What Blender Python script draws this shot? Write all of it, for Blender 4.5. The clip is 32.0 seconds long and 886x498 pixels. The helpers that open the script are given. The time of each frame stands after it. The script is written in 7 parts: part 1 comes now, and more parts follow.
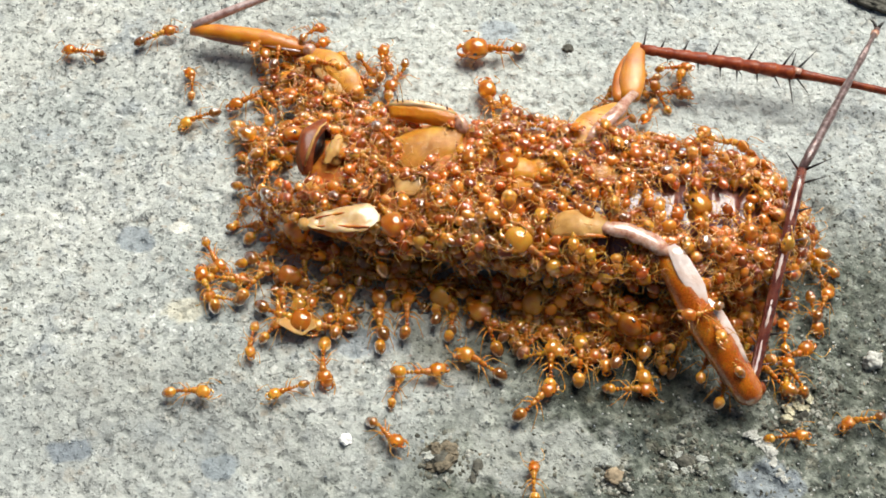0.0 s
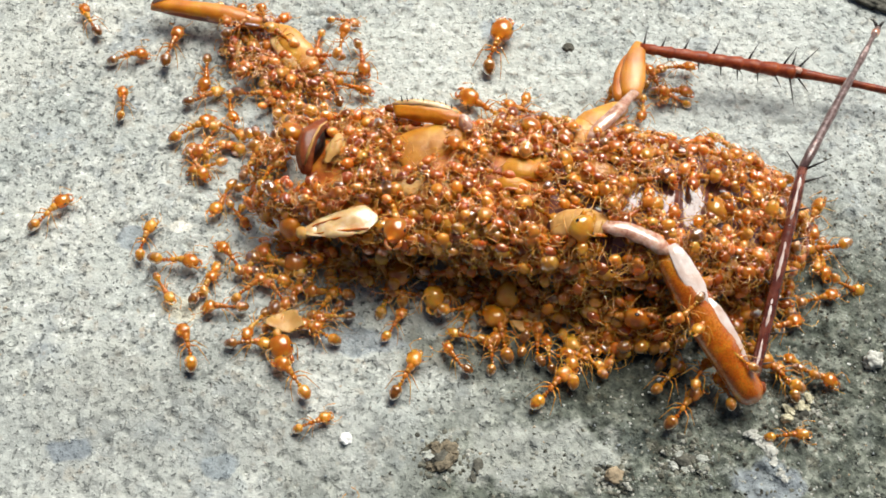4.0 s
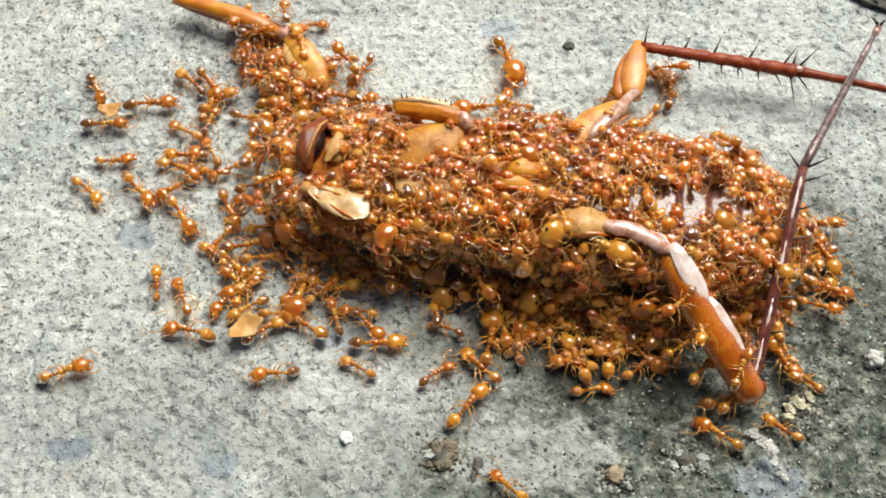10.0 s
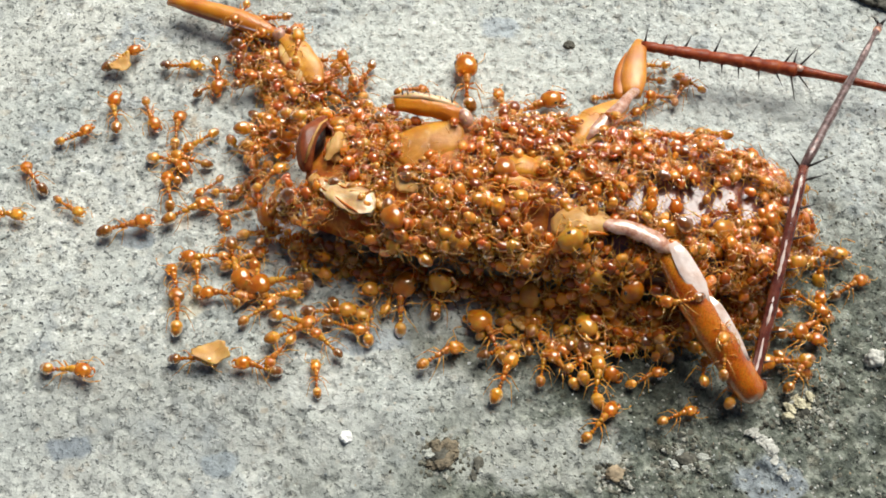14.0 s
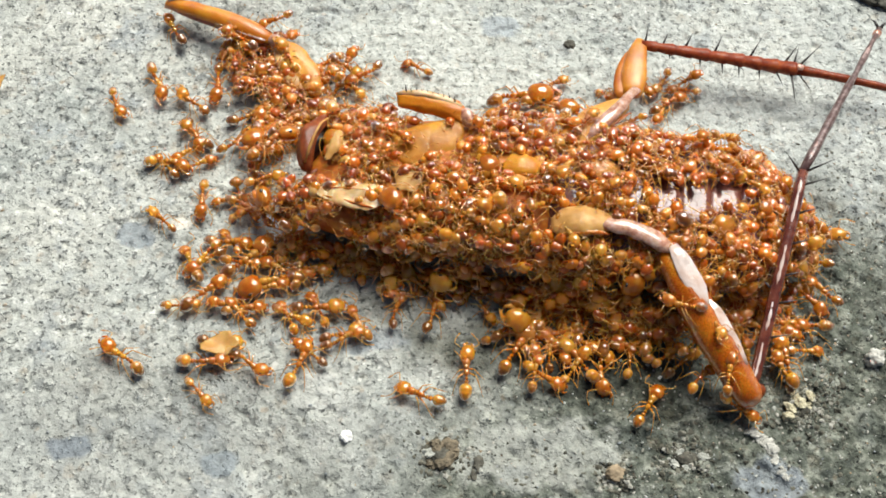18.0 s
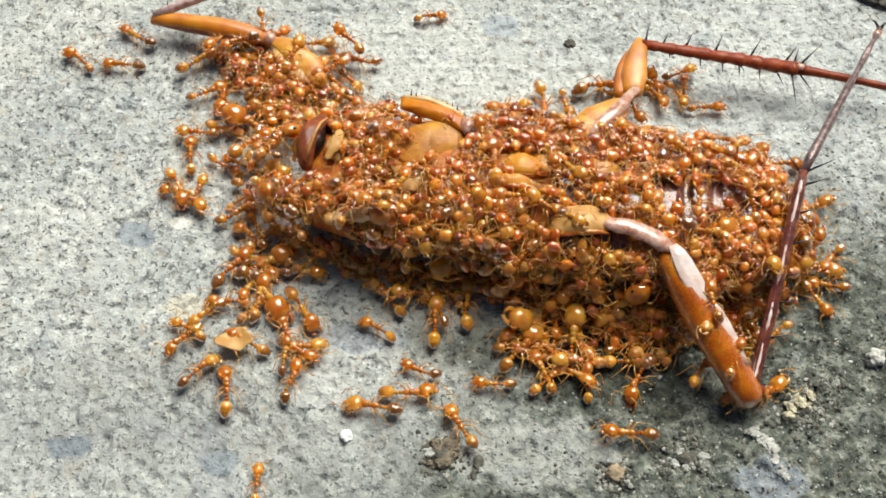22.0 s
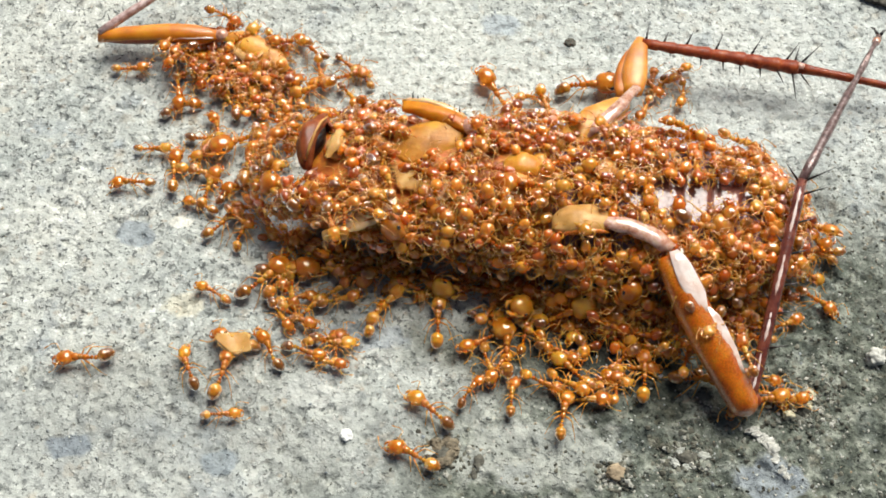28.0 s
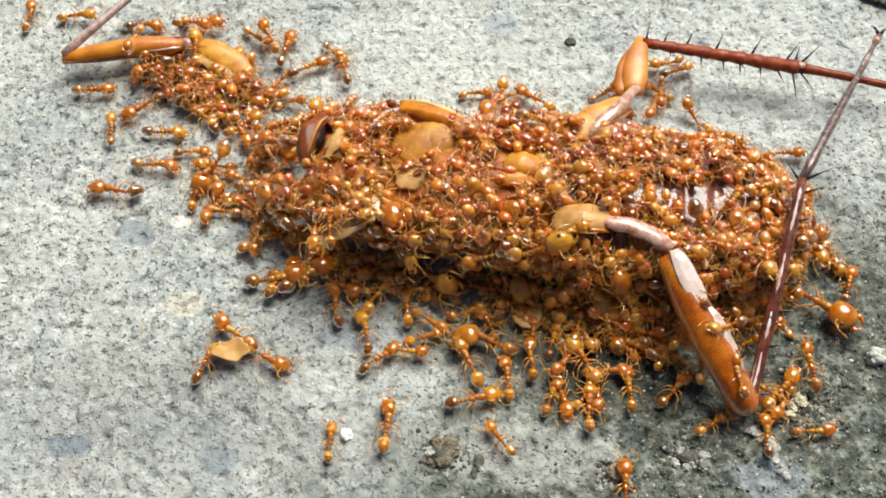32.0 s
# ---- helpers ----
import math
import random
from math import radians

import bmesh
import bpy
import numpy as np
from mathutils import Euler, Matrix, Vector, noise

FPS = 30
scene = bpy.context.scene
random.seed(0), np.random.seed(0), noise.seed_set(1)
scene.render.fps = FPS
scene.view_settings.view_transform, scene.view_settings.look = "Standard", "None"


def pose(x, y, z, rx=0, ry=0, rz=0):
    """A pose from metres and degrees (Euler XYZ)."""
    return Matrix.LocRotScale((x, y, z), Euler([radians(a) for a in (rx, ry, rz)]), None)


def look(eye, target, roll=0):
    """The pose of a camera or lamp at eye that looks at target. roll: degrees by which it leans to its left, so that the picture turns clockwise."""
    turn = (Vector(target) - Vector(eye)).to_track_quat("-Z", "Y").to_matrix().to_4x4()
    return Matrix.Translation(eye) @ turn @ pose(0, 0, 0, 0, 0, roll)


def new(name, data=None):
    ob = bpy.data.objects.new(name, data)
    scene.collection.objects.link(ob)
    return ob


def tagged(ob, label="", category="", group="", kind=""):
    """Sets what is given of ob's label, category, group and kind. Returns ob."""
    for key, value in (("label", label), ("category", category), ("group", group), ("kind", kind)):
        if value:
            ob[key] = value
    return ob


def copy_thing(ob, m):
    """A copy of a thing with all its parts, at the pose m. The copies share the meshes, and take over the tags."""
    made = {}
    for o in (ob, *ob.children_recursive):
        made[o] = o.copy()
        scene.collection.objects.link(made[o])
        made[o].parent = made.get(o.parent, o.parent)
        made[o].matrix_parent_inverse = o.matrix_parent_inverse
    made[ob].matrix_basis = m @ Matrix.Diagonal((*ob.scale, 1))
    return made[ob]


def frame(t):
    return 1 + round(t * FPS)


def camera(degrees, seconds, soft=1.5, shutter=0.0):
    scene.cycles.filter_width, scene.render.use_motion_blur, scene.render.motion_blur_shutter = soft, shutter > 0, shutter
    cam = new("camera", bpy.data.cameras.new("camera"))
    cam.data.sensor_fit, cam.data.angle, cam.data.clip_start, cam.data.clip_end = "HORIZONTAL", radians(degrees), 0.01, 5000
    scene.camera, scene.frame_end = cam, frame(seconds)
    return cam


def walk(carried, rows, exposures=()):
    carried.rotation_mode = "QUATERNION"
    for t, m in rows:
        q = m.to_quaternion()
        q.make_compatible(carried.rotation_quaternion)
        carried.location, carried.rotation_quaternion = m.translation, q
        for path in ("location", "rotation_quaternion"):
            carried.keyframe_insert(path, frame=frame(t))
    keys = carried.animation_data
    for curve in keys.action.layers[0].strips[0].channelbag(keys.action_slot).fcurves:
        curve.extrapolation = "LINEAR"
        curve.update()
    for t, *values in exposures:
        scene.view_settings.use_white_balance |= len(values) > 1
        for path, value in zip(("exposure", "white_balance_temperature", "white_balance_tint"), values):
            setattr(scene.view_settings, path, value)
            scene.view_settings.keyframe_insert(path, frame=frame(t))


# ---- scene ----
MM = 0.001

cam = camera(40.0, 32.0, soft=1.75)
EYE = Vector((0.0, -0.04465, 0.07734))
AIM = Vector((0.0, 0.0, 0.0))
IN = (AIM - EYE) * 0.0045


def held(k):
    """The hand-held pose, drifting from k = 0 at the start to 1 at the end."""
    return look(EYE + IN * k, AIM + Vector((-0.0001, -0.00047, 0)) * k)


walk(cam, [(0.0, held(0.0)), (8.0, held(0.30)), (16.0, held(0.58)), (24.0, held(0.80)), (32.0, held(1.0))],
     [(0.0, 0.65), (8.0, 0.65), (10.0, 0.63), (12.0, 0.57), (14.0, 0.56), (17.0, 0.61), (19.0, 0.64), (21.0, 0.63), (23.0, 0.59), (25.0, 0.64), (28.0, 0.70), (29.0, 0.66), (32.0, 0.63)])

# ---- light ----
SUN_ELEV, SUN_TURN = radians(56), radians(28)
world = bpy.data.worlds.new("sky")
scene.world = world
world.use_nodes = True
wn = world.node_tree
sky = wn.nodes.new("ShaderNodeTexSky")
sky.sky_type, sky.sun_disc = "NISHITA", False
sky.sun_elevation, sky.sun_rotation = SUN_ELEV, SUN_TURN
sky.air_density, sky.dust_density = 1.0, 3.0
back = wn.nodes["Background"]
back.inputs["Strength"].default_value = 0.03
wn.links.new(sky.outputs[0], back.inputs[0])
sun = new("sun", bpy.data.lights.new("sun", "SUN"))
sun.data.energy, sun.data.angle, sun.data.color = 3.9, radians(42), (0.975, 0.97, 0.90)
sun_from = Vector((math.sin(SUN_TURN) * math.cos(SUN_ELEV), math.cos(SUN_TURN) * math.cos(SUN_ELEV), math.sin(SUN_ELEV)))
sun.matrix_world = look(sun_from * 2, (0, 0, 0))


# ---- materials ----
class Mat:
    """A node material with a few short helpers."""

    def __init__(self, name, rough=0.4, coat=0.0, sss=0.0, spec=0.5, clear=0.0):
        self.m = bpy.data.materials.new(name)
        self.m.use_nodes = True
        self.t = self.m.node_tree
        self.b = self.t.nodes["Principled BSDF"]
        self.b.inputs["Roughness"].default_value = rough
        self.b.inputs["Coat Weight"].default_value = coat
        self.b.inputs["Coat Roughness"].default_value = 0.05
        self.b.inputs["Transmission Weight"].default_value = clear
        self.b.inputs["IOR"].default_value = 1.48
        self.b.inputs["Specular IOR Level"].default_value = spec
        self.b.inputs["Coat IOR"].default_value = 1.6
        if sss:
            self.b.inputs["Subsurface Weight"].default_value = sss
            self.b.inputs["Subsurface Radius"].default_value = (1.0, 0.38, 0.06)
            self.b.inputs["Subsurface Scale"].default_value = 0.0006
        self.co = self.t.nodes.new("ShaderNodeTexCoord").outputs["Object"]

    def node(self, kind, **inputs):
        n = self.t.nodes.new(kind)
        for key, value in inputs.items():
            self.put(n.inputs[key.replace("_", " ")], value)
        return n

    def put(self, socket, value):
        if isinstance(value, bpy.types.NodeSocket):
            self.t.links.new(value, socket)
        else:
            socket.default_value = value

    def noise(self, per_mm, detail=3.0, rough=0.55, co=None, w=None):
        n = self.node("ShaderNodeTexNoise", Scale=per_mm * 1000, Detail=detail, Roughness=rough)
        if w is not None:
            n.noise_dimensions = "4D"
            n.inputs["W"].default_value = w
        self.put(n.inputs["Vector"], co or self.co)
        return n.outputs["Fac"]

    def ramp(self, fac, *stops):
        r = self.t.nodes.new("ShaderNodeValToRGB")
        while len(r.color_ramp.elements) < len(stops):
            r.color_ramp.elements.new(0.5)
        for e, (p, c) in zip(r.color_ramp.elements, stops):
            e.position = p
            e.color = (*c, 1) if isinstance(c, tuple) else (c, c, c, 1)
        self.put(r.inputs[0], fac)
        return r.outputs["Color"]

    def mix(self, fac, a, b, kind="MIX"):
        n = self.t.nodes.new("ShaderNodeMix")
        n.data_type, n.blend_type = "RGBA", kind
        for i, v in ((0, fac), (6, a), (7, b)):
            self.put(n.inputs[i], (*v, 1) if isinstance(v, tuple) else v)
        return n.outputs[2]

    def math(self, op, a, b=0.0, clamp=False):
        n = self.t.nodes.new("ShaderNodeMath")
        n.operation, n.use_clamp = op, clamp
        self.put(n.inputs[0], a)
        self.put(n.inputs[1], b)
        return n.outputs[0]

    def random(self):
        return self.t.nodes.new("ShaderNodeObjectInfo").outputs["Random"]

    def colour(self, c):
        self.put(self.b.inputs["Base Color"], (*c, 1) if isinstance(c, tuple) else c)
        return self

    def rough(self, r):
        self.put(self.b.inputs["Roughness"], r)
        return self

    def bump(self, height, strength=0.4, mm=0.05):
        n = self.node("ShaderNodeBump", Strength=strength, Distance=mm * MM, Height=height)
        self.put(self.b.inputs["Normal"], n.outputs[0])
        return self


def chitin(name, dark, mid, light, rough=0.3, coat=0.3, sss=0.15, grain=1.2, tint=0.25, clear=0.0, gold=0.0):
    """Insect shell: streaky colour in three tones, a little different on each piece."""
    m = Mat(name, rough, coat, sss, 0.5, clear)
    base = m.ramp(m.noise(grain, 4), (0.28, dark), (0.5, mid), (0.75, light))
    base = m.mix(m.math("MULTIPLY", m.random(), tint), base, dark)
    if gold:
        base = m.mix(m.ramp(m.random(), (0.0, gold), (0.45, 0.0)), base, light)
    m.colour(base)
    m.rough(m.math("ADD", m.math("MULTIPLY", m.noise(6, 2), 0.3), rough - 0.13))
    m.bump(m.math("ADD", m.noise(9, 3), m.math("MULTIPLY", m.noise(2.2, 3), 2.0)), 0.35, 0.045)
    return m.m


AMBER = chitin("amber_shell", (0.30, 0.05, 0.002), (0.54, 0.13, 0.004), (0.74, 0.28, 0.014), 0.26, 0.1, 0.4, 0.5, 0.15, 0.3)
TISSUE = chitin("torn_tissue", (0.26, 0.05, 0.004), (0.46, 0.12, 0.008), (0.68, 0.27, 0.03), 0.55, 0.05, 0.4, 1.1, 0.2, 0.1)
ORANGE = chitin("orange_shell", (0.40, 0.10, 0.003), (0.58, 0.185, 0.005), (0.74, 0.32, 0.018), 0.4, 0.15, 0.3, 0.45, 0.12, 0.15)
RUSSET = chitin("russet_shell", (0.10, 0.018, 0.005), (0.22, 0.048, 0.011), (0.38, 0.115, 0.03), 0.44, 0.15, 0.2, 1.4)
FLANK = chitin("amber_flank", (0.32, 0.075, 0.003), (0.48, 0.14, 0.004), (0.62, 0.23, 0.01), 0.45, 0.06, 0.3, 0.6)
# whitish tone that stands for glare on the leg shell
GLARE_PAINT = chitin("painted_glare", (0.50, 0.30, 0.21), (0.68, 0.54, 0.48), (0.80, 0.73, 0.70), 0.2, 1.0, 0.0, 0.9)
YELLOW = chitin("yellow_shell", (0.34, 0.115, 0.006), (0.54, 0.215, 0.016), (0.70, 0.36, 0.05), 0.45, 0.06, 0.25, 0.7, 0.2, 0.2)
GOLD = chitin("golden_shell", (0.44, 0.14, 0.004), (0.64, 0.27, 0.013), (0.82, 0.45, 0.05), 0.45, 0.1, 0.3, 0.9, 0.2, 0.15)
PALE = chitin("pale_membrane", (0.36, 0.17, 0.04), (0.52, 0.28, 0.085), (0.66, 0.43, 0.18), 0.5, 0.1, 0.2, 0.8)
MAUVE = chitin("mauve_shell", (0.05, 0.024, 0.022), (0.12, 0.062, 0.055), (0.34, 0.25, 0.235), 0.32, 0.5, 0.0, 2.4)
TORN = chitin("torn_plate", (0.42, 0.20, 0.055), (0.64, 0.42, 0.19), (0.82, 0.68, 0.46), 0.36, 0.6, 0.3, 0.9)
DARK = chitin("dark_shell", (0.05, 0.009, 0.005), (0.12, 0.024, 0.010), (0.24, 0.07, 0.035), 0.2, 1.0, 0.0, 1.2)
RED = chitin("red_brown_shell", (0.10, 0.016, 0.005), (0.22, 0.042, 0.010), (0.34, 0.09, 0.025), 0.3, 0.4, 0.0, 1.5)
BRICK = chitin("brick_shell", (0.13, 0.018, 0.006), (0.25, 0.042, 0.011), (0.36, 0.09, 0.025), 0.42, 0.08, 0.1, 1.8)
HONEY = chitin("honey_shell", (0.42, 0.12, 0.003), (0.60, 0.215, 0.006), (0.76, 0.36, 0.022), 0.42, 0.1, 0.3, 0.5, 0.1, 0.15)
BELLY = chitin("belly_plate", (0.08, 0.018, 0.011), (0.15, 0.046, 0.030), (0.27, 0.115, 0.08), 0.3, 0.7, 0.0, 1.6)
JOINT = chitin("pink_joint", (0.26, 0.08, 0.035), (0.54, 0.30, 0.21), (0.76, 0.58, 0.49), 0.24, 0.7, 0.1, 2.2)
ROSE = chitin("rose_shell", (0.22, 0.11, 0.09), (0.46, 0.31, 0.28), (0.72, 0.60, 0.57), 0.3, 0.5, 0.0, 2.0)
BLACK = chitin("black_spine", (0.006, 0.004, 0.004), (0.014, 0.009, 0.007), (0.03, 0.016, 0.01), 0.35, 0.2, 0.0, 3)
HOLLOW_SHADE = chitin("hollow_shade", (0.004, 0.002, 0.002), (0.01, 0.004, 0.003), (0.02, 0.008, 0.005), 0.3, 0.2, 0.0, 2)
ANT = chitin("ant_shell", (0.50, 0.10, 0.003), (0.86, 0.275, 0.009), (1.0, 0.52, 0.05), 0.16, 0.65, 0.3, 2.2, 0.5, 0.5, 0.65)
LIMB = chitin("ant_limb", (0.62, 0.17, 0.013), (0.90, 0.40, 0.055), (1.0, 0.68, 0.21), 0.2, 0.7, 0.25, 3, 0.35, 0.35)
EYE_BEAD = chitin("ant_eye", (0.006, 0.004, 0.003), (0.012, 0.008, 0.006), (0.02, 0.012, 0.01), 0.2, 0.6, 0.0, 3)


def golden_gloss(m):
    """The warm gloss of ant shell."""
    b = m.node_tree.nodes["Principled BSDF"]
    b.inputs["Specular IOR Level"].default_value = 0.4
    b.inputs["Specular Tint"].default_value = (1.0, 0.75, 0.40, 1.0)
    b.inputs["Coat IOR"].default_value = 1.8
    b.inputs["Coat Roughness"].default_value = 0.04


golden_gloss(ANT), golden_gloss(LIMB)


def gaster_material():
    """Glassy: amber at the waist, smoky olive brown towards the tip, with faint bands."""
    m = Mat("ant_gaster", 0.12, 0.7, 0.25, 0.4, 0.5)
    golden_gloss(m.m)
    xyz = m.node("ShaderNodeSeparateXYZ", Vector=m.co)
    along = m.math("MULTIPLY", xyz.outputs[0], -1000 / 1.25)
    wob = m.math("ADD", along, m.math("MULTIPLY", m.math("SUBTRACT", m.noise(1.5), 0.5), 0.35))
    tip = m.math("ADD", wob, m.math("MULTIPLY", m.math("SUBTRACT", m.random(), 0.5), 0.7))
    tip = m.math("ADD", tip, m.ramp(m.random(), (0.7, 0.0), (0.95, 0.35)))
    base = m.ramp(tip, (0.0, (0.94, 0.44, 0.03)), (0.28, (0.74, 0.30, 0.014)), (0.55, (0.48, 0.18, 0.010)), (0.95, (0.25, 0.085, 0.007)))
    m.colour(base)
    m.bump(m.math("ADD", m.noise(4, 3), m.math("MULTIPLY", m.math("SINE", m.math("MULTIPLY", along, 22.0)), 0.12)), 0.5, 0.07)
    return m.m


for m in (YELLOW, GOLD, ORANGE, PALE, BELLY, AMBER, TISSUE, RUSSET, BRICK, HONEY):
    m.node_tree.nodes["Principled BSDF"].inputs["Specular IOR Level"].default_value = 0.22
GASTER = gaster_material()


def mass_material():
    m = Mat("ant_mass", 0.15, 0.6, 0.35, 0.4, 0.4)
    golden_gloss(m.m)
    isle = m.t.nodes.new("ShaderNodeNewGeometry").outputs["Random Per Island"]
    m.colour(m.ramp(isle, (0.0, (0.98, 0.40, 0.03)), (0.35, (0.86, 0.235, 0.007)), (0.62, (0.62, 0.125, 0.003)), (0.9, (0.30, 0.06, 0.003))))
    m.bump(m.noise(4, 3), 0.4, 0.06)
    return m.m


ANT_MASS = mass_material()


def concrete_material():
    """Weathered concrete: pale cement with a mosaic of grey, bluish, ochre and dark grains, and a damp mossy stain at one side."""
    m = Mat("concrete", 0.8, 0.0, 0.0, 0.35)
    xyz = m.node("ShaderNodeSeparateXYZ", Vector=m.co)
    warp = m.node("ShaderNodeTexNoise", Scale=1300.0, Detail=2.0)
    m.put(warp.inputs["Vector"], m.co)
    shift = m.node("ShaderNodeVectorMath")
    shift.operation = "MULTIPLY_ADD"
    m.put(shift.inputs[0], warp.outputs["Color"])
    m.put(shift.inputs[1], (0.00055, 0.00055, 0.00055))
    m.put(shift.inputs[2], m.co)
    bent = shift.outputs[0]
    base = m.ramp(m.noise(0.085, 4), (0.3, (0.34, 0.365, 0.345)), (0.5, (0.44, 0.455, 0.42)), (0.72, (0.54, 0.54, 0.485)))
    blue = m.ramp(m.noise(0.17, 5), (0.55, 0.0), (0.68, 0.75))
    base = m.mix(blue, base, (0.24, 0.275, 0.30))

    def grains(per_mm, where, *stops):
        """Grains of one size: a tone for each, and how far they stand out."""
        v = m.node("ShaderNodeTexVoronoi", Scale=per_mm * 1000)
        m.put(v.inputs["Vector"], bent)
        pick = m.node("ShaderNodeSeparateColor", Color=v.outputs["Color"])
        tone = m.ramp(pick.outputs[0], *stops)
        inside = m.ramp(v.outputs["Distance"], (0.30, 1.0), (0.62, 0.0))
        some = m.ramp(pick.outputs[1], (where - 0.02, 0.0), (where + 0.02, 1.0))
        return tone, m.math("MULTIPLY", inside, some)

    tone, fac = grains(0.95, 0.42, (0.0, (0.60, 0.61, 0.57)), (0.3, (0.48, 0.48, 0.43)), (0.5, (0.30, 0.335, 0.355)), (0.72, (0.40, 0.34, 0.25)), (0.85, (0.17, 0.185, 0.185)))
    smooth = m.ramp(m.noise(0.22, 3), (0.38, 0.25), (0.60, 1.0))
    base = m.mix(m.math("MULTIPLY", m.math("MULTIPLY", fac, 0.75), smooth), base, tone)
    tone, fac = grains(2.1, 0.50, (0.0, (0.74, 0.74, 0.70)), (0.35, (0.42, 0.44, 0.415)), (0.55, (0.12, 0.13, 0.13)), (0.8, (0.05, 0.055, 0.055)), (0.95, (0.40, 0.30, 0.20)))
    base = m.mix(m.math("MULTIPLY", m.math("MULTIPLY", fac, 0.55), smooth), base, tone)
    pits = m.ramp(m.noise(1.9, 3, 0.55, None, 3.0), (0.595, 0.0), (0.635, 1.0))
    base = m.mix(m.math("MULTIPLY", m.math("MULTIPLY", pits, 0.45), smooth), base, (0.085, 0.09, 0.088))
    flecks = m.ramp(m.noise(1.7, 3, 0.55, None, 7.0), (0.61, 0.0), (0.65, 1.0))
    base = m.mix(m.math("MULTIPLY", flecks, 0.45), base, (0.74, 0.745, 0.70))
    speck, spots = grains(3.6, 0.84, (0.0, (0.10, 0.11, 0.11)), (0.6, (0.035, 0.04, 0.04)), (0.8, (0.85, 0.85, 0.8)))
    base = m.mix(m.math("MULTIPLY", m.math("MULTIPLY", spots, 0.6), smooth), base, speck)
    fine = m.noise(1.3, 5, 0.62)
    base = m.mix(1.0, base, m.ramp(fine, (0.30, 0.88), (0.5, 1.0), (0.70, 1.08)), "MULTIPLY")
    base = m.mix(1.0, base, m.ramp(m.noise(0.75, 3, 0.55), (0.32, 0.80), (0.5, 0.99), (0.66, 1.12)), "MULTIPLY")
    holes = []
    # pinholes with sharp rims, and bright grains beside them
    for per_mm, w, lo, tone, most in ((2.6, 11.0, 0.612, (0.06, 0.065, 0.065), 0.72), (4.2, 5.0, 0.635, (0.07, 0.075, 0.075), 0.25), (3.1, 17.0, 0.62, (0.80, 0.81, 0.77), 0.35)):
        hole = m.ramp(m.noise(per_mm, 2, 0.5, None, w), (lo, 0.0), (lo + 0.03, 1.0))
        holes.append(hole)
        base = m.mix(m.math("MULTIPLY", hole, most), base, tone)
    # short curved seams between the grains
    for per_mm, w, most in ((1.1, 31.0, 0.45), (1.9, 37.0, 0.25)):
        seam = m.ramp(m.math("ABSOLUTE", m.math("SUBTRACT", m.noise(per_mm, 2.5, 0.6, None, w), 0.5)), (0.008, 1.0), (0.03, 0.0))
        some = m.ramp(m.noise(0.55, 3, 0.6, None, w + 3), (0.50, 0.0), (0.58, 1.0))
        base = m.mix(m.math("MULTIPLY", m.math("MULTIPLY", seam, some), most), base, (0.10, 0.11, 0.108))
    # hairline cracks
    crack = m.node("ShaderNodeTexVoronoi", Scale=230.0)
    crack.feature = "DISTANCE_TO_EDGE"
    wide = m.node("ShaderNodeTexNoise", Scale=500.0, Detail=4.0)
    m.put(wide.inputs["Vector"], m.co)
    wander = m.node("ShaderNodeVectorMath")
    wander.operation = "MULTIPLY_ADD"
    m.put(wander.inputs[0], wide.outputs["Color"])
    m.put(wander.inputs[1], (0.003, 0.003, 0.003))
    m.put(wander.inputs[2], m.co)
    m.put(crack.inputs["Vector"], wander.outputs[0])
    line = m.math("MULTIPLY", m.ramp(crack.outputs["Distance"], (0.008, 1.0), (0.022, 0.0)), m.ramp(m.noise(0.2, 3, 0.5, None, 23.0), (0.55, 0.0), (0.62, 0.8)))
    base = m.mix(line, base, (0.10, 0.105, 0.10))

    def aggregate(x, y, rx, ry, tone, most):
        """One larger stone of the mix, cut flush with the surface."""
        v = m.node("ShaderNodeVectorMath")
        v.operation = "MULTIPLY_ADD"
        m.put(v.inputs[0], m.co)
        m.put(v.inputs[1], (1000 / rx, 1000 / ry, 0.0))
        m.put(v.inputs[2], (-x / rx, -y / ry, 0.0))
        far = m.node("ShaderNodeVectorMath")
        far.operation = "LENGTH"
        m.put(far.inputs[0], v.outputs[0])
        d = m.math("ADD", far.outputs["Value"], m.math("MULTIPLY", m.math("SUBTRACT", m.noise(0.5, 4), 0.5), 1.6))
        return m.mix(m.ramp(d, (0.75, most), (1.05, 0.0)), base, m.mix(1.0, tone, m.ramp(fine, (0.3, 0.7), (0.7, 1.3)), "MULTIPLY"))

    # paler and greyer cement
    base = aggregate(26.0, 14.0, 17.0, 10.0, (0.58, 0.61, 0.585), 0.32)
    base = aggregate(0.0, 17.0, 15.0, 7.0, (0.60, 0.62, 0.57), 0.4)
    base = aggregate(-22.0, -15.0, 14.0, 6.0, (0.36, 0.37, 0.35), 0.35)
    base = aggregate(-4.0, -16.0, 9.0, 4.0, (0.36, 0.37, 0.345), 0.4)
    base = aggregate(-25.04, -15.68, 1.7, 0.9, (0.20, 0.23, 0.26), 0.85)
    base = aggregate(-22.65, 0.77, 1.5, 1.3, (0.22, 0.25, 0.27), 0.8)
    base = aggregate(-18.70, -4.98, 1.7, 1.3, (0.56, 0.53, 0.42), 0.75)
    base = aggregate(-19.52, 1.89, 1.1, 0.5, (0.68, 0.66, 0.58), 0.8)
    base = aggregate(-14.81, -16.67, 1.5, 1.0, (0.24, 0.28, 0.31), 0.75)
    base = aggregate(-5.72, -7.52, 3.4, 1.3, (0.27, 0.305, 0.34), 0.6)
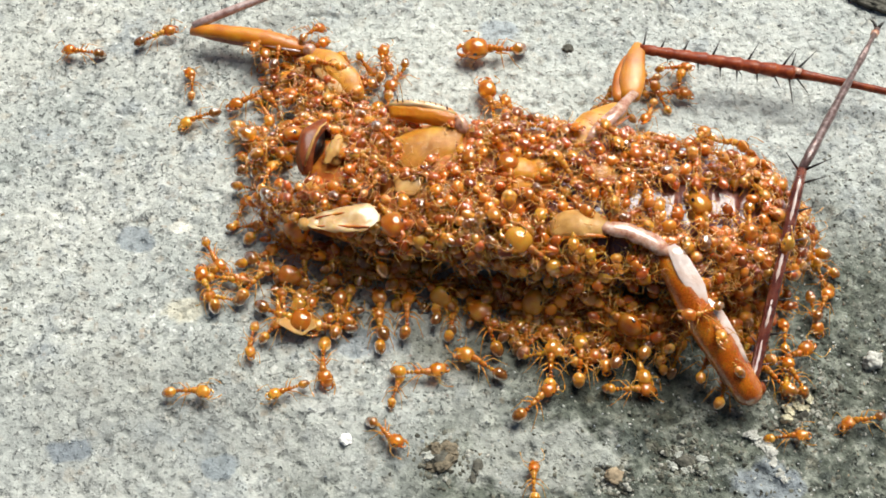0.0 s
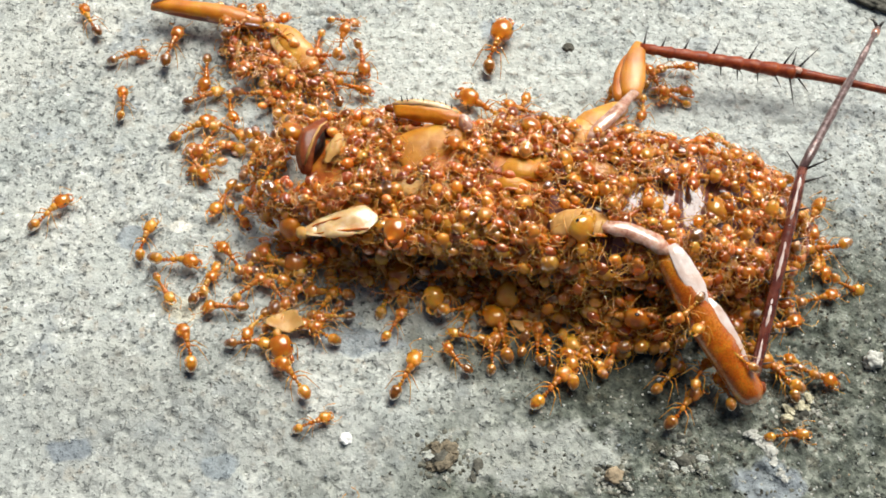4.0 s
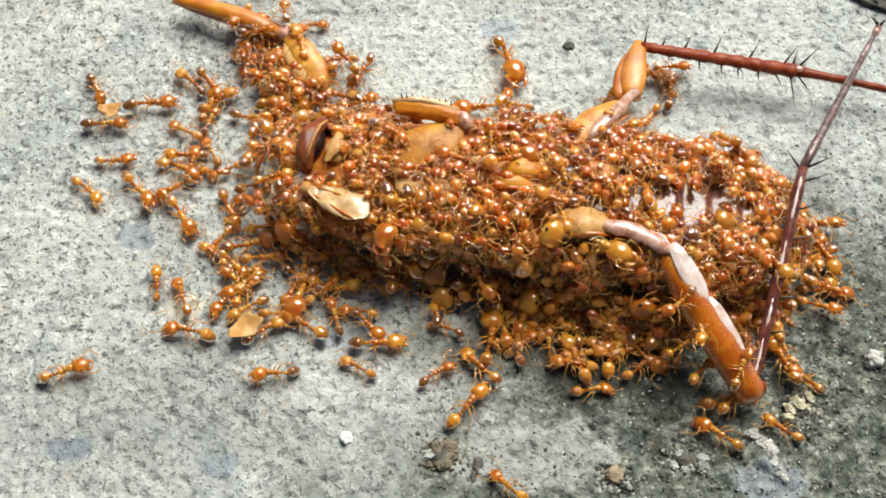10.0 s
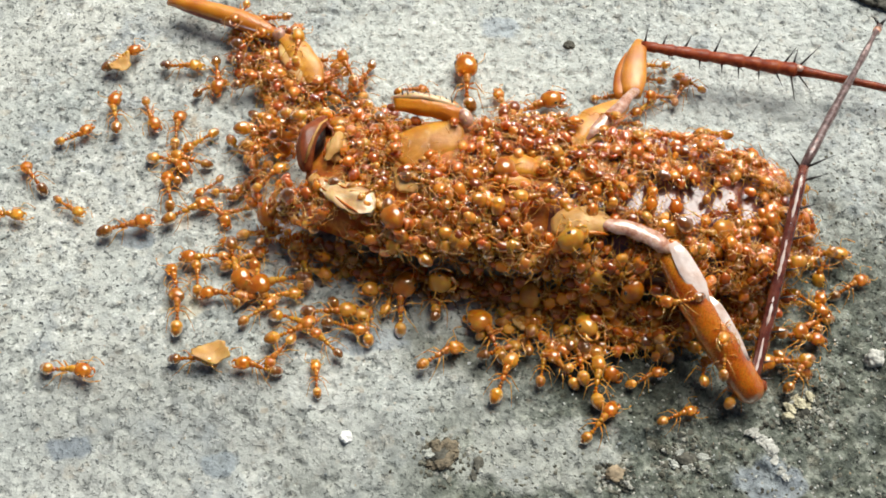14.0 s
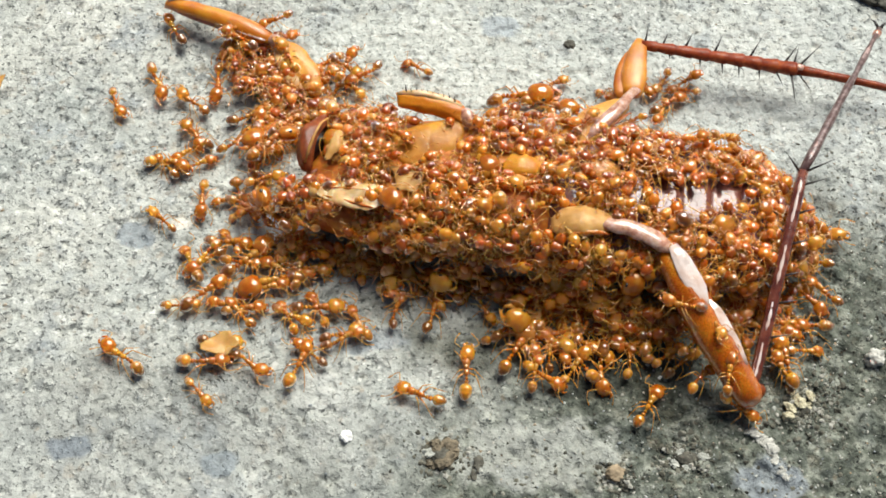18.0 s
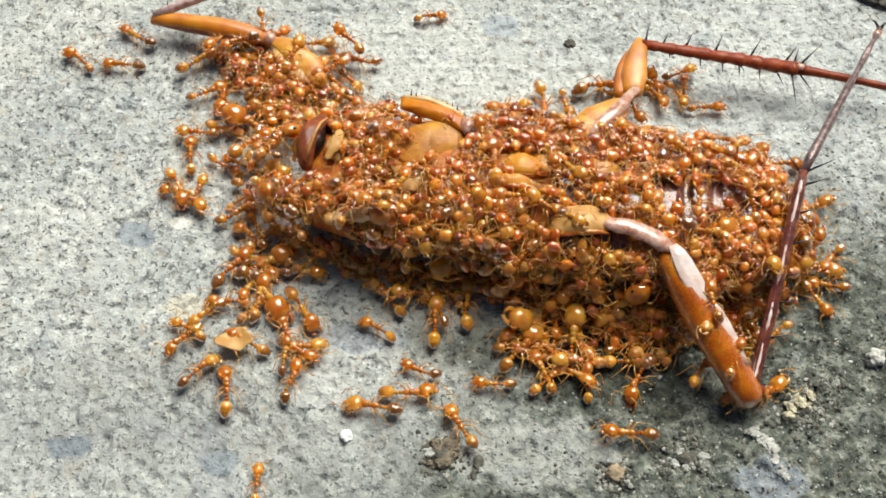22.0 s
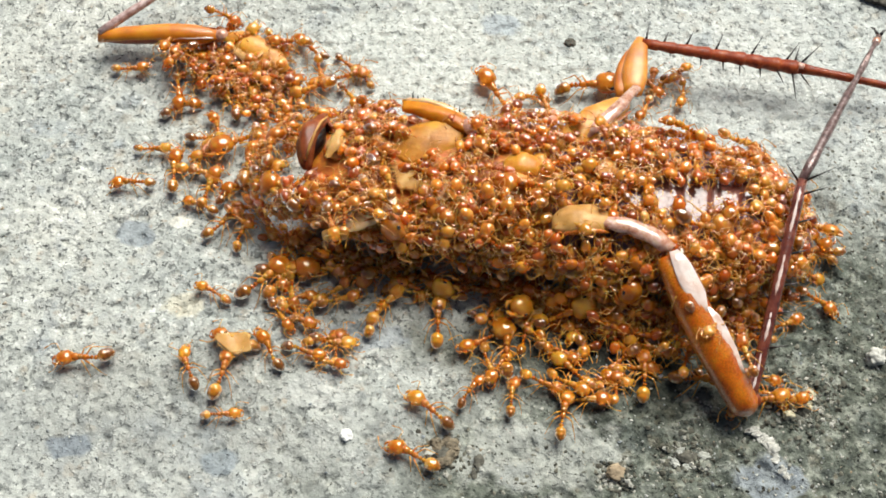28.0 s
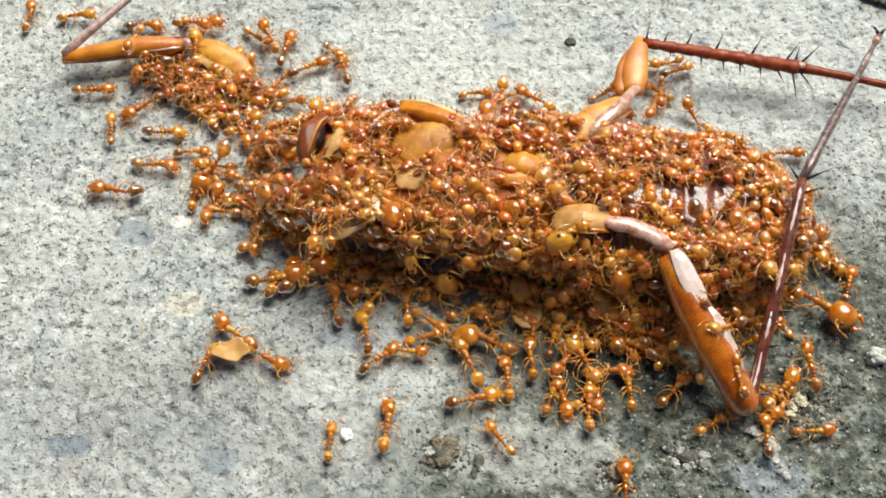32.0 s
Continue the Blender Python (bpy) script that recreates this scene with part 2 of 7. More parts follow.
    base = aggregate(4.67, 20.61, 1.8, 1.2, (0.30, 0.34, 0.37), 0.7)
    base = aggregate(4.71, -17.45, 1.4, 1.2, (0.22, 0.25, 0.29), 0.8)
    base = aggregate(-8.68, -11.59, 3.2, 1.6, (0.52, 0.53, 0.50), 0.6)
    # patches with shade from the heap put into the colour, and some damp
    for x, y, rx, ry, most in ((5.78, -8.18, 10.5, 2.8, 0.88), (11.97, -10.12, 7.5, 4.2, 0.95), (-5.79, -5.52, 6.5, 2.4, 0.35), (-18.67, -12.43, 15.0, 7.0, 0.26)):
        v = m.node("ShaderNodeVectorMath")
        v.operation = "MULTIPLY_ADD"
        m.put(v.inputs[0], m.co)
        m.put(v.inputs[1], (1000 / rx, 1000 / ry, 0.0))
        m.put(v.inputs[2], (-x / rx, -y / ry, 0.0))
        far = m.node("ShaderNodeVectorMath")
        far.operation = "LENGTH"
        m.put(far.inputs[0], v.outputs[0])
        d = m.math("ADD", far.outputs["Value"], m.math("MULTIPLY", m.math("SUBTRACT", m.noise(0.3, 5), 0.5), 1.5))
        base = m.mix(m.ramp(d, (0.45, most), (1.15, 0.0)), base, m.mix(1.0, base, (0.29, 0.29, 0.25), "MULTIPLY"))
    # the stain spreads from one corner of the slab
    reach = m.math("ADD", m.math("MULTIPLY", m.math("MINIMUM", xyz.outputs[0], 0.0155), 1000 / 18.0), m.math("MULTIPLY", xyz.outputs[1], -1000 / 16.0))
    reach = m.math("ADD", reach, m.math("MULTIPLY", m.math("SUBTRACT", m.noise(0.12, 5), 0.5), 1.5))
    stain = m.ramp(m.math("MULTIPLY", reach, 0.5), (0.20, 0.0), (0.58, 1.0))
    moss = m.ramp(m.noise(0.8, 5, 0.65), (0.36, (0.13, 0.145, 0.12)), (0.50, (0.29, 0.31, 0.27)), (0.64, (0.62, 0.63, 0.57)))
    base = m.mix(stain, base, m.mix(1.0, base, moss, "MULTIPLY"))
    base = aggregate(5.89, -16.07, 6.5, 2.8, (0.46, 0.47, 0.43), 0.55)
    base = aggregate(21.51, -17.72, 2.8, 1.7, (0.27, 0.30, 0.33), 0.65)
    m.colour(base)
    m.bump(m.math("ADD", m.math("SUBTRACT", m.math("MULTIPLY", flecks, 0.3), m.math("MULTIPLY", pits, 0.55)), m.math("ADD", m.math("SUBTRACT", m.math("MULTIPLY", fine, 0.8), m.math("MULTIPLY", holes[0], 0.5)), m.math("MULTIPLY", m.noise(5, 3), 0.55))), 0.9, 0.24)
    return m.m


CONCRETE = concrete_material()


def stone_material(name, a, b):
    m = Mat(name, 0.8, 0.0, 0.0, 0.3)
    m.colour(m.ramp(m.noise(1.8, 5, 0.65), (0.3, a), (0.68, b)))
    m.bump(m.noise(3, 4), 0.8, 0.12)
    return m.m


GREY_STONE = stone_material("grey_stone", (0.16, 0.17, 0.15), (0.58, 0.58, 0.52))
WHITE_STONE = stone_material("white_stone", (0.75, 0.74, 0.70), (0.86, 0.85, 0.82))
BROWN_STONE = stone_material("brown_stone", (0.14, 0.10, 0.06), (0.42, 0.33, 0.22))
CHALK_STONE = stone_material("chalk_stone", (0.20, 0.195, 0.17), (0.68, 0.67, 0.61))
SOIL = stone_material("soil", (0.03, 0.026, 0.018), (0.27, 0.22, 0.15))
OCHRE_STONE = stone_material("ochre_stone", (0.16, 0.14, 0.08), (0.72, 0.66, 0.47))
DARK_STONE = stone_material("dark_stone", (0.02, 0.02, 0.016), (0.16, 0.15, 0.12))


# ---- mesh helpers (all in millimetres) ----
def part(name, bm, material, parent=None, label="", at=None, smooth=True):
    """Links a bmesh in millimetres as one mesh object under a thing or a part; at: its own origin."""
    me = bpy.data.meshes.new(name)
    bm.transform(Matrix.Diagonal((MM, MM, MM, 1)))
    bm.to_mesh(me)
    bm.free()
    for f in me.polygons:
        f.use_smooth = smooth
    me.materials.append(material)
    ob = new(name, me)
    ob.parent = parent
    if at is not None:
        ob.location = Vector(at) * MM
    if label:
        tagged(ob, label)
    return ob


def blob(bm, centre, radii, turn=(0, 0, 0), seg=12, rings=8, dent=0.0, seed=0.0):
    m = pose(*centre, *turn) @ Matrix.Diagonal((*radii, 1))
    made = bmesh.ops.create_uvsphere(bm, u_segments=seg, v_segments=rings, radius=1.0)["verts"]
    for v in made:
        if dent:
            v.co *= 1 + dent * noise.noise(v.co * 1.7 + Vector((seed, seed * 0.7, -seed)))
        v.co = m @ v.co
    return made


def limb(bm, pts, radii, sides=8, flat=1.0, up=(0, 0, 1)):
    """A tapered tube through points; flat squeezes it along the up direction."""
    pts = [Vector(p) for p in pts]
    rings = []
    for i, p in enumerate(pts):
        way = (pts[min(i + 1, len(pts) - 1)] - pts[max(i - 1, 0)]).normalized()
        side = way.cross(Vector(up))
        if side.length < 1e-4:
            side = way.cross(Vector((0, 1, 0)))
        side.normalize()
        top = side.cross(way)
        rings.append([bm.verts.new(p + radii[i] * (math.cos(a) * side + flat * math.sin(a) * top))
                      for a in (2 * math.pi * k / sides for k in range(sides))])
    for a, b in zip(rings, rings[1:]):
        for k in range(sides):
            bm.faces.new((a[k], a[(k + 1) % sides], b[(k + 1) % sides], b[k]))
    bm.faces.new(rings[0][::-1])
    bm.faces.new(rings[-1])


def roughen(bm, amount, per_mm, seed=0.0):
    """Dents and folds along the normals."""
    bm.normal_update()
    for v in bm.verts:
        q = v.co * per_mm + Vector((seed, seed, 0))
        v.co += v.normal * amount * (noise.noise(q) + 0.5 * noise.noise(q * 2.3))


def curve_pts(a, b, bow, n=8):
    """n points from a to b, bowed by the vector bow at the middle."""
    a, b, bow = Vector(a), Vector(b), Vector(bow)
    return [a.lerp(b, i / (n - 1)) + bow * (4 * (i / (n - 1)) * (1 - i / (n - 1))) for i in range(n)]


# ---- ground ----
def ground_height(x, y):
    """Height of the slab in millimetres at x, y in millimetres."""
    p = Vector((x, y, 0.0))
    h = 0.22 * noise.noise(p * 0.12) + 0.09 * noise.noise(p * 0.5) + 0.09 * noise.noise(p * 1.5)
    pit = noise.noise(p * 1.1 + Vector((7, 3, 1)))
    if pit > 0.28:
        h -= min(0.24, (pit - 0.28) * 1.1)
    rough = max(0.0, min(1.0, (x * 0.9 - y * 1.1 - 14) / 14))
    if rough:
        h += rough * (0.35 * noise.noise(p * 0.4 + Vector((0, 0, 5))) + 0.34 * noise.noise(p * 1.1 + Vector((0, 9, 5))) + 0.22 * abs(noise.noise(p * 2.6 + Vector((4, 9, 5)))))
    return h - 0.05


def ground():
    def line(half, step, centre):
        near = [centre + i * step for i in range(int(-half / step), int(half / step) + 1)]
        out, d, e = [], step * 4, half
        while e < 4000:
            e += d
            d *= 1.7
            out.append(e)
        return [centre - o for o in out[::-1]] + near + [centre + o for o in out]
    xs, ys = line(42, 0.14, 0.0), line(29, 0.14, 3.0)
    verts = []
    for y in ys:
        for x in xs:
            verts.append((x * MM, y * MM, (ground_height(x, y) if abs(x) < 60 and abs(y) < 50 else 0.0) * MM))
    w = len(xs)
    faces = [(j * w + i, j * w + i + 1, (j + 1) * w + i + 1, (j + 1) * w + i) for j in range(len(ys) - 1) for i in range(w - 1)]
    me = bpy.data.meshes.new("ground")
    me.from_pydata(verts, [], faces)
    for f in me.polygons:
        f.use_smooth = True
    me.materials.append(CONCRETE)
    return tagged(new("ground", me), "weathered grey concrete slab, pitted, with a damp mossy stain", "ground", kind="structure")


ground()


def stone(name, at, radii, material, label, seed, turn=0.0, category="stone", sink=0.1):
    craggy = 0.45 if category == "dirt" else 0.18
    bm = bmesh.new()
    bmesh.ops.create_icosphere(bm, subdivisions=4, radius=1.0)
    for v in bm.verts:
        q = v.co * 1.3 + Vector((seed, seed * 2, 0))
        v.co *= 1 + 0.4 * noise.noise(q) + 0.25 * noise.noise(q * 2.7) + craggy * abs(noise.noise(q * 6.0))
        v.co = Vector((v.co.x * radii[0], v.co.y * radii[1], v.co.z * radii[2]))
    ob = part(name, bm, material, None, "", (at[0], at[1], ground_height(at[0], at[1]) + radii[2] * sink))
    ob.rotation_euler.z = radians(turn)
    return tagged(ob, label, category)


stone("pebble", (29.9, -9.1, 0.00), (0.62, 0.6, 0.55), CHALK_STONE, "small round off-white pebble on the concrete", 1.2)
def crumbled(name, spots, material, label, seed, category="stone"):
    """A chip broken into angular crumbs that lie together: spots of (x, y, size) in millimetres."""
    r = random.Random(seed)
    x0, y0 = spots[0][0], spots[0][1]
    chip = tagged(new(name), label, category)
    chip.location = (x0 * MM, y0 * MM, ground_height(x0, y0) * MM)
    for x, y, size in spots:
        bm = bmesh.new()
        made = bmesh.ops.create_icosphere(bm, subdivisions=3, radius=1.0)["verts"]
        k = Vector((r.uniform(0.8, 1.7), r.uniform(0.7, 1.1), r.uniform(0.4, 0.7))) * size
        turn = Matrix.Rotation(r.uniform(0, 6.3), 3, "Z") @ Matrix.Rotation(r.uniform(-0.5, 0.5), 3, "X")
        for v in made:
            q = v.co * (1 + 0.6 * noise.noise(v.co * 1.4 + Vector((seed, x, y))) + 0.5 * abs(noise.noise(v.co * 3.1 + Vector((x, seed, y)))) + 0.3 * noise.noise(v.co * 7.0 + Vector((y, seed, x))))
            v.co = turn @ Vector((q.x * k.x, q.y * k.y, q.z * k.z))
        part("crumb", bm, material, chip, "", (x - x0, y - y0, ground_height(x, y) - ground_height(x0, y0) + size * 0.12), False)
    return chip


crumbled("stone_chip", ((21.33, -15.12, 0.36), (20.66, -14.39, 0.34), (21.00, -14.72, 0.26), (21.68, -15.36, 0.34), (22.00, -15.76, 0.36), (21.52, -14.80, 0.3), (21.21, -14.88, 0.3), (21.78, -15.68, 0.3), (22.02, -16.15, 0.24)),
         CHALK_STONE, "crumbled white stone chip bedded in the stained concrete", 3.1)
crumbled("stone_chip", ((22.56, -17.68, 0.26), (22.31, -17.33, 0.2), (21.89, -16.55, 0.22)), CHALK_STONE, "small broken white stone chip", 4.4)
crumbled("stone_chip", ((24.21, -12.51, 0.42), (24.84, -12.43, 0.3), (23.56, -12.76, 0.26), (25.08, -11.84, 0.3), (23.96, -12.09, 0.24)),
         OCHRE_STONE, "crumbled ochre stone chip beside the cockroach knee", 5.3)
stone("stone_chip", (23.26, -13.50, 0.00), (0.42, 0.3, 0.3), OCHRE_STONE, "tiny pale yellow stone chip", 6.1)
crumbled("stone_chip", ((15.27, -16.55, 0.34), (17.30, -16.23, 0.3), (16.09, -16.98, 0.22), (15.71, -15.92, 0.2)), GREY_STONE, "pale crumbs on a dark dirt clump", 7.7)
crumbled("dirt_clump", ((-0.61, -15.48, 0.42), (0.42, -15.56, 0.46), (0.11, -16.55, 0.52), (-0.60, -16.55, 0.5)), SOIL, "brown crumbly clump of soil in a pit", 8.8, "dirt")
crumbled("dirt_clump", ((-0.98, -16.00, 0.36), (-0.45, -15.92, 0.22), (2.40, -17.06, 0.2)), GREY_STONE, "pale pinkish crumbs on a soil clump", 9.9, "dirt")
crumbled("dirt_clump", ((2.29, -16.63, 0.3), (2.02, -17.45, 0.22)), DARK_STONE, "tiny dark crumbs of soil", 2.9, "dirt")
stone("grit_grain", (-6.54, -14.84, 0.00), (0.42, 0.4, 0.3), WHITE_STONE, "tiny bright white mineral grain in the concrete", 2.2)
stone("dirt_clump", (-0.23, -16.15, 0.00), (0.55, 0.5, 0.18), DARK_STONE, "dark crumbly clump of dirt in a pit", 8.4, 30, "dirt")
stone("dirt_clump", (16.05, -16.27, 0.00), (0.9, 0.6, 0.3), DARK_STONE, "dark crumbly clump of dirt on the stained concrete", 11.7, -10, "dirt")
stone("stone_chip", (11.26, -17.45, 0.00), (0.6, 0.5, 0.35), BROWN_STONE, "small brown stone chip in the concrete", 4.5, 15)
stone("dirt_clump", (10.17, 18.72, 0.00), (0.45, 0.4, 0.2), DARK_STONE, "tiny dark speck of dirt on the concrete", 13.1, 0, "dirt")
stone("dirt_clump", (35.93, 23.45, 0.00), (1.9, 0.8, 0.6), DARK_STONE, "dark clump of dirt at the edge of the slab", 14.9, -25, "dirt")


def crumbs(name, count, seed, place, sizes, material, label):
    """Loose grains far too many to count, as one mesh."""
    r = random.Random(seed)
    bm = bmesh.new()
    bmesh.ops.create_icosphere(bm, subdivisions=1, radius=1.0)
    ball, tris = [v.co.copy() for v in bm.verts], [[v.index for v in f.verts] for f in bm.faces]
    bm.free()
    verts, faces = [], []
    for _ in range(count):
        x, y = place(r)
        s = r.uniform(*sizes) * r.uniform(0.5, 1.0)
        k = Vector((r.uniform(0.7, 1.3), r.uniform(0.6, 1.1), r.uniform(0.5, 0.9))) * s
        turn = Matrix.Rotation(r.uniform(0, 6.3), 3, "Z")
        z, o = ground_height(x, y) - s * 0.05, len(verts)
        for c in ball:
            q = turn @ Vector((c.x * k.x, c.y * k.y, c.z * k.z)) * r.uniform(0.55, 1.3)
            verts.append(((x + q.x) * MM, (y + q.y) * MM, (z + q.z) * MM))
        faces += [[i + o for i in f] for f in tris]
    me = bpy.data.meshes.new(name)
    me.from_pydata(verts, [], faces)
    me.materials.append(material)
    return tagged(new(name, me), label, "grit", kind="stuff")


def crumb_material(name, *stops):
    m = Mat(name, 0.8, 0.0, 0.0, 0.3)
    isle = m.t.nodes.new("ShaderNodeNewGeometry").outputs["Random Per Island"]
    base = m.ramp(isle, *stops)
    m.colour(m.mix(1.0, base, m.ramp(m.noise(4, 4), (0.3, 0.6), (0.7, 1.2)), "MULTIPLY"))
    m.bump(m.noise(8, 3), 0.6, 0.05)
    return m.m


PALE_GRIT = crumb_material("pale_grit", (0.0, (0.50, 0.51, 0.47)), (0.4, (0.36, 0.37, 0.33)), (0.6, (0.24, 0.265, 0.28)), (0.85, (0.62, 0.62, 0.58)), (0.95, (0.36, 0.27, 0.17)))
SOIL_GRIT = crumb_material("soil_grit", (0.0, (0.045, 0.043, 0.034)), (0.35, (0.11, 0.105, 0.08)), (0.7, (0.20, 0.195, 0.155)), (0.93, (0.42, 0.41, 0.36)))


def stained(r):
    while True:
        x, y = r.uniform(2, 42), r.uniform(-22, 14)
        if x * 0.9 - y * 1.1 > r.uniform(12, 34):
            return x, y


def anywhere(r):
    return r.uniform(-40, 40), r.uniform(-24, 30)


def round_clumps(r):
    cx, cy, d = r.choice(((-0.23, -16.15, 1.6), (16.04, -16.39, 1.8), (23.87, -13.05, 1.9), (11.25, -17.57, 1.0), (25.43, -11.59, 2.2)))
    return r.gauss(cx, d * 0.6), r.gauss(cy, d * 0.5)


crumbs("grit", 1500, 21, anywhere, (0.06, 0.2), PALE_GRIT, "pale mineral grains bedded in the concrete")
crumbs("grit", 2200, 22, stained, (0.06, 0.24), SOIL_GRIT, "dark soil crumbs scattered over the stained concrete")
crumbs("grit", 900, 24, stained, (0.05, 0.17), PALE_GRIT, "pale crumbs scattered over the stained concrete")
crumbs("grit", 1100, 23, round_clumps, (0.08, 0.3), SOIL_GRIT, "dark and pale soil crumbs heaped in pits")


# ---- the dead cockroach ----
HEAD_END, TAIL_END = Vector((-13.63, 5.01, 3.00)), Vector((25.74, -0.39, 3.00))
AXIS = TAIL_END - HEAD_END
LENGTH = AXIS.length
AXIS.normalize()
ACROSS = Vector((-AXIS.y, AXIS.x, 0))
PROFILE = ((0.0, 2.0, 1.4), (0.08, 3.8, 2.2), (0.2, 5.0, 2.7), (0.4, 5.7, 3.0), (0.6, 6.0, 3.05), (0.78, 5.8, 2.8), (0.9, 4.9, 2.3), (0.97, 3.2, 1.6), (1.0, 1.8, 1.0))


def profile(u):
    """Half width and half height of the body at u, from the head end (0) to the tail (1)."""
    for a, b in zip(PROFILE, PROFILE[1:]):
        if u <= b[0]:
            k = max(0.0, (u - a[0]) / (b[0] - a[0]))
            return a[1] + (b[1] - a[1]) * k, a[2] + (b[2] - a[2]) * k
    return PROFILE[-1][1:]


def body_place(u, angle, grow=1.0):
    """A point on the body's skin: angle 90 degrees is its upturned belly."""
    w, h = profile(u)
    c, s = math.cos(angle), math.sin(angle)
    flat = (0.8 if u < 0.5 else 1.0) if s > 0 else 1.0
    p = HEAD_END + AXIS * (LENGTH * u)
    p = Vector((p.x, p.y, 0.0)) + ACROSS * (w * grow * c)
    p.z = max(0.02, h * 1.02 + h * grow * math.copysign(abs(s) ** flat, s))
    return p


def top_height(x, y):
    """Height of the upturned body over the ground at x, y, or 0 beside it."""
    d = Vector((x, y, 0)) - Vector((HEAD_END.x, HEAD_END.y, 0))
    u, v = d.dot(AXIS) / LENGTH, d.dot(ACROSS)
    if not 0 <= u <= 1:
        return 0.0
    w, h = profile(u)
    k = abs(v) / w
    if k >= 1:
        return 0.0
    return h * 1.02 + h * (1 - k * k) ** 0.4


def body_shell(name, u0, u1, material, parent, label="", lip=0.05, n=7, sides=36):
    """One ring of the body, with its hind edge standing a little proud."""
    bm = bmesh.new()
    rings = []
    for i in range(n):
        k = i / (n - 1)
        u = u0 + (u1 - u0) * k
        g = 0.955 + lip * k - (0.03 if i == n - 1 else 0) - (0.06 if i == 0 else 0)
        rings.append([bm.verts.new(body_place(u, 2 * math.pi * s / sides, g * (1 + 0.012 * math.sin(s * 2.3 + u * 40)))) for s in range(sides)])
    for a, b in zip(rings, rings[1:]):
        for s in range(sides):
            bm.faces.new((a[s], b[s], b[(s + 1) % sides], a[(s + 1) % sides]))
    bm.faces.new(rings[0])
    bm.faces.new(rings[-1][::-1])
    return part(name, bm, material, parent, label)


def spine(parent, base, tip, r=0.12, origin=(0, 0, 0)):
    base, tip, o = Vector(base), Vector(tip), Vector(origin)
    bm = bmesh.new()
    limb(bm, [base - o, base.lerp(tip, 0.5) - o, tip - o], [r, r * 0.62, r * 0.08], 6)
    return part("spine", bm, BLACK, parent)


def spiny(parent, a, b, specs, origin=(0, 0, 0)):
    """Spines along a limb from a to b: specs of (place along it, sideways, up, forward) in millimetres."""
    a, b = Vector(a), Vector(b)
    way = (b - a).normalized()
    side = way.cross(Vector((0, 0, 1))).normalized()
    for k, s, up, fwd in specs:
        base = a.lerp(b, k)
        spine(parent, base, base + 1.1 * (way * fwd - side * s + Vector((0, 0, up))), 0.12, origin)


roach = tagged(new("cockroach"), "dead amber-brown cockroach on its back, swarmed by ants", "insect")

# thorax rings and belly plates
body_shell("prothorax", 0.10, 0.24, TISSUE, roach, "torn amber brown front ring of the thorax")
body_shell("mesothorax", 0.235, 0.39, TISSUE, roach)
body_shell("metathorax", 0.385, 0.54, TISSUE, roach)
for i in range(8):
    body_shell("abdomen_segment", 0.535 + i * 0.056, 0.535 + i * 0.056 + 0.060, BELLY, roach, "glossy red-brown belly plate", 0.07)
bm = bmesh.new()
blob(bm, (*(HEAD_END + AXIS * (LENGTH * 0.985)).xy, 1.5), (1.2, 1.9, 1.0), (0, 0, 6))
part("tail_plate", bm, BELLY, roach)

# head: a hollow brown capsule with a dark gap and mouthparts
head_at = Vector((-9.35, 5.6, 4.65))
HEAD_TURN = pose(*head_at, 6, 22, -14) @ Matrix.Scale(0.84, 4)


def capsule():
    """The hollow capsule: a bowl split open along one side, with a thick wall."""
    bm = bmesh.new()
    rings, around = 15, 25
    skins = []
    for inner in (0, 1):
        skin = []
        for i in range(rings):
            a = math.pi * (0.04 + 0.92 * i / (rings - 1))
            row = []
            for k in range(around):
                gape = 0.62 * math.sin(a) ** 1.5
                b = gape + (2 * math.pi - 2 * gape) * k / (around - 1)
                r = (1.0 - 0.13 * inner) * (1 + 0.16 * noise.noise(Vector((math.cos(b) * 1.3, math.sin(b) * 1.3, a * 1.6))) + 0.07 * noise.noise(Vector((math.cos(b) * 4, math.sin(b) * 4, a * 5))))
                q = Vector((1.35 * r * math.sin(a) * math.cos(b), 2.7 * r * math.cos(a), 1.75 * r * math.sin(a) * math.sin(b)))
                q.x += 0.35 * (q.y / 2.9) ** 2
                row.append(bm.verts.new(HEAD_TURN @ (Matrix.Rotation(radians(-52), 3, "Y") @ q)))
            skin.append(row)
        skins.append(skin)
    for n, skin in enumerate(skins):
        for i in range(rings - 1):
            for k in range(around - 1):
                f = (skin[i][k], skin[i][k + 1], skin[i + 1][k + 1], skin[i + 1][k])
                bm.faces.new(f if n else f[::-1])
    for i in range(rings - 1):
        for k in (0, around - 1):
            bm.faces.new((skins[0][i][k], skins[0][i + 1][k], skins[1][i + 1][k], skins[1][i][k]))
    for i in (0, rings - 1):
        for k in range(around - 1):
            bm.faces.new((skins[0][i][k], skins[0][i][k + 1], skins[1][i][k + 1], skins[1][i][k]))
    bmesh.ops.recalc_face_normals(bm, faces=bm.faces)
    return bm


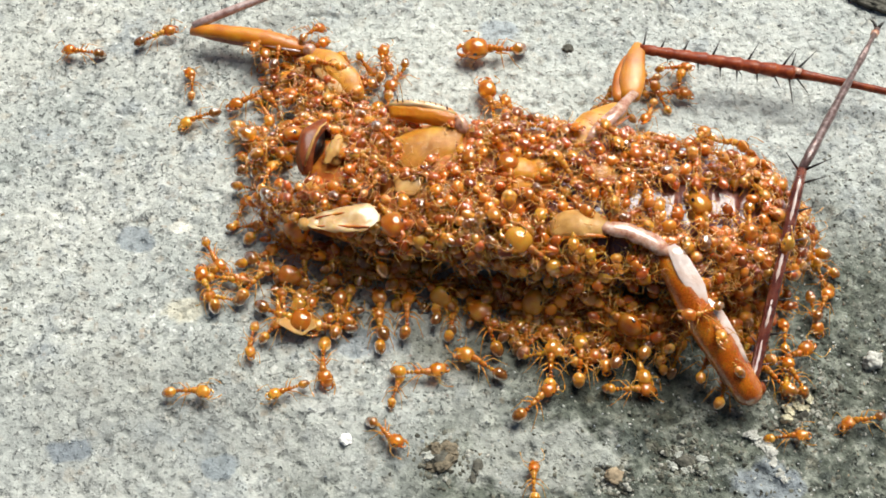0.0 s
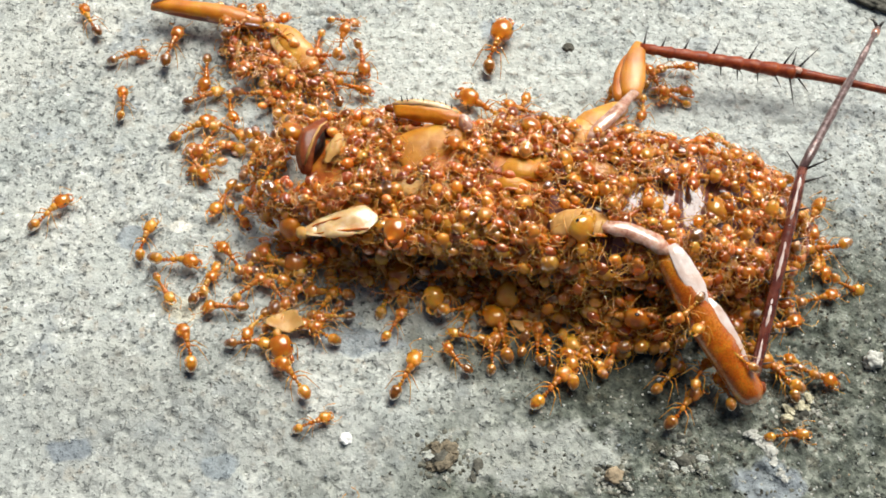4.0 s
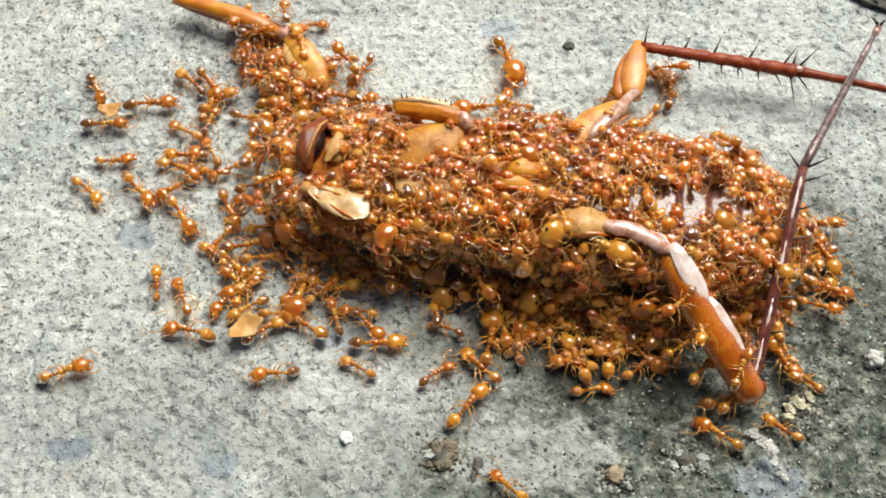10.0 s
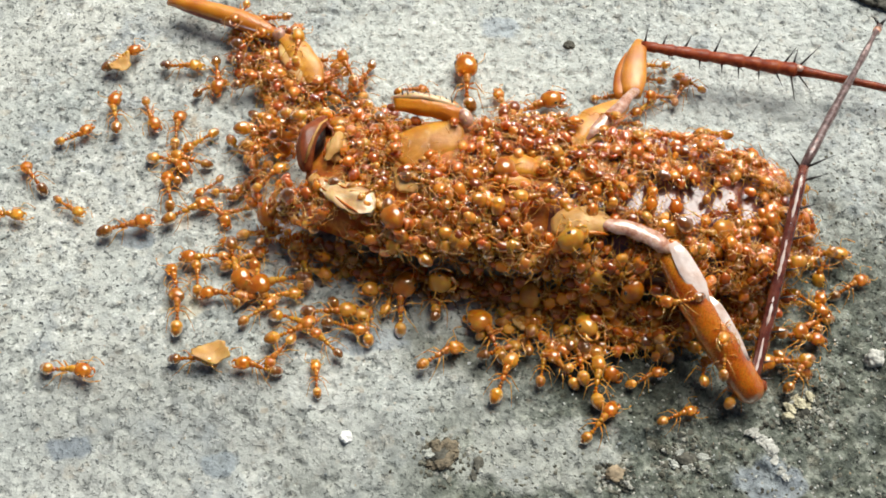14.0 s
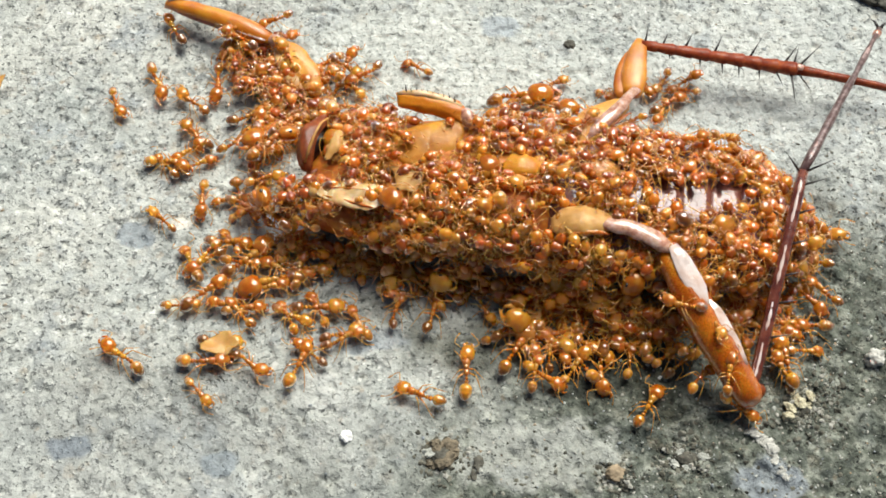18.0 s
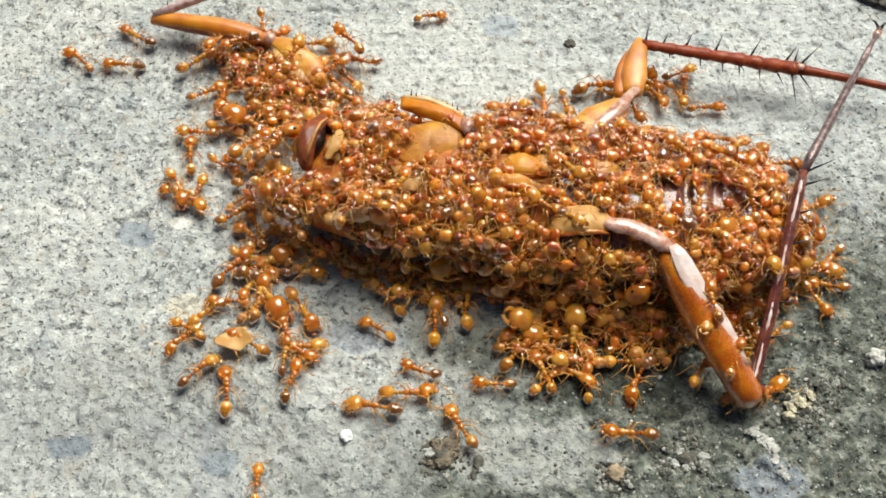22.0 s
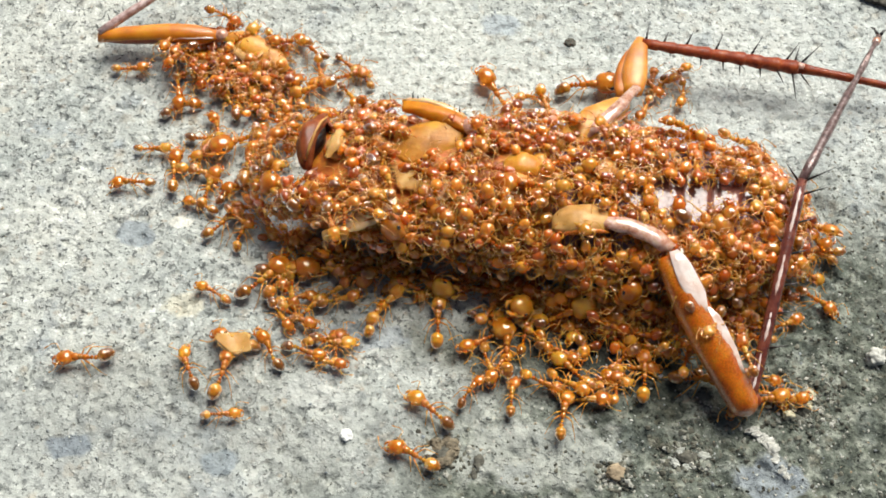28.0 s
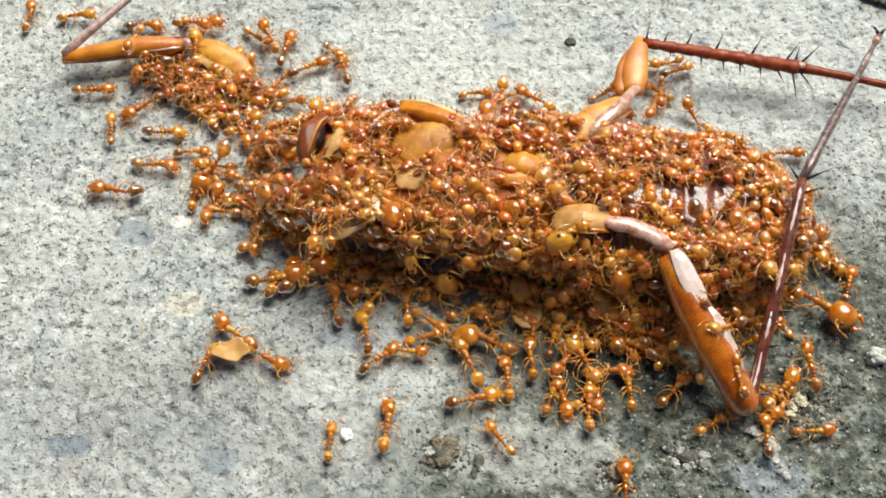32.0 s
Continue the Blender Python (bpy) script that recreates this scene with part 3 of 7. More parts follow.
head = part("head", capsule(), RUSSET, roach, "red-brown head capsule, torn open and hollow")
# near-black filling stands in for the shade within the capsule
bm = bmesh.new()
blob(bm, (0, 0, 0), (0.95, 2.1, 1.2), (0, 0, 0), 14, 10, 0.2, 5.0)
bm.transform(HEAD_TURN @ pose(-0.1, 0.2, -0.1))
part("hollow", bm, HOLLOW_SHADE, head, "black filling for the shade inside the hollow head")
bm = bmesh.new()
limb(bm, [HEAD_TURN @ Vector(p) for p in ((-0.35, -2.3, 1.2), (-0.5, -1.2, 1.95), (-0.55, 0.1, 2.15), (-0.35, 1.3, 1.95), (0.1, 2.3, 1.3))], [0.06, 0.12, 0.14, 0.12, 0.06], 8, 0.7)
roughen(bm, 0.1, 1.6, 3.0)
part("rim", bm, PALE, head, "pale torn rim of the head")
bm = bmesh.new()
limb(bm, curve_pts((-8.5, 3.7, 5.6), (-7.4, 6.1, 5.7), (0.25, 0, 0.2), 9), [0.15, 0.3, 0.37, 0.4, 0.38, 0.34, 0.28, 0.2, 0.1], 16, 0.3)
roughen(bm, 0.3, 1.1, 6.0)
roughen(bm, 0.12, 3.0, 2.0)
part("mouthpart", bm, PALE, head, "pale torn mouthparts")


def coxa(a, b, width, bow, flat=0.55, material=None, label="", panel=False, ragged=0.16):
    """A broad leg base: a folded plate with an amber rim along one edge; panel: with square ends."""
    a, b = Vector(a), Vector(b)
    bm = bmesh.new()
    taper = (0.7, 0.9, 0.97, 1.0, 1.0, 1.0, 1.0, 0.99, 0.97, 0.95, 0.93, 0.9, 0.86, 0.8, 0.6) if panel else (0.45, 0.62, 0.76, 0.87, 0.94, 0.98, 1.0, 1.0, 0.98, 0.94, 0.88, 0.8, 0.68, 0.52, 0.3)
    limb(bm, curve_pts(a, b, bow, 15), [width * r for r in taper], 26, flat)
    roughen(bm, ragged, 0.9, a.x)
    roughen(bm, ragged * 0.4, 2.6, b.y)
    ob = part("coxa", bm, material or YELLOW, roach, label or "broad yellow-amber leg base")
    side = (b - a).cross(Vector((0, 0, 1))).normalized()
    rows = [(0.93, 0.1, 0.17)]
    for k, up, r in rows:
        bm = bmesh.new()
        off = side * (width * k) + Vector((0, 0, width * up))
        limb(bm, curve_pts(a.lerp(b, 0.12) + off * 0.94, a.lerp(b, 0.92) + off * 0.86, Vector(bow), 8), [r * 0.4, r, r, r, r, r, r * 0.8, r * 0.3], 7)
        roughen(bm, 0.05, 2.0, b.x)
        part("rim", bm, AMBER, ob)
    return ob


def plate(name, outline, z, dome, tilt, material, parent, label="", origin=(0, 0, 0), ragged=0.08, seed=1.0):
    """A thin domed plate of shell with a crisp edge: an outline in plan, its height, its dome and its slope (dz/dx, dz/dy)."""
    o = Vector(origin)
    n = len(outline)
    cx, cy = sum(p[0] for p in outline) / n, sum(p[1] for p in outline) / n
    rim = []
    for i in range(n * 4):
        a, b, k = outline[i // 4], outline[(i // 4 + 1) % n], (i % 4) / 4
        q = Vector((a[0] + (b[0] - a[0]) * k, a[1] + (b[1] - a[1]) * k, seed))
        rim.append((q.x + ragged * noise.noise(q * 2.1), q.y + ragged * noise.noise(q * 2.1 + Vector((5, 5, 0)))))
    bm = bmesh.new()
    sides = []
    for below in (0, 1):
        rows = []
        for r in (0.25, 0.5, 0.75, 0.92, 1.0):
            row = []
            for x, y in rim:
                px, py = cx + (x - cx) * r, cy + (y - cy) * r
                h = dome * (1 - r ** 3) + 0.07 * noise.noise(Vector((px * 1.4, py * 1.4, seed))) + 0.05 * noise.noise(Vector((px * 0.8 + py * 2.5, py * 3.2, seed)))
                row.append(bm.verts.new(Vector((px, py, z + tilt[0] * (px - cx) + tilt[1] * (py - cy) + h - 0.22 * below)) - o))
            rows.append(row)
        hub = bm.verts.new(Vector((cx, cy, z + dome - 0.22 * below)) - o)
        m = len(rim)
        for i in range(m):
            j = (i + 1) % m
            f = (hub, rows[0][i], rows[0][j])
            bm.faces.new(f[::-1] if below else f)
            for a, b in zip(rows, rows[1:]):
                f = (a[i], b[i], b[j], a[j])
                bm.faces.new(f[::-1] if below else f)
        sides.append(rows[-1])
    for i in range(len(rim)):
        j = (i + 1) % len(rim)
        bm.faces.new((sides[0][i], sides[1][i], sides[1][j], sides[0][j]))
    bmesh.ops.recalc_face_normals(bm, faces=bm.faces)
    return part(name, bm, material, parent, label)


# bases of the six legs, laid over the breast
plate("coxa", ((-3.85, 4.42), (-3.48, 5.84), (-1.99, 6.58), (-0.57, 6.93), (1.14, 7.28), (1.46, 5.99), (1.13, 4.71), (-0.48, 3.70), (-2.71, 3.26)), 5.8, 0.35, (0.02, 0.06), YELLOW, roach, "broad flat amber leg base", ragged=0.12)
coxa((4.1, 2.75, 6.0), (6.9, 2.75, 5.9), 0.95, (0, 0, 0.4), material=GOLD, label="golden leg base")
coxa((3.5, 1.7, 6.1), (6.2, 1.35, 6.0), 0.6, (0, 0, 0.3), material=GOLD, label="golden leg base")
coxa((6.3, 3.9, 5.8), (7.6, 2.0, 5.9), 0.6, (0, 0, 0.2), material=GOLD, label="golden leg base")
coxa((8.0, 4.3, 5.5), (13.4, 9.7, 4.5), 1.25, (0, 0, 0.35), 0.5, material=GOLD, label="broad golden leg base")
coxa((8.9, 2.1, 5.9), (12.3, 2.9, 5.7), 0.95, (0, 0, 0.3))
coxa((7.3, -1.95, 6.2), (11.5, -1.8, 6.2), 1.15, (0, 0, 0.4), 0.45, material=PALE, label="straw-coloured leg base")
plate("membrane", ((-0.94, 1.29), (0.63, 1.62), (2.28, 1.15), (2.11, 0.04), (0.43, -0.42), (-0.74, 0.22)), 6.05, 0.2, (0.0, 0.05), PALE, roach, "pale torn breast membrane", ragged=0.25, seed=7.0)
plate("membrane", ((-3.74, 3.01), (-1.75, 3.20), (-0.75, 2.15), (-1.92, 0.89), (-3.31, 1.35)), 5.9, 0.2, (0.05, 0.03), PALE, roach, "pale torn breast membrane", ragged=0.25, seed=3.0)
coxa((-7.3, 6.2, 4.9), (-7.9, 3.9, 5.2), 0.9, (0, 0, 0.2), material=PALE, label="pale membrane behind the head")

# far middle leg: short folded thigh with a row of small spines
MID_KNEE = Vector((1.55, 7.45, 5.50))
tip = Vector((-3.8, 8.4, 5.30))
mid_femur = plate("femur", ((-3.75, 8.72), (-2.02, 8.87), (-0.37, 8.82), (0.86, 8.57), (1.72, 7.81), (1.55, 6.95), (0.65, 7.05), (-0.78, 7.40), (-2.00, 7.51), (-3.5, 7.8)), 5.6, 0.45, (0.02, 0.02), ORANGE, roach, "short flat amber thigh folded over its base", MID_KNEE, 0.06, 2.0)
mid_femur.location = MID_KNEE * MM
edge_a, edge_b = MID_KNEE + Vector((-0.5, 0.75, 0.15)), tip + Vector((0.15, 0.3, 0.25))
bm = bmesh.new()
limb(bm, [p - MID_KNEE for p in curve_pts(edge_a, edge_b, (0, 0.3, 0.2), 11)], [0.15, 0.24, 0.3, 0.31, 0.3, 0.29, 0.28, 0.26, 0.24, 0.2, 0.1], 12, 0.8)
roughen(bm, 0.12, 1.8, 7.0)
part("ridge", bm, TORN, mid_femur, "pale straw upper edge")
for i in range(10):
    foot = edge_a.lerp(edge_b, 0.1 + 0.085 * i) + Vector((0, 0.22, 0.18))
    spine(mid_femur, foot, foot + Vector((-0.10, 0.34 + 0.12 * (i % 2), 0.3)), 0.065, MID_KNEE)
bm = bmesh.new()
blob(bm, (0.05, 0, 0.1), (0.55, 0.75, 0.5), (0, 0, 30), 12, 8, 0.1)
part("trochanter", bm, JOINT, mid_femur, "pinkish shiny joint")

# far hind leg
bm = bmesh.new()
limb(bm, curve_pts((10.1, 5.35, 5.95), (14.15, 10.5, 4.9), (0.1, -0.1, 0.25), 7), [0.2, 0.42, 0.52, 0.5, 0.46, 0.44, 0.35], 12, 0.6)
roughen(bm, 0.16, 1.2, 1.0)
part("trochanter", bm, JOINT, roach, "pinkish white shiny leg joint")
bm = bmesh.new()
limb(bm, curve_pts((14.1, 10.9, 3.60), (15.3, 16.75, 3.00), (-0.12, 0, 0.2), 9), [0.72, 0.9, 0.96, 0.95, 0.9, 0.84, 0.74, 0.6, 0.38], 18, 0.42)
roughen(bm, 0.09, 0.9, 5.0)
far_femur = part("femur", bm, HONEY, roach, "plump amber thigh of the far hind leg")
bm = bmesh.new()
limb(bm, curve_pts((13.3, 10.8, 3.5), (14.6, 15.9, 3.0), (-0.35, 0, 0.1), 9), [0.4, 0.52, 0.56, 0.55, 0.52, 0.47, 0.4, 0.3, 0.16], 12, 0.45)
roughen(bm, 0.08, 1.0, 6.0)
part("flank", bm, FLANK, far_femur, "darker amber flank of the thigh")
K, T = Vector((15.3, 16.2, 3.10)), Vector((27.2, 14.2, 2.60))
spiny(far_femur, (15.13, 11.26, 3.60), K, [(0.2, 0.4, 0.1, 0), (0.4, 0.4, 0.1, 0), (0.6, 0.4, 0.1, 0)])
bm = bmesh.new()
steps = [(i, k, 0.4 + 0.018 * i) for i in range(9) for k in (0.0, 0.8, 0.97)]
limb(bm, [K.lerp(T, (i + k) / 9) for i, k, wide in steps], [wide * (0.92 if k == 0 else 1.16 if k == 0.8 else 1.02) for i, k, wide in steps], 10, 0.85)
roughen(bm, 0.05, 1.8, 2.0)
far_tibia = part("tibia", bm, BRICK, roach, "brick-red spiny shin with stepped edges")
spiny(far_tibia, K, T, [(0.02, 1.3, 0.6, 0.1), (0.13, 1.0, 0.5, 0.3), (0.27, 1.3, 0.6, 0.5), (0.46, 1.5, 0.6, 0.5), (0.68, 1.7, 0.6, 0.8),
                        (0.90, 1.7, 0.7, 1.0), (0.97, 1.4, 0.7, 0.25), (0.99, 1.9, 0.8, 1.6),
                        (0.38, -1.0, -0.3, 0.1), (0.52, -1.2, -0.3, 0.15), (0.63, -1.3, -0.3, 0.1), (0.76, -1.2, -0.3, 0.1), (0.85, -1.4, -0.3, 0.8),
                        (0.96, -2.6, -0.4, 0.5), (0.99, -1.4, -0.3, 1.2), (0.18, -0.7, -0.2, 0.1), (0.6, -0.6, -0.4, 0.8)])
bm = bmesh.new()
limb(bm, curve_pts(T, (37.3, 12.5, 1.40), (0, 0, 0.1), 9), [0.46, 0.36, 0.32, 0.34, 0.28, 0.3, 0.26, 0.26, 0.22], 8)
part("tarsus", bm, BRICK, roach, "thin red-brown foot joint")
bm = bmesh.new()
blob(bm, T + Vector((0.1, 0, 0.1)), (0.5, 0.42, 0.42), (0, 0, -10), 10, 8, 0.2)
part("ankle", bm, JOINT, roach, "pale pinkish ankle joint")

# near hind leg: thigh, shin across the tail and foot
bm = bmesh.new()
limb(bm, curve_pts((10.4, -1.95, 6.6), (15.3, -3.9, 6.1), (0.2, 0.3, 0.25), 9), [0.3, 0.5, 0.58, 0.62, 0.64, 0.64, 0.66, 0.62, 0.4], 14, 0.5)
roughen(bm, 0.2, 1.4, 1.0)
roughen(bm, 0.08, 3.5, 4.0)
part("trochanter", bm, JOINT, roach, "pinkish white shiny leg joint")
A, KNEE = Vector((15.0, -3.45, 5.55)), Vector((20.6, -12.2, 1.70))
bm = bmesh.new()
shaft = curve_pts(A, KNEE, (-0.15, -0.1, 0.3), 12)
on = (shaft[-1] - shaft[-2]).normalized()
limb(bm, [p - A for p in shaft + [KNEE + on * 0.3, KNEE + on * 0.58, KNEE + on * 0.72]], [0.66, 0.88, 1.02, 1.12, 1.18, 1.21, 1.22, 1.21, 1.18, 1.14, 1.1, 1.02, 0.88, 0.58, 0.2], 20, 0.85)
roughen(bm, 0.1, 0.8, 3.0)
near_femur = part("femur", bm, AMBER, roach, "long plump glossy amber thigh of the near hind leg", A)
RIGHT = Vector((0.80, 0.60, 0.0))


def facet(k0, k1, side, up, widths, material, label, seed, bow=-0.15):
    """A flat facet let into the top of the thigh, from k0 to k1 along it."""
    bm = bmesh.new()
    along = Vector((-0.15, -0.1, 0.3))
    pts = []
    for i in range(len(widths)):
        k = k0 + (k1 - k0) * i / (len(widths) - 1)
        pts.append(A.lerp(KNEE, k) - A + along * (4 * k * (1 - k)) + RIGHT * side + Vector((0, 0, up)))
    limb(bm, pts, widths, 18, 0.24)
    roughen(bm, 0.12, 1.7, seed)
    roughen(bm, 0.05, 4.5, seed + 3)
    return part("facet", bm, material, near_femur, label)


# the white of these facets paints in the sky's reflection
facet(0.02, 0.46, 0.36, 0.89, [0.3, 0.54, 0.66, 0.7, 0.68, 0.6, 0.44, 0.14], GLARE_PAINT, "facet of the thigh, whitened for glare", 3.0)
facet(0.42, 0.86, 0.7, 0.86, [0.1, 0.42, 0.5, 0.46, 0.42, 0.3, 0.06], GLARE_PAINT, "edge of the thigh, whitened for glare", 8.0)
bm = bmesh.new()
blob(bm, KNEE - A + Vector((0.62, 0.35, 0.1)), (0.5, 0.5, 0.5), (0, 0, 20), 14, 10, 0.1, 2.0)
part("knee", bm, RUSSET, near_femur, "red-brown knee joint")
J, END = Vector((25.1, 2.75, 6.40)), Vector((34.0, 17.9, 3.40))
bm = bmesh.new()
limb(bm, [p - KNEE for p in curve_pts(KNEE, J, (0, 0, 0.3), 10)], [0.36, 0.4, 0.42, 0.43, 0.43, 0.43, 0.43, 0.43, 0.43, 0.38], 10, 0.85)
near_tibia = part("tibia", bm, DARK, roach, "dark red-brown spiny shin lying across the tail", KNEE)
# broken pale strips stand in for the highlight along the shin
for k0, k1, wide in ((0.06, 0.22, 0.1), (0.27, 0.40, 0.12), (0.46, 0.66, 0.13), (0.72, 0.95, 0.11)):
    bm = bmesh.new()
    ends = [KNEE.lerp(J, k) + Vector((-0.08, -0.06, 0.32 + 1.2 * k * (1 - k))) - KNEE for k in (k0, k1)]
    limb(bm, curve_pts(*ends, (0.03, 0, 0.02), 9), [0.02, wide * 0.6, wide, wide * 0.7, wide, wide * 0.9, wide * 0.6, wide * 0.8, 0.02], 8, 0.5)
    roughen(bm, 0.05, 2.4, k0 * 20)
    part("ridge", bm, GLARE_PAINT, near_tibia, "pale strip standing for a glint along the shin")
spiny(near_tibia, KNEE, J, [(0.05, -1.2, 0.3, 0.3), (0.12, -0.9, 0.3, 0.3), (0.25, -1.5, 0.4, 0.5), (0.4, -1.5, 0.4, 0.5), (0.52, -1.3, 0.4, 0.5), (0.66, -1.4, 0.4, 0.6),
                            (0.80, -1.4, 0.4, 0.6), (0.93, -1.6, 0.5, 0.7), (0.99, -1.7, 0.5, 1.1), (0.98, 1.3, 0.5, 0.9), (0.2, 0.8, 0.3, 0.4), (0.45, 0.8, 0.3, 0.4), (0.7, 0.8, 0.3, 0.4)], KNEE)
bm = bmesh.new()
limb(bm, [p - KNEE for p in curve_pts(J, END, (0, 0, 0.2), 10)], [0.3, 0.34, 0.32, 0.33, 0.27, 0.31, 0.24, 0.28, 0.2, 0.24], 8)
roughen(bm, 0.09, 1.5, 2.0)
near_tarsus = part("tarsus", bm, MAUVE, near_tibia, "thin mauve-brown jointed foot")
for k0, k1, wide in ((0.04, 0.2, 0.15), (0.24, 0.56, 0.1), (0.74, 0.86, 0.15)):
    bm = bmesh.new()
    ends = [J.lerp(END, k) + Vector((-0.02, -0.02, 0.22 + 0.8 * k * (1 - k))) - KNEE for k in (k0, k1)]
    limb(bm, curve_pts(*ends, (0, 0, 0.02), 7), [0.03, wide * 0.8, wide, wide * 0.8, wide, wide * 0.7, 0.03], 8, 0.5)
    roughen(bm, 0.05, 2.2, k0 * 30)
    part("ridge", bm, ROSE, near_tarsus, "pale strip along the foot")
bm = bmesh.new()
blob(bm, END - KNEE - Vector((0.3, 0.5, -0.05)), (0.34, 0.5, 0.3), (0, 0, -30), 10, 8, 0.2, 3.0)
part("joint", bm, JOINT, near_tarsus, "pale joint before the claws")
for dx, dy in ((-0.45, 1.0), (0.65, 0.7)):
    bm = bmesh.new()
    limb(bm, [END - KNEE, END - KNEE + Vector((dx * 0.6, dy * 0.6, 0.2)), END - KNEE + Vector((dx, dy, 0.0))], [0.16, 0.11, 0.03], 6)
    part("claw", bm, BLACK, near_tibia)

# loose near foreleg base that the ants tug about
FLAP = Vector((-4.34, -1.03, 6.20))
bm = bmesh.new()
limb(bm, curve_pts((0, 0, 0), Vector((-9.51, 0.63, 5.30)) - FLAP, (0, 0, 0.2), 15), [0.3, 0.75, 1.0, 1.12, 1.15, 1.12, 1.05, 0.98, 0.92, 0.84, 0.74, 0.64, 0.54, 0.42, 0.3], 26, 0.16)
roughen(bm, 0.28, 0.8, 4.0)
roughen(bm, 0.10, 2.6, 9.0)
flap = part("coxa", bm, TORN, roach, "pale straw-coloured torn leg base", FLAP)
bm = bmesh.new()
blob(bm, Vector((-9.35, 0.54, 5.30)) - FLAP, (0.42, 0.5, 0.4), (0, 0, 0), 10, 8, 0.15)
part("joint", bm, PALE, flap)
for k, r in ((-0.7, 0.08), (0.62, 0.07)):
    bm = bmesh.new()
    end = Vector((-9.03, 0.45, 5.30)) - FLAP
    limb(bm, curve_pts((-0.9, k * 0.9, 0.1), end + Vector((0, k * 0.35, 0.12)), (0, k * 0.15, 0.35 - 0.2 * abs(k)), 9), [r * 0.5] + [r] * 6 + [r * 0.7, r * 0.3], 7)
    roughen(bm, 0.06, 2.0, k)
    part("rim", bm, TISSUE, flap, "amber torn edge")

# ---- severed foreleg dragged off by the ants ----
foreleg = tagged(new("severed_leg"), "amber foreleg torn from the cockroach, dragged by ants", "insect leg")
bm = bmesh.new()
limb(bm, curve_pts((0, 0, 0), (-9.6, 0, 0.2), (0, 0.25, 0.1), 10), [0.45, 0.72, 0.82, 0.85, 0.84, 0.8, 0.74, 0.68, 0.6, 0.4], 12, 0.8)
roughen(bm, 0.08, 1.0, 8.0)
fore_femur = part("femur", bm, ORANGE, foreleg, "long slender amber thigh")
bm = bmesh.new()
limb(bm, curve_pts((-9.2, -0.26, 0.05), (-0.2, -0.3, 0.0), (0, 0.14, 0.05), 9), [0.1, 0.3, 0.42, 0.47, 0.48, 0.48, 0.46, 0.4, 0.25], 10, 0.8)
part("ridge", bm, RED, fore_femur, "darker red-brown lower edge")
# pale strip painted on as the glare of the lower edge
bm = bmesh.new()
limb(bm, curve_pts((-5.2, -0.42, 0.42), (-0.5, -0.45, 0.34), (0, 0.06, 0.05), 10), [0.03, 0.1, 0.13, 0.16, 0.18, 0.2, 0.21, 0.2, 0.16, 0.06], 8, 0.5)
roughen(bm, 0.04, 2.0, 3.0)
part("sheen", bm, GLARE_PAINT, fore_femur, "edge of the thigh, whitened for glare")
bm = bmesh.new()
limb(bm, curve_pts((-9.3, 0.3, 0.4), (-0.4, 0.5, 0.35), (0, 0.28, 0.14), 9), [0.06, 0.1, 0.12, 0.12, 0.12, 0.12, 0.12, 0.1, 0.06], 8)
part("rim", bm, RUSSET, fore_femur, "brown upper edge of the thigh")
bm = bmesh.new()
blob(bm, (0.1, 0, 0.1), (0.6, 0.55, 0.5), (0, 0, 10), 10, 8, 0.1)
part("joint", bm, JOINT, foreleg)
bm = bmesh.new()
limb(bm, curve_pts((0, 0, 0), (6.0, 0, 0), (0, 0.5, 0.3), 11), [0.4, 0.6, 0.8, 0.92, 1.0, 1.02, 1.0, 0.95, 0.85, 0.7, 0.4], 16, 0.4)
roughen(bm, 0.14, 0.9, 6.0)
fore_coxa = part("coxa", bm, GOLD, foreleg, "curved yellow leg base")
bm = bmesh.new()
limb(bm, curve_pts((0.7, -0.35, 0.05), (5.4, -0.6, 0.0), (0, 0.2, 0.2), 9), [0.2, 0.6, 0.85, 0.95, 0.95, 0.9, 0.75, 0.5, 0.2], 14, 0.22)
roughen(bm, 0.15, 1.3, 4.0)
part("membrane", bm, PALE, fore_coxa, "pale torn membrane along the leg base")
bm = bmesh.new()
limb(bm, curve_pts((0, 0, 0), (9, 0, 0.8), (0, 0, 0.1), 8), [0.3, 0.36, 0.36, 0.34, 0.32, 0.3, 0.28, 0.25], 8)
fore_tibia = part("tibia", bm, ROSE, foreleg, "thin rose-brown shin with a waxy sheen", (-9.5, 0.2, 0.6))
for k in range(6):
    spine(fore_tibia, (1.2 + k * 1.3, 0.25, 0.1), (1.5 + k * 1.3, 1.15, 0.2), 0.09)


# ---- loose flakes torn from the body ----
def flake(at, size, material, label, seed, turn=0):
    """A thin torn scrap of shell, curled at its edge."""
    bm = bmesh.new()
    made = bmesh.ops.create_icosphere(bm, subdivisions=3, radius=1.0)["verts"]
    for v in made:
        edge = 1 + 0.45 * noise.noise(Vector((v.co.x * 1.6 + seed, v.co.y * 1.6, seed))) + 0.25 * noise.noise(Vector((v.co.x * 4 + seed, v.co.y * 4, seed)))
        x, y = v.co.x * edge * size[0], v.co.y * edge * size[1]
        v.co = Vector((x, y, v.co.z * size[2] + 0.35 * (x * x + 0.5 * x * y) + 0.15 * noise.noise(Vector((x * 1.5, y * 1.5, seed)))))
    ob = part("shell_flake", bm, material, None, "", at)
    ob.rotation_euler.z = radians(turn)
    return tagged(ob, label, "flake", "torn flakes")


carried_flake = flake((-10.05, -6.64, 0.90), (1.25, 0.75, 0.08), PALE, "pale flake of shell carried by ants", 1.0)
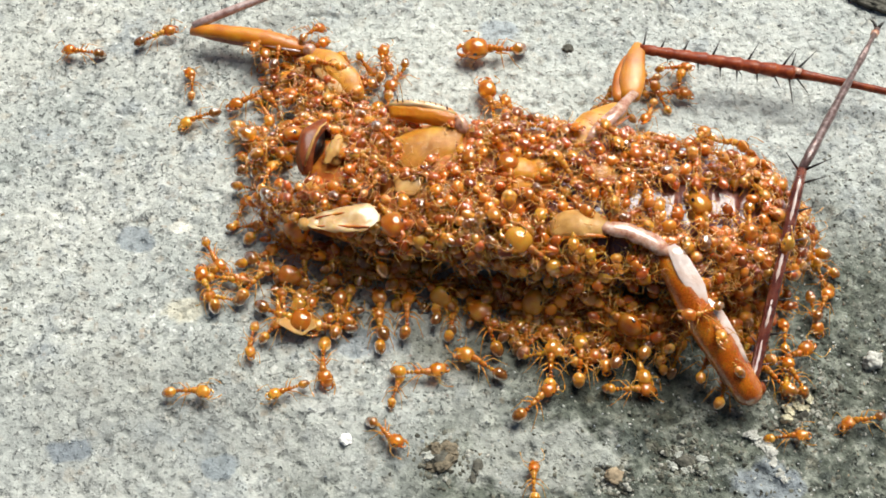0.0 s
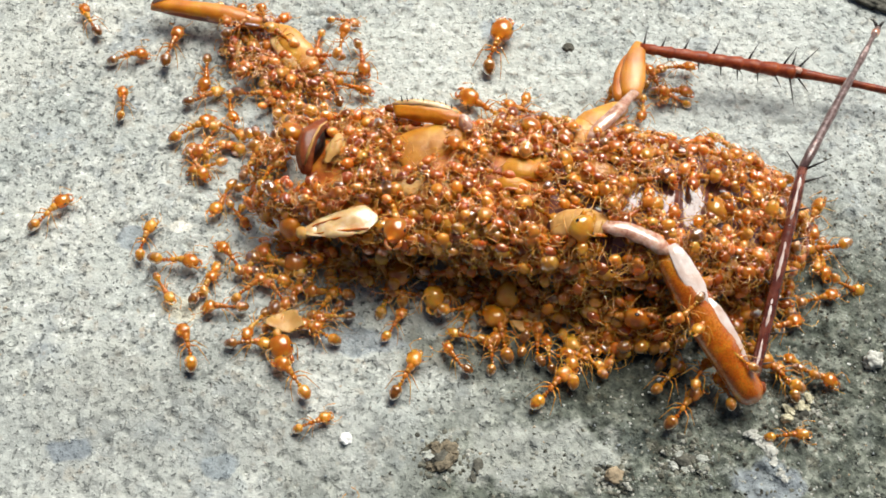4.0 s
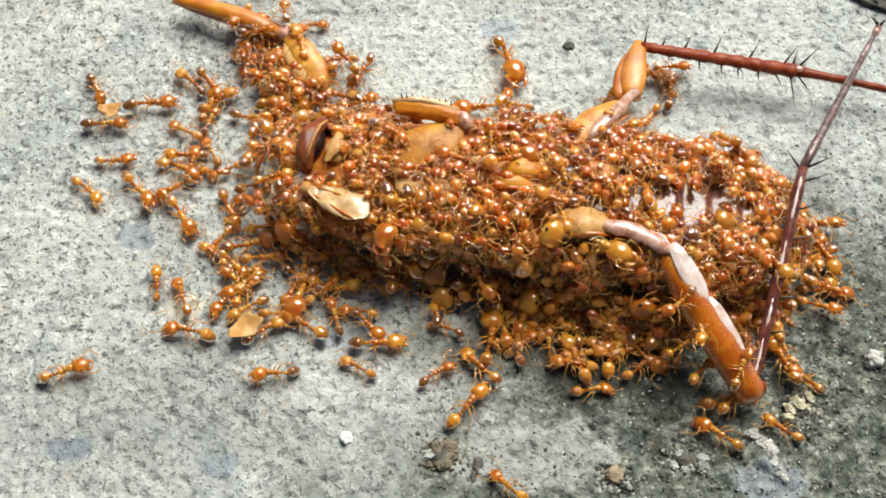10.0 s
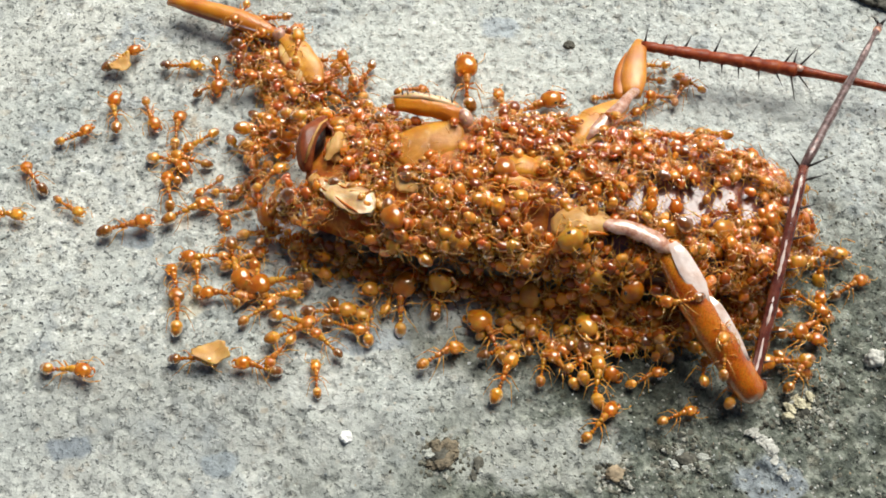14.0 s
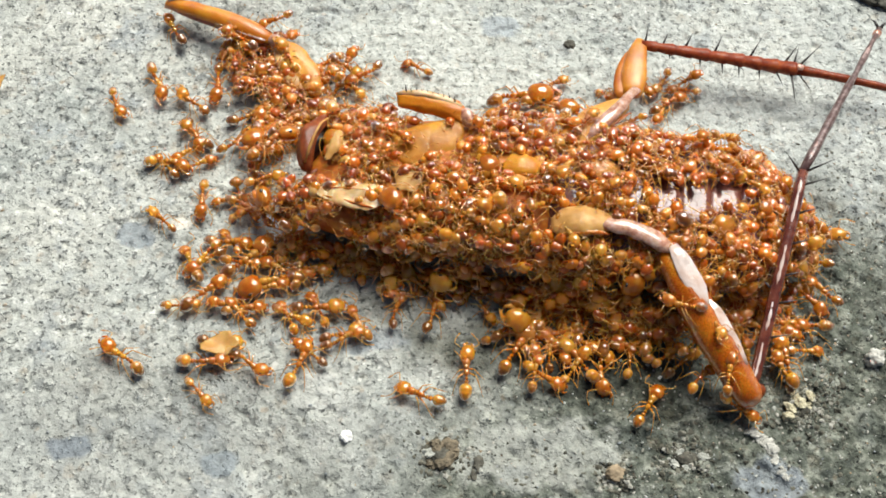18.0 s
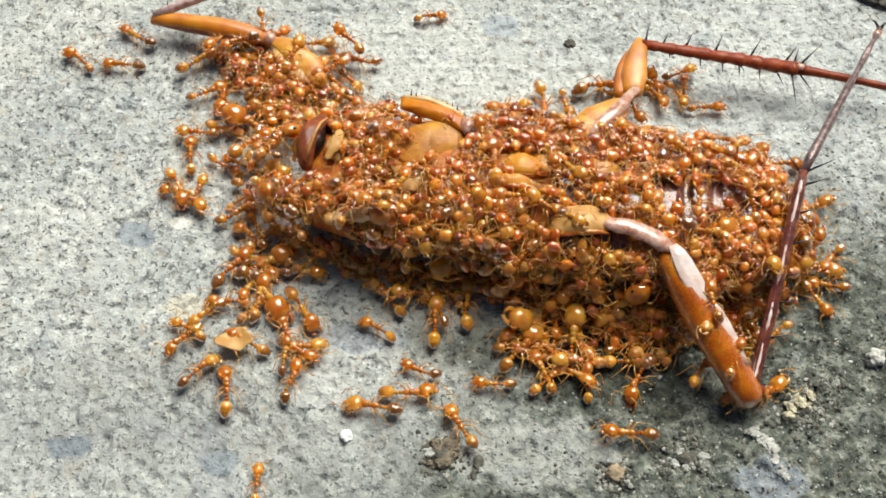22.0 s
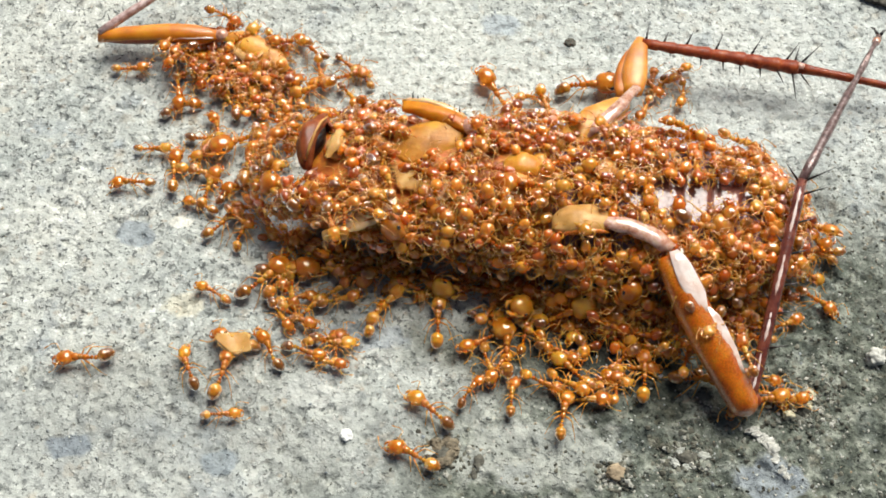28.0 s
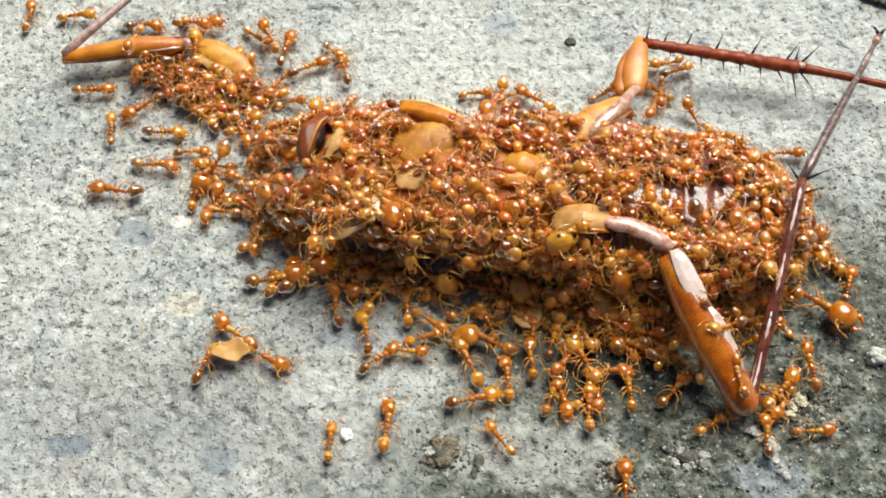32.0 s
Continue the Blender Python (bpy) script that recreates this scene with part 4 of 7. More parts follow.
flake((5.72, -6.36, 0.60), (1.0, 0.8, 0.08), PALE, "pale flake of shell wedged between ants", 2.0, 20)
second_flake = flake((-17.81, 17.70, 0.90), (0.95, 0.65, 0.08), PALE, "pale flake of shell carried by ants", 3.0)


# ---- ants ----
HIPS = [(0.62, 0.17), (0.28, 0.18), (0.02, 0.17)]
KNEES = [((0.48, 0.55, 0.36), (0.88, 0.88, -0.24), (1.18, 1.02, -0.60)),
         ((0.02, 0.62, 0.38), (-0.05, 1.02, -0.24), (-0.10, 1.30, -0.60)),
         ((-0.46, 0.54, 0.40), (-0.98, 0.88, -0.22), (-1.45, 1.08, -0.60))]


def build_ant():
    """One red ant, 3.6 mm long, facing +x; its feet stand on z = 0."""
    ant = new("ant")
    bm = bmesh.new()
    for v in blob(bm, (0.42, 0, 0.0), (0.58, 0.50, 0.38), (0, 8, 0), 18, 12):
        if v.co.x < 0.2:
            v.co.y *= 1.08 + 0.25 * (0.2 - v.co.x)
            v.co.x += 0.16 * max(0.0, 1 - abs(v.co.y) / 0.3) * (0.2 - v.co.x)
        elif v.co.x > 0.6:
            v.co.y *= 1 - 0.35 * (v.co.x - 0.6)
    for s in (-1, 1):
        limb(bm, [(0.80, 0.26 * s, -0.10), (1.02, 0.28 * s, -0.15), (1.16, 0.14 * s, -0.17), (1.18, 0.02 * s, -0.17)], [0.12, 0.10, 0.06, 0.02], 7)
    shell = len(bm.faces)
    for s in (-1, 1):
        blob(bm, (0.50, 0.44 * s, 0.14), (0.10, 0.05, 0.08), (0, 0, 0), 8, 6)
    bm.faces.ensure_lookup_table()
    for f in bm.faces[shell:]:
        f.material_index = 1
    head = part("head", bm, ANT, ant, "", (0.92, 0, 0.78))
    head.data.materials.append(EYE_BEAD)
    bm = bmesh.new()
    blob(bm, (0.62, 0, 0.80), (0.34, 0.26, 0.27), (0, -8, 0), 14, 9)
    blob(bm, (0.34, 0, 0.82), (0.22, 0.20, 0.20), (0, 0, 0), 12, 8)
    blob(bm, (0.02, 0, 0.72), (0.32, 0.19, 0.21), (0, 16, 0), 12, 8)
    limb(bm, [(0.8, 0, 0.78), (1.0, 0, 0.78)], [0.11, 0.09], 8)
    part("thorax", bm, ANT, ant)
    bm = bmesh.new()
    blob(bm, (-0.42, 0, 0.70), (0.11, 0.13, 0.23), (0, -10, 0), 10, 7)
    blob(bm, (-0.67, 0, 0.69), (0.12, 0.17, 0.18), (0, 0, 0), 10, 7)
    limb(bm, [(-0.2, 0, 0.64), (-0.45, 0, 0.6), (-0.85, 0, 0.66)], [0.08, 0.06, 0.08], 8)
    part("waist", bm, ANT, ant)
    bm = bmesh.new()
    around, along = 18, ((0.0, 0.10), (-0.08, 0.26), (-0.20, 0.38), (-0.36, 0.45), (-0.52, 0.455), (-0.54, 0.44), (-0.70, 0.435), (-0.84, 0.395), (-0.86, 0.38), (-0.97, 0.32), (-1.05, 0.25), (-1.07, 0.23), (-1.14, 0.13), (-1.18, 0.03))
    limb(bm, [(x, 0, -0.03 * x * x) for x, r in along], [r for x, r in along], around, 0.94)
    part("gaster", bm, GASTER, ant, "glossy amber abdomen with a smoky brown tip", (-0.78, 0, 0.68))
    for s in (-1, 1):
        for (hx, hy), bend in zip(HIPS, KNEES):
            bm = bmesh.new()
            hip = Vector((hx, hy * s, 0.60))
            pts = [Vector((0, 0, 0))] + [Vector((b[0], b[1] * s - hy * s, b[2])) for b in bend]
            for q in pts[1:]:
                q.x -= hx * 0.15
            limb(bm, [pts[0], pts[0].lerp(pts[1], 0.2), pts[0].lerp(pts[1], 0.6), pts[1], pts[1].lerp(pts[2], 0.5), pts[2], pts[2].lerp(pts[3], 0.5), pts[3]],
                 [0.045, 0.062, 0.052, 0.032, 0.038, 0.027, 0.02, 0.012], 7)
            part("leg", bm, LIMB, ant, "", hip)
        bm = bmesh.new()
        limb(bm, [(0, 0, 0), (0.12, 0.42 * s, 0.22), (0.22, 0.72 * s, 0.26), (0.55, 0.78 * s, 0.02), (0.80, 0.70 * s, -0.18), (0.84, 0.68 * s, -0.21), (1.0, 0.62 * s, -0.32), (1.08, 0.59 * s, -0.38)],
             [0.034, 0.028, 0.03, 0.022, 0.028, 0.044, 0.046, 0.018], 7)
        part("antenna", bm, LIMB, ant, "", (1.5, 0.14 * s, 0.86))
    return ant


ANTS = []
MAKER = random.Random(5)
LABELS = {"walk": "amber-orange fire ant walking over the concrete",
          "heap": "amber-orange fire ant clinging to the dead cockroach"}


def add_ant(size, job):
    """A fresh ant with its own set of head, abdomen and antennae."""
    if not ANTS:
        ant = build_ant()
    else:
        ant = copy_thing(ANTS[0], pose(0, 0, 0))
    tagged(ant, LABELS[job], "ant", "ants on the cockroach" if job == "heap" else "ants on the concrete")
    ant.scale = (size, size, size)
    r = MAKER
    for o in ant.children:
        kind = o.name.split(".")[0]
        if kind == "head":
            o.rotation_euler = [radians(a) for a in (r.uniform(-12, 12), r.uniform(-14, 22), r.uniform(-28, 28))]
            o.scale = [r.uniform(0.94, 1.12) * (1.35 if size > 1.15 else 1.0)] * 3
        elif kind == "gaster":
            o.rotation_euler = [radians(a) for a in (0, r.uniform(-22, 12), r.uniform(-26, 26))]
            o.scale = [r.uniform(0.82, 1.04)] * 3
        elif kind == "antenna":
            o.rotation_euler = [radians(a) for a in (r.uniform(-20, 20), r.uniform(-30, 20), r.uniform(-25, 25))]
        elif kind == "leg":
            o.rotation_euler = [radians(a) for a in (r.uniform(-10, 10), r.uniform(-8, 8), r.uniform(-20, 20))]
    ANTS.append(ant)
    return ant


CRAWL = []
SIZER = random.Random(3)


def worker():
    """The size of a worker: mostly small, now and then one of the big-headed kind."""
    return SIZER.uniform(1.16, 1.32) if SIZER.random() < 0.08 else SIZER.uniform(0.76, 1.06)


CRAWL.append((add_ant(worker(), "walk"), [(0, -28.86, 17.94, 180), (0.5, -26.18, 15.86, 253), (1, -23.5, 13.79, 327), (2, -30.26, 18.13, 360), (3, -25.3, 17.41, 360), (6, -25.77, 17.46, 432), (6.5, -26, 17.54, 379), (7, -26.24, 17.61, 326), (7.33, -25.51, 17.22, 383), (7.67, -24.79, 16.83, 440), (8, -24.06, 16.45, 497), (8.33, -24.2, 15.78, 440), (8.67, -24.34, 15.12, 383), (9, -24.48, 14.45, 327), (10, -27.34, 14.15, 301), (11, -35.17, 20.62, 360), (12, -35.83, 20.41, 360), (13, -32.49, 7.9, 360), (13.5, -31.65, 6.74, 426), (14, -30.81, 5.57, 491), (15.5, -27.34, 6.65, 426), (17, -23.88, 7.72, 360), (18, -19.14, 9.65, 300), (18.5, -19.26, 9.77, 240), (19, -19.38, 9.89, 180), (19.5, -19.04, 9.75, 114), (20, -18.71, 9.61, 49), (20.5, -21.83, 12.74, 114), (21, -24.96, 15.87, 180), (22, -25.45, 16.13, 180), (23, -25.41, 15.83, 180), (24, -25.51, 15.81, 180), (24.33, -25.54, 15.71, 120), (24.67, -25.57, 15.61, 60), (25, -25.6, 15.5, 0), (28, -20.51, 11.86, 25), (29, -22.28, 15.71, 0), (30, -23.28, 16.54, 0), (31, -25.42, 15.67, 0), (32, -24.39, 19.98, 0)]))
CRAWL.append((add_ant(worker(), "walk"), [(0, -23.29, 19.52, 26), (0.5, -24.2, 19.51, 103), (1, -25.11, 19.49, 180), (2, -25.24, 21.55, 180), (3, -25.68, 22.12, 180), (4, -28.72, 20.95, 120), (5, -31.76, 19.78, 60), (6, -34.8, 18.62, 0), (7, -31.27, 19.35, 0), (8, -30.05, 16.73, -59), (8.5, -27.93, 13.95, 16), (9, -25.82, 11.16, 90), (9.5, -26, 10.88, 45), (10, -26.18, 10.61, 0), (10.5, -26.17, 12.09, 49), (11, -26.16, 13.58, 98), (12, -26.27, 14.39, 90), (13, -25.49, 15.21, 39), (14, -25.72, 16.88, 39), (17, -28.49, 18.72, -34), (17.5, -25.13, 19.21, 43), (18, -21.77, 19.7, 119), (19, -21.54, 19.67, 119), (20, -21.52, 19.36, 96), (20.5, -23.23, 19.34, 22), (21, -24.95, 19.33, -52), (21.33, -24.85, 19.17, -106), (21.67, -24.76, 19, -160), (22, -24.66, 18.84, -214), (23, -22.4, 16.97, -263), (24, -19.78, 15.53, -241), (24.5, -21.08, 16.09, -300), (25, -22.38, 16.64, -360), (28, -19.7, 16.87, -360), (28.5, -15.56, 17.3, -313), (29, -11.41, 17.73, -267), (30, -12.06, 17.14, -259), (31, -8.3, 13.75, -335), (32, -10.85, 15.68, -335)]))
CRAWL.append((add_ant(worker(), "walk"), [(0, -4.48, 17.48, -89), (1, -8.74, 21.57, -46), (1.33, -8.66, 21.56, 11), (1.67, -8.58, 21.55, 68), (2, -8.51, 21.55, 125), (2.33, -8.36, 21.64, 182), (2.67, -8.21, 21.73, 239), (3, -8.06, 21.82, 296), (6, -8.87, 19.21, 360), (7, -8.88, 19.36, 360), (8, -9.36, 19.75, 360), (9, -11.01, 20.49, 360), (10, -10.78, 20.47, 360), (11, -11.01, 20.45, 360), (12, -8.13, 22.83, 360), (13, -8.32, 27.46, 360), (14, -2.66, 13.81, 360), (17, -2.63, 10.54, 360), (17.5, -2.34, 13.25, 432), (18, -2.04, 15.97, 504), (19, -1.99, 10.42, 505), (19.5, 0.42, 11.37, 433), (20, 2.83, 12.33, 360), (21, -6.62, 17.9, 360), (22, -1.21, 21.23, 360), (22.33, 0.96, 19.17, 300), (22.67, 3.13, 17.1, 240), (23, 5.31, 15.04, 180), (24, 5.15, 9.41, 180), (24.33, 4.38, 11.03, 120), (24.67, 3.6, 12.65, 60), (25, 2.83, 14.27, 0), (26.5, -1.75, 14.6, 58), (28, -6.33, 14.92, 116), (29, -7.21, 14.62, 37), (30, -7.24, 15.16, 25), (31, -7.11, 17.7, 0), (32, 2.35, 13.21, 0)]))
CRAWL.append((add_ant(worker(), "walk"), [(0, 4.58, 17.94, 180), (1, 4.81, 17.92, 180), (1.5, 4.24, 17.82, 102), (2, 3.67, 17.73, 25), (3, 3.67, 17.7, 25), (4.5, 4.35, 17.96, 102), (6, 5.03, 18.22, 180), (8, 5.03, 18.17, 180), (9, 5.03, 18.44, 180), (9.5, 5.01, 17.86, 232), (10, 4.99, 17.27, 285), (10.5, 3.72, 15.57, 329), (11, 2.46, 13.87, 372), (12, 2.41, 9.98, 372), (13, 2.4, 9.97, 372), (14, 1.78, 13.81, 449), (15.5, 0.88, 14.62, 387), (17, -0.02, 15.42, 324), (18, 5.5, 12.91, 360), (19, 10.85, 13.73, 360), (20, 10.56, 8.78, 360), (21, 8.12, 12.59, 360), (22, 12.17, 13.95, 360), (23, 9.08, 14.48, 360), (24, 10.93, 15.87, 360), (25, 17.31, 11.99, 360), (28, 10.8, 13.84, 360), (29, 7.86, 12.45, 384), (29.5, 7.9, 13.54, 444), (30, 7.94, 14.64, 503), (31, 21.16, 9.23, 528), (31.5, 23.66, 2.05, 606), (32, 26.16, -5.13, 684)]))
CRAWL.append((add_ant(worker(), "walk"), [(0, -19.81, 14.65, 96), (1, -20.4, 16.03, 71), (1.5, -23.03, 16.39, 119), (2, -25.67, 16.75, 168), (2.5, -24.63, 15.67, 120), (3, -23.6, 14.58, 71), (6, -28.98, 10.42, 147), (7, -27.97, 13.94, 82), (7.5, -25.46, 13.43, 41), (8, -22.96, 12.93, 0), (9, -21.69, 8.41, -59), (10, -25.06, 7.19, 0), (11, -27.02, 10.32, 0), (12, -29.04, 13.55, 0), (13, -28.2, 13.81, 26), (14, -28.4, 9.3, 25), (17, -31.23, 15.96, 13), (18, -25.62, 12.6, -67), (19, -24.41, 11.77, -119), (20, -24.54, 16.18, -180), (21, -26.65, 18.45, -192), (22, -28.9, 16.7, -222), (23, -28.74, 20.16, -297), (24, -26.26, 20.43, -320), (25, -27.24, 19.23, -287), (28, -24.96, 15.62, -360), (29, -25.64, 15.71, -360), (30, -26.92, 16.82, -360), (31, -34.63, 20.86, -360), (31.5, -34.17, 20.85, -318), (32, -33.7, 20.84, -276)]))
CRAWL.append((add_ant(worker(), "walk"), [(0, -18.83, 11.51, -155), (1, -17.6, 12.42, -180), (1.33, -18, 12.78, -240), (1.67, -18.4, 13.13, -300), (2, -18.81, 13.49, -360), (3, -19.22, 13.2, -360), (4.5, -18.58, 13.44, -312), (6, -17.94, 13.68, -265), (7, -12.45, 11.22, -266), (8, -12.51, 12.01, -266), (9, -12.51, 11.99, -266), (10, -19.84, 14.71, -223), (10.5, -21.91, 16.12, -272), (11, -23.98, 17.52, -321), (12, -23.95, 17.21, -360), (13, -21.88, 16.91, -360), (14, -20.9, 16.15, -360), (15.5, -20.76, 16.86, -300), (17, -20.62, 17.57, -241), (17.5, -14.25, 16.82, -318), (18, -7.89, 16.07, -395), (19, -7.69, 11.16, -395), (19.5, -6.57, 13.97, -335), (20, -5.45, 16.78, -276), (21, -8.09, 20.53, -334), (22, -10.5, 18.28, -360), (23, -6.95, 14.18, -360), (23.5, -6.75, 14.73, -310), (24, -6.55, 15.28, -260), (25, -19, 10.04, -264), (26.5, -18.62, 9.49, -312), (28, -18.24, 8.93, -360), (29, -20.84, 8.91, -348), (30, -19.35, 7.07, -323), (31, -20.37, 6.54, -290), (32, -21.55, 9.38, -360)]))
CRAWL.append((add_ant(worker(), "walk"), [(0, -17.5, -11.52, 0), (1, -17.48, -4.04, 0), (1.5, -18.68, -2.31, 61), (2, -19.89, -0.57, 122), (3, -20.6, -1.53, 47), (4.5, -22.46, 1.67, 103), (6, -24.32, 4.87, 158), (6.5, -26.34, 6.32, 79), (7, -28.36, 7.77, 0), (8, -23.22, 6.2, -50), (8.5, -26.4, 4.76, -118), (9, -29.57, 3.32, -186), (9.5, -28.1, 3.98, -113), (10, -26.62, 4.64, -41), (10.5, -29.62, 8.56, 25), (11, -32.62, 12.48, 92), (12, -37.7, 12.45, 93), (12.5, -34.86, 6.48, 47), (13, -32.03, 0.51, 0), (14, -32.57, 2.33, 0), (17, -35.7, 2.27, 0), (19, -35.71, 2.23, 0), (21, -35.71, 2.19, 0), (22, -35.71, 2.17, 0), (23, -30.14, 15.93, 0), (23.5, -30.45, 15.72, 41), (24, -30.76, 15.51, 83), (24.5, -31.89, 15.58, 41), (25, -33.03, 15.66, 0), (28, -38.4, 15.59, 0), (29, -28.64, 16.27, 73), (30, -33.99, 15.95, 108), (31, -34.44, 15.93, 74), (32, -29.79, 20.85, 0)]))
CRAWL.append((add_ant(worker(), "walk"), [(0, -10.49, -11.35, -158), (1, -13.08, -8.91, -135), (1.5, -14.57, -8.7, -214), (2, -16.05, -8.49, -293), (2.5, -17.42, -7.63, -356), (3, -18.8, -6.76, -418), (6, -21.02, 2, -410), (7, -22.29, -1.13, -418), (7.5, -21.5, -1.26, -341), (8, -20.7, -1.39, -263), (8.33, -20.94, -0.92, -206), (8.67, -21.17, -0.45, -149), (9, -21.41, 0.02, -92), (9.33, -21.09, -1.16, -149), (9.67, -20.78, -2.33, -206), (10, -20.46, -3.51, -263), (10.5, -24.47, -1.58, -312), (11, -28.48, 0.36, -360), (12, -33.42, 9.5, -360), (12.5, -31.34, 6.67, -438), (13, -29.25, 3.83, -515), (13.5, -28.56, 3.45, -453), (14, -27.88, 3.07, -392), (15, -25.54, 2.16, -332), (16, -23.2, 1.26, -272), (17, -20.86, 0.35, -212), (18, -20.62, 1.78, -221), (19, -19.79, 1.76, -212), (19.33, -19.62, 1.43, -158), (19.67, -19.44, 1.1, -104), (20, -19.27, 0.77, -50), (20.5, -18.46, 1.98, 9), (21, -17.65, 3.2, 69), (22, -18.39, 4.17, 69), (23, -20.79, 6.68, 79), (24, -16.95, 4.48, 0), (25, -23.93, 7.77, -50), (28, -22.25, 8.03, 0), (29, -24.04, 10.22, 0), (30, -21.91, 8.73, 0), (31, -22.76, 8.61, -33), (31.5, -24.13, 9.12, 33), (32, -25.5, 9.63, 98)]))
CRAWL.append((add_ant(worker(), "walk"), [(0, -8.28, -9.32, -87), (0.5, -7.73, -9.33, -44), (1, -7.19, -9.34, 0), (1.5, -9.94, -10.4, 75), (2, -12.69, -11.47, 149), (3, -17.73, -9.37, 96), (6, -17.67, -6.15, 139), (7, -19.91, -0.42, 96), (8, -14.91, -8.16, 144), (8.5, -13.85, -7.95, 72), (9, -12.79, -7.74, 0), (9.33, -14.45, -7.53, 56), (9.67, -16.12, -7.31, 113), (10, -17.78, -7.1, 169), (10.33, -17.67, -6.96, 113), (10.67, -17.55, -6.82, 56), (11, -17.44, -6.67, 0), (12, -17.88, -6.25, 0), (12.5, -17.74, -6.7, 52), (13, -17.59, -7.15, 105), (14, -18.75, -5.61, 96), (17, -17.09, -8.31, 34), (18, -16.58, -9.61, 0), (19, -15.37, -10.05, 0), (19.5, -15.52, -10.9, 48), (20, -15.68, -11.75, 95), (21, -14.82, -11.97, 95), (22, -14.72, -11.78, 95), (23, -14.45, -9.69, 95), (24, -14.3, -11.4, 95), (24.5, -15.34, -9.7, 27), (25, -16.37, -8, -40), (26.5, -15.76, -9.31, 18), (28, -15.15, -10.61, 76), (29, -13.19, -8.49, 0), (30, -12.57, -8.93, -31), (31, -12.34, -9.38, -31), (32, -12.35, -9.39, -31)]))
CRAWL.append((add_ant(worker(), "walk"), [(0, -4.44, -6.93, 91), (1, -4.54, -3.04, 91), (1.5, -7.11, -4.78, 46), (2, -9.69, -6.52, 0), (2.33, -9.75, -6.6, 56), (2.67, -9.81, -6.68, 113), (3, -9.88, -6.76, 169), (6, -5.29, -7.69, 92), (7, -5.44, -3.03, 92), (8, -5.44, -3.05, 92), (9, -5.33, -6.64, 92), (9.5, -9.2, -3.96, 46), (10, -13.07, -1.28, 0), (11, -12.09, -0.73, 0), (12, -11.57, -2.38, 0), (12.5, -12.35, -1.45, 60), (13, -13.14, -0.53, 120), (13.5, -13.82, -1.01, 72), (14, -14.5, -1.49, 23), (17, -14.14, -1.07, 0), (18, -12.71, -3.87, 12), (19, -13.77, -3.2, 12), (20, -14.31, -4.13, 67), (21, -15.14, -3.92, 77), (22, -13.59, -8.17, 149), (22.33, -13.6, -8.1, 209), (22.67, -13.6, -8.03, 269), (23, -13.61, -7.97, 329), (24, -13.54, -8.85, 329), (25, -16.19, -5.8, 360), (26.5, -15.3, -6.92, 439), (28, -14.41, -8.04, 519), (28.5, -13.29, -5.81, 473), (29, -12.16, -3.59, 426), (30, -14.38, -1.29, 463), (31, -11.62, -2.69, 463), (32, -13.45, -0.13, 384)]))
CRAWL.append((add_ant(worker(), "walk"), [(0, -13.38, -7.59, -95), (0.33, -13.53, -7.3, -41), (0.67, -13.69, -7.02, 13), (1, -13.84, -6.73, 66), (2, -17.4, -4.87, 35), (3, -17.01, -4.75, 35), (4.5, -16.51, -1.38, 96), (6, -16.01, 2, 158), (7, -17.12, 0.53, 95), (8, -17.52, 2.45, 148), (8.33, -17.71, 1.61, 88), (8.67, -17.91, 0.76, 28), (9, -18.1, -0.08, -32), (9.33, -17.59, -0.37, 25), (9.67, -17.09, -0.66, 82), (10, -16.58, -0.95, 138), (11, -14.55, -0.73, 180), (11.33, -14.06, -0.89, 120), (11.67, -13.57, -1.06, 60), (12, -13.08, -1.22, 0), (13, -15.26, -2.17, 23), (14, -17.63, -2.89, 96), (17, -18.3, -4.31, 159), (17.5, -18.46, -4.77, 79), (18, -18.61, -5.23, 0), (19, -18.18, -5.61, 0), (20, -17.75, -5.94, 0), (21, -17.61, -7.28, -49), (21.33, -17.69, -7.21, -103), (21.67, -17.76, -7.15, -157), (22, -17.84, -7.08, -211), (22.5, -17.64, -7.09, -274), (23, -17.44, -7.1, -337), (24, -17.45, -7.11, -337), (25, -18.2, -3.77, -360), (26.5, -17.27, -4.02, -286), (28, -16.34, -4.27, -211), (29, -11.62, -2.66, -212), (31, -11.62, -2.69, -212), (31.5, -13.3, 0.36, -280), (32, -14.98, 3.41, -348)]))
CRAWL.append((add_ant(worker(), "walk"), [(0, -11.66, -6.71, 34), (1, -13.89, -3.58, 57), (2, -13.89, -3.6, 51), (3, -13.89, -3.62, 51), (6, -14.3, -3.67, 0), (7, -14.54, -3.23, 67), (8, -14.33, -3.24, 67), (9, -14.08, -3.95, 57), (10, -14.08, -3.96, 51), (11, -14.08, -3.98, 51), (12, -14.27, -4.22, 67), (13, -14.27, -4.24, 67), (14, -14.31, -3.8, 67), (15.5, -14.25, -4.62, 118), (17, -14.19, -5.44, 169), (17.33, -14.19, -5.44, 113), (17.67, -14.19, -5.45, 56), (18, -14.19, -5.45, 0), (19, -14.47, -4.57, 0), (19.5, -13.09, -5.69, 47), (20, -11.71, -6.82, 94), (21, -12.12, -6.61, 130), (22, -10.88, -7.51, 111), (23, -14.7, -4.41, 57), (23.5, -14.44, -5.21, 13), (24, -14.17, -6, -31), (24.5, -14.29, -4.54, 13), (25, -14.42, -3.07, 57), (28, -14.74, 0.64, 68), (29, -16.3, 1.83, 24), (30, -15.7, 2.06, 0), (31, -15.32, 2.54, 24), (32, -18.4, 4, 69)]))
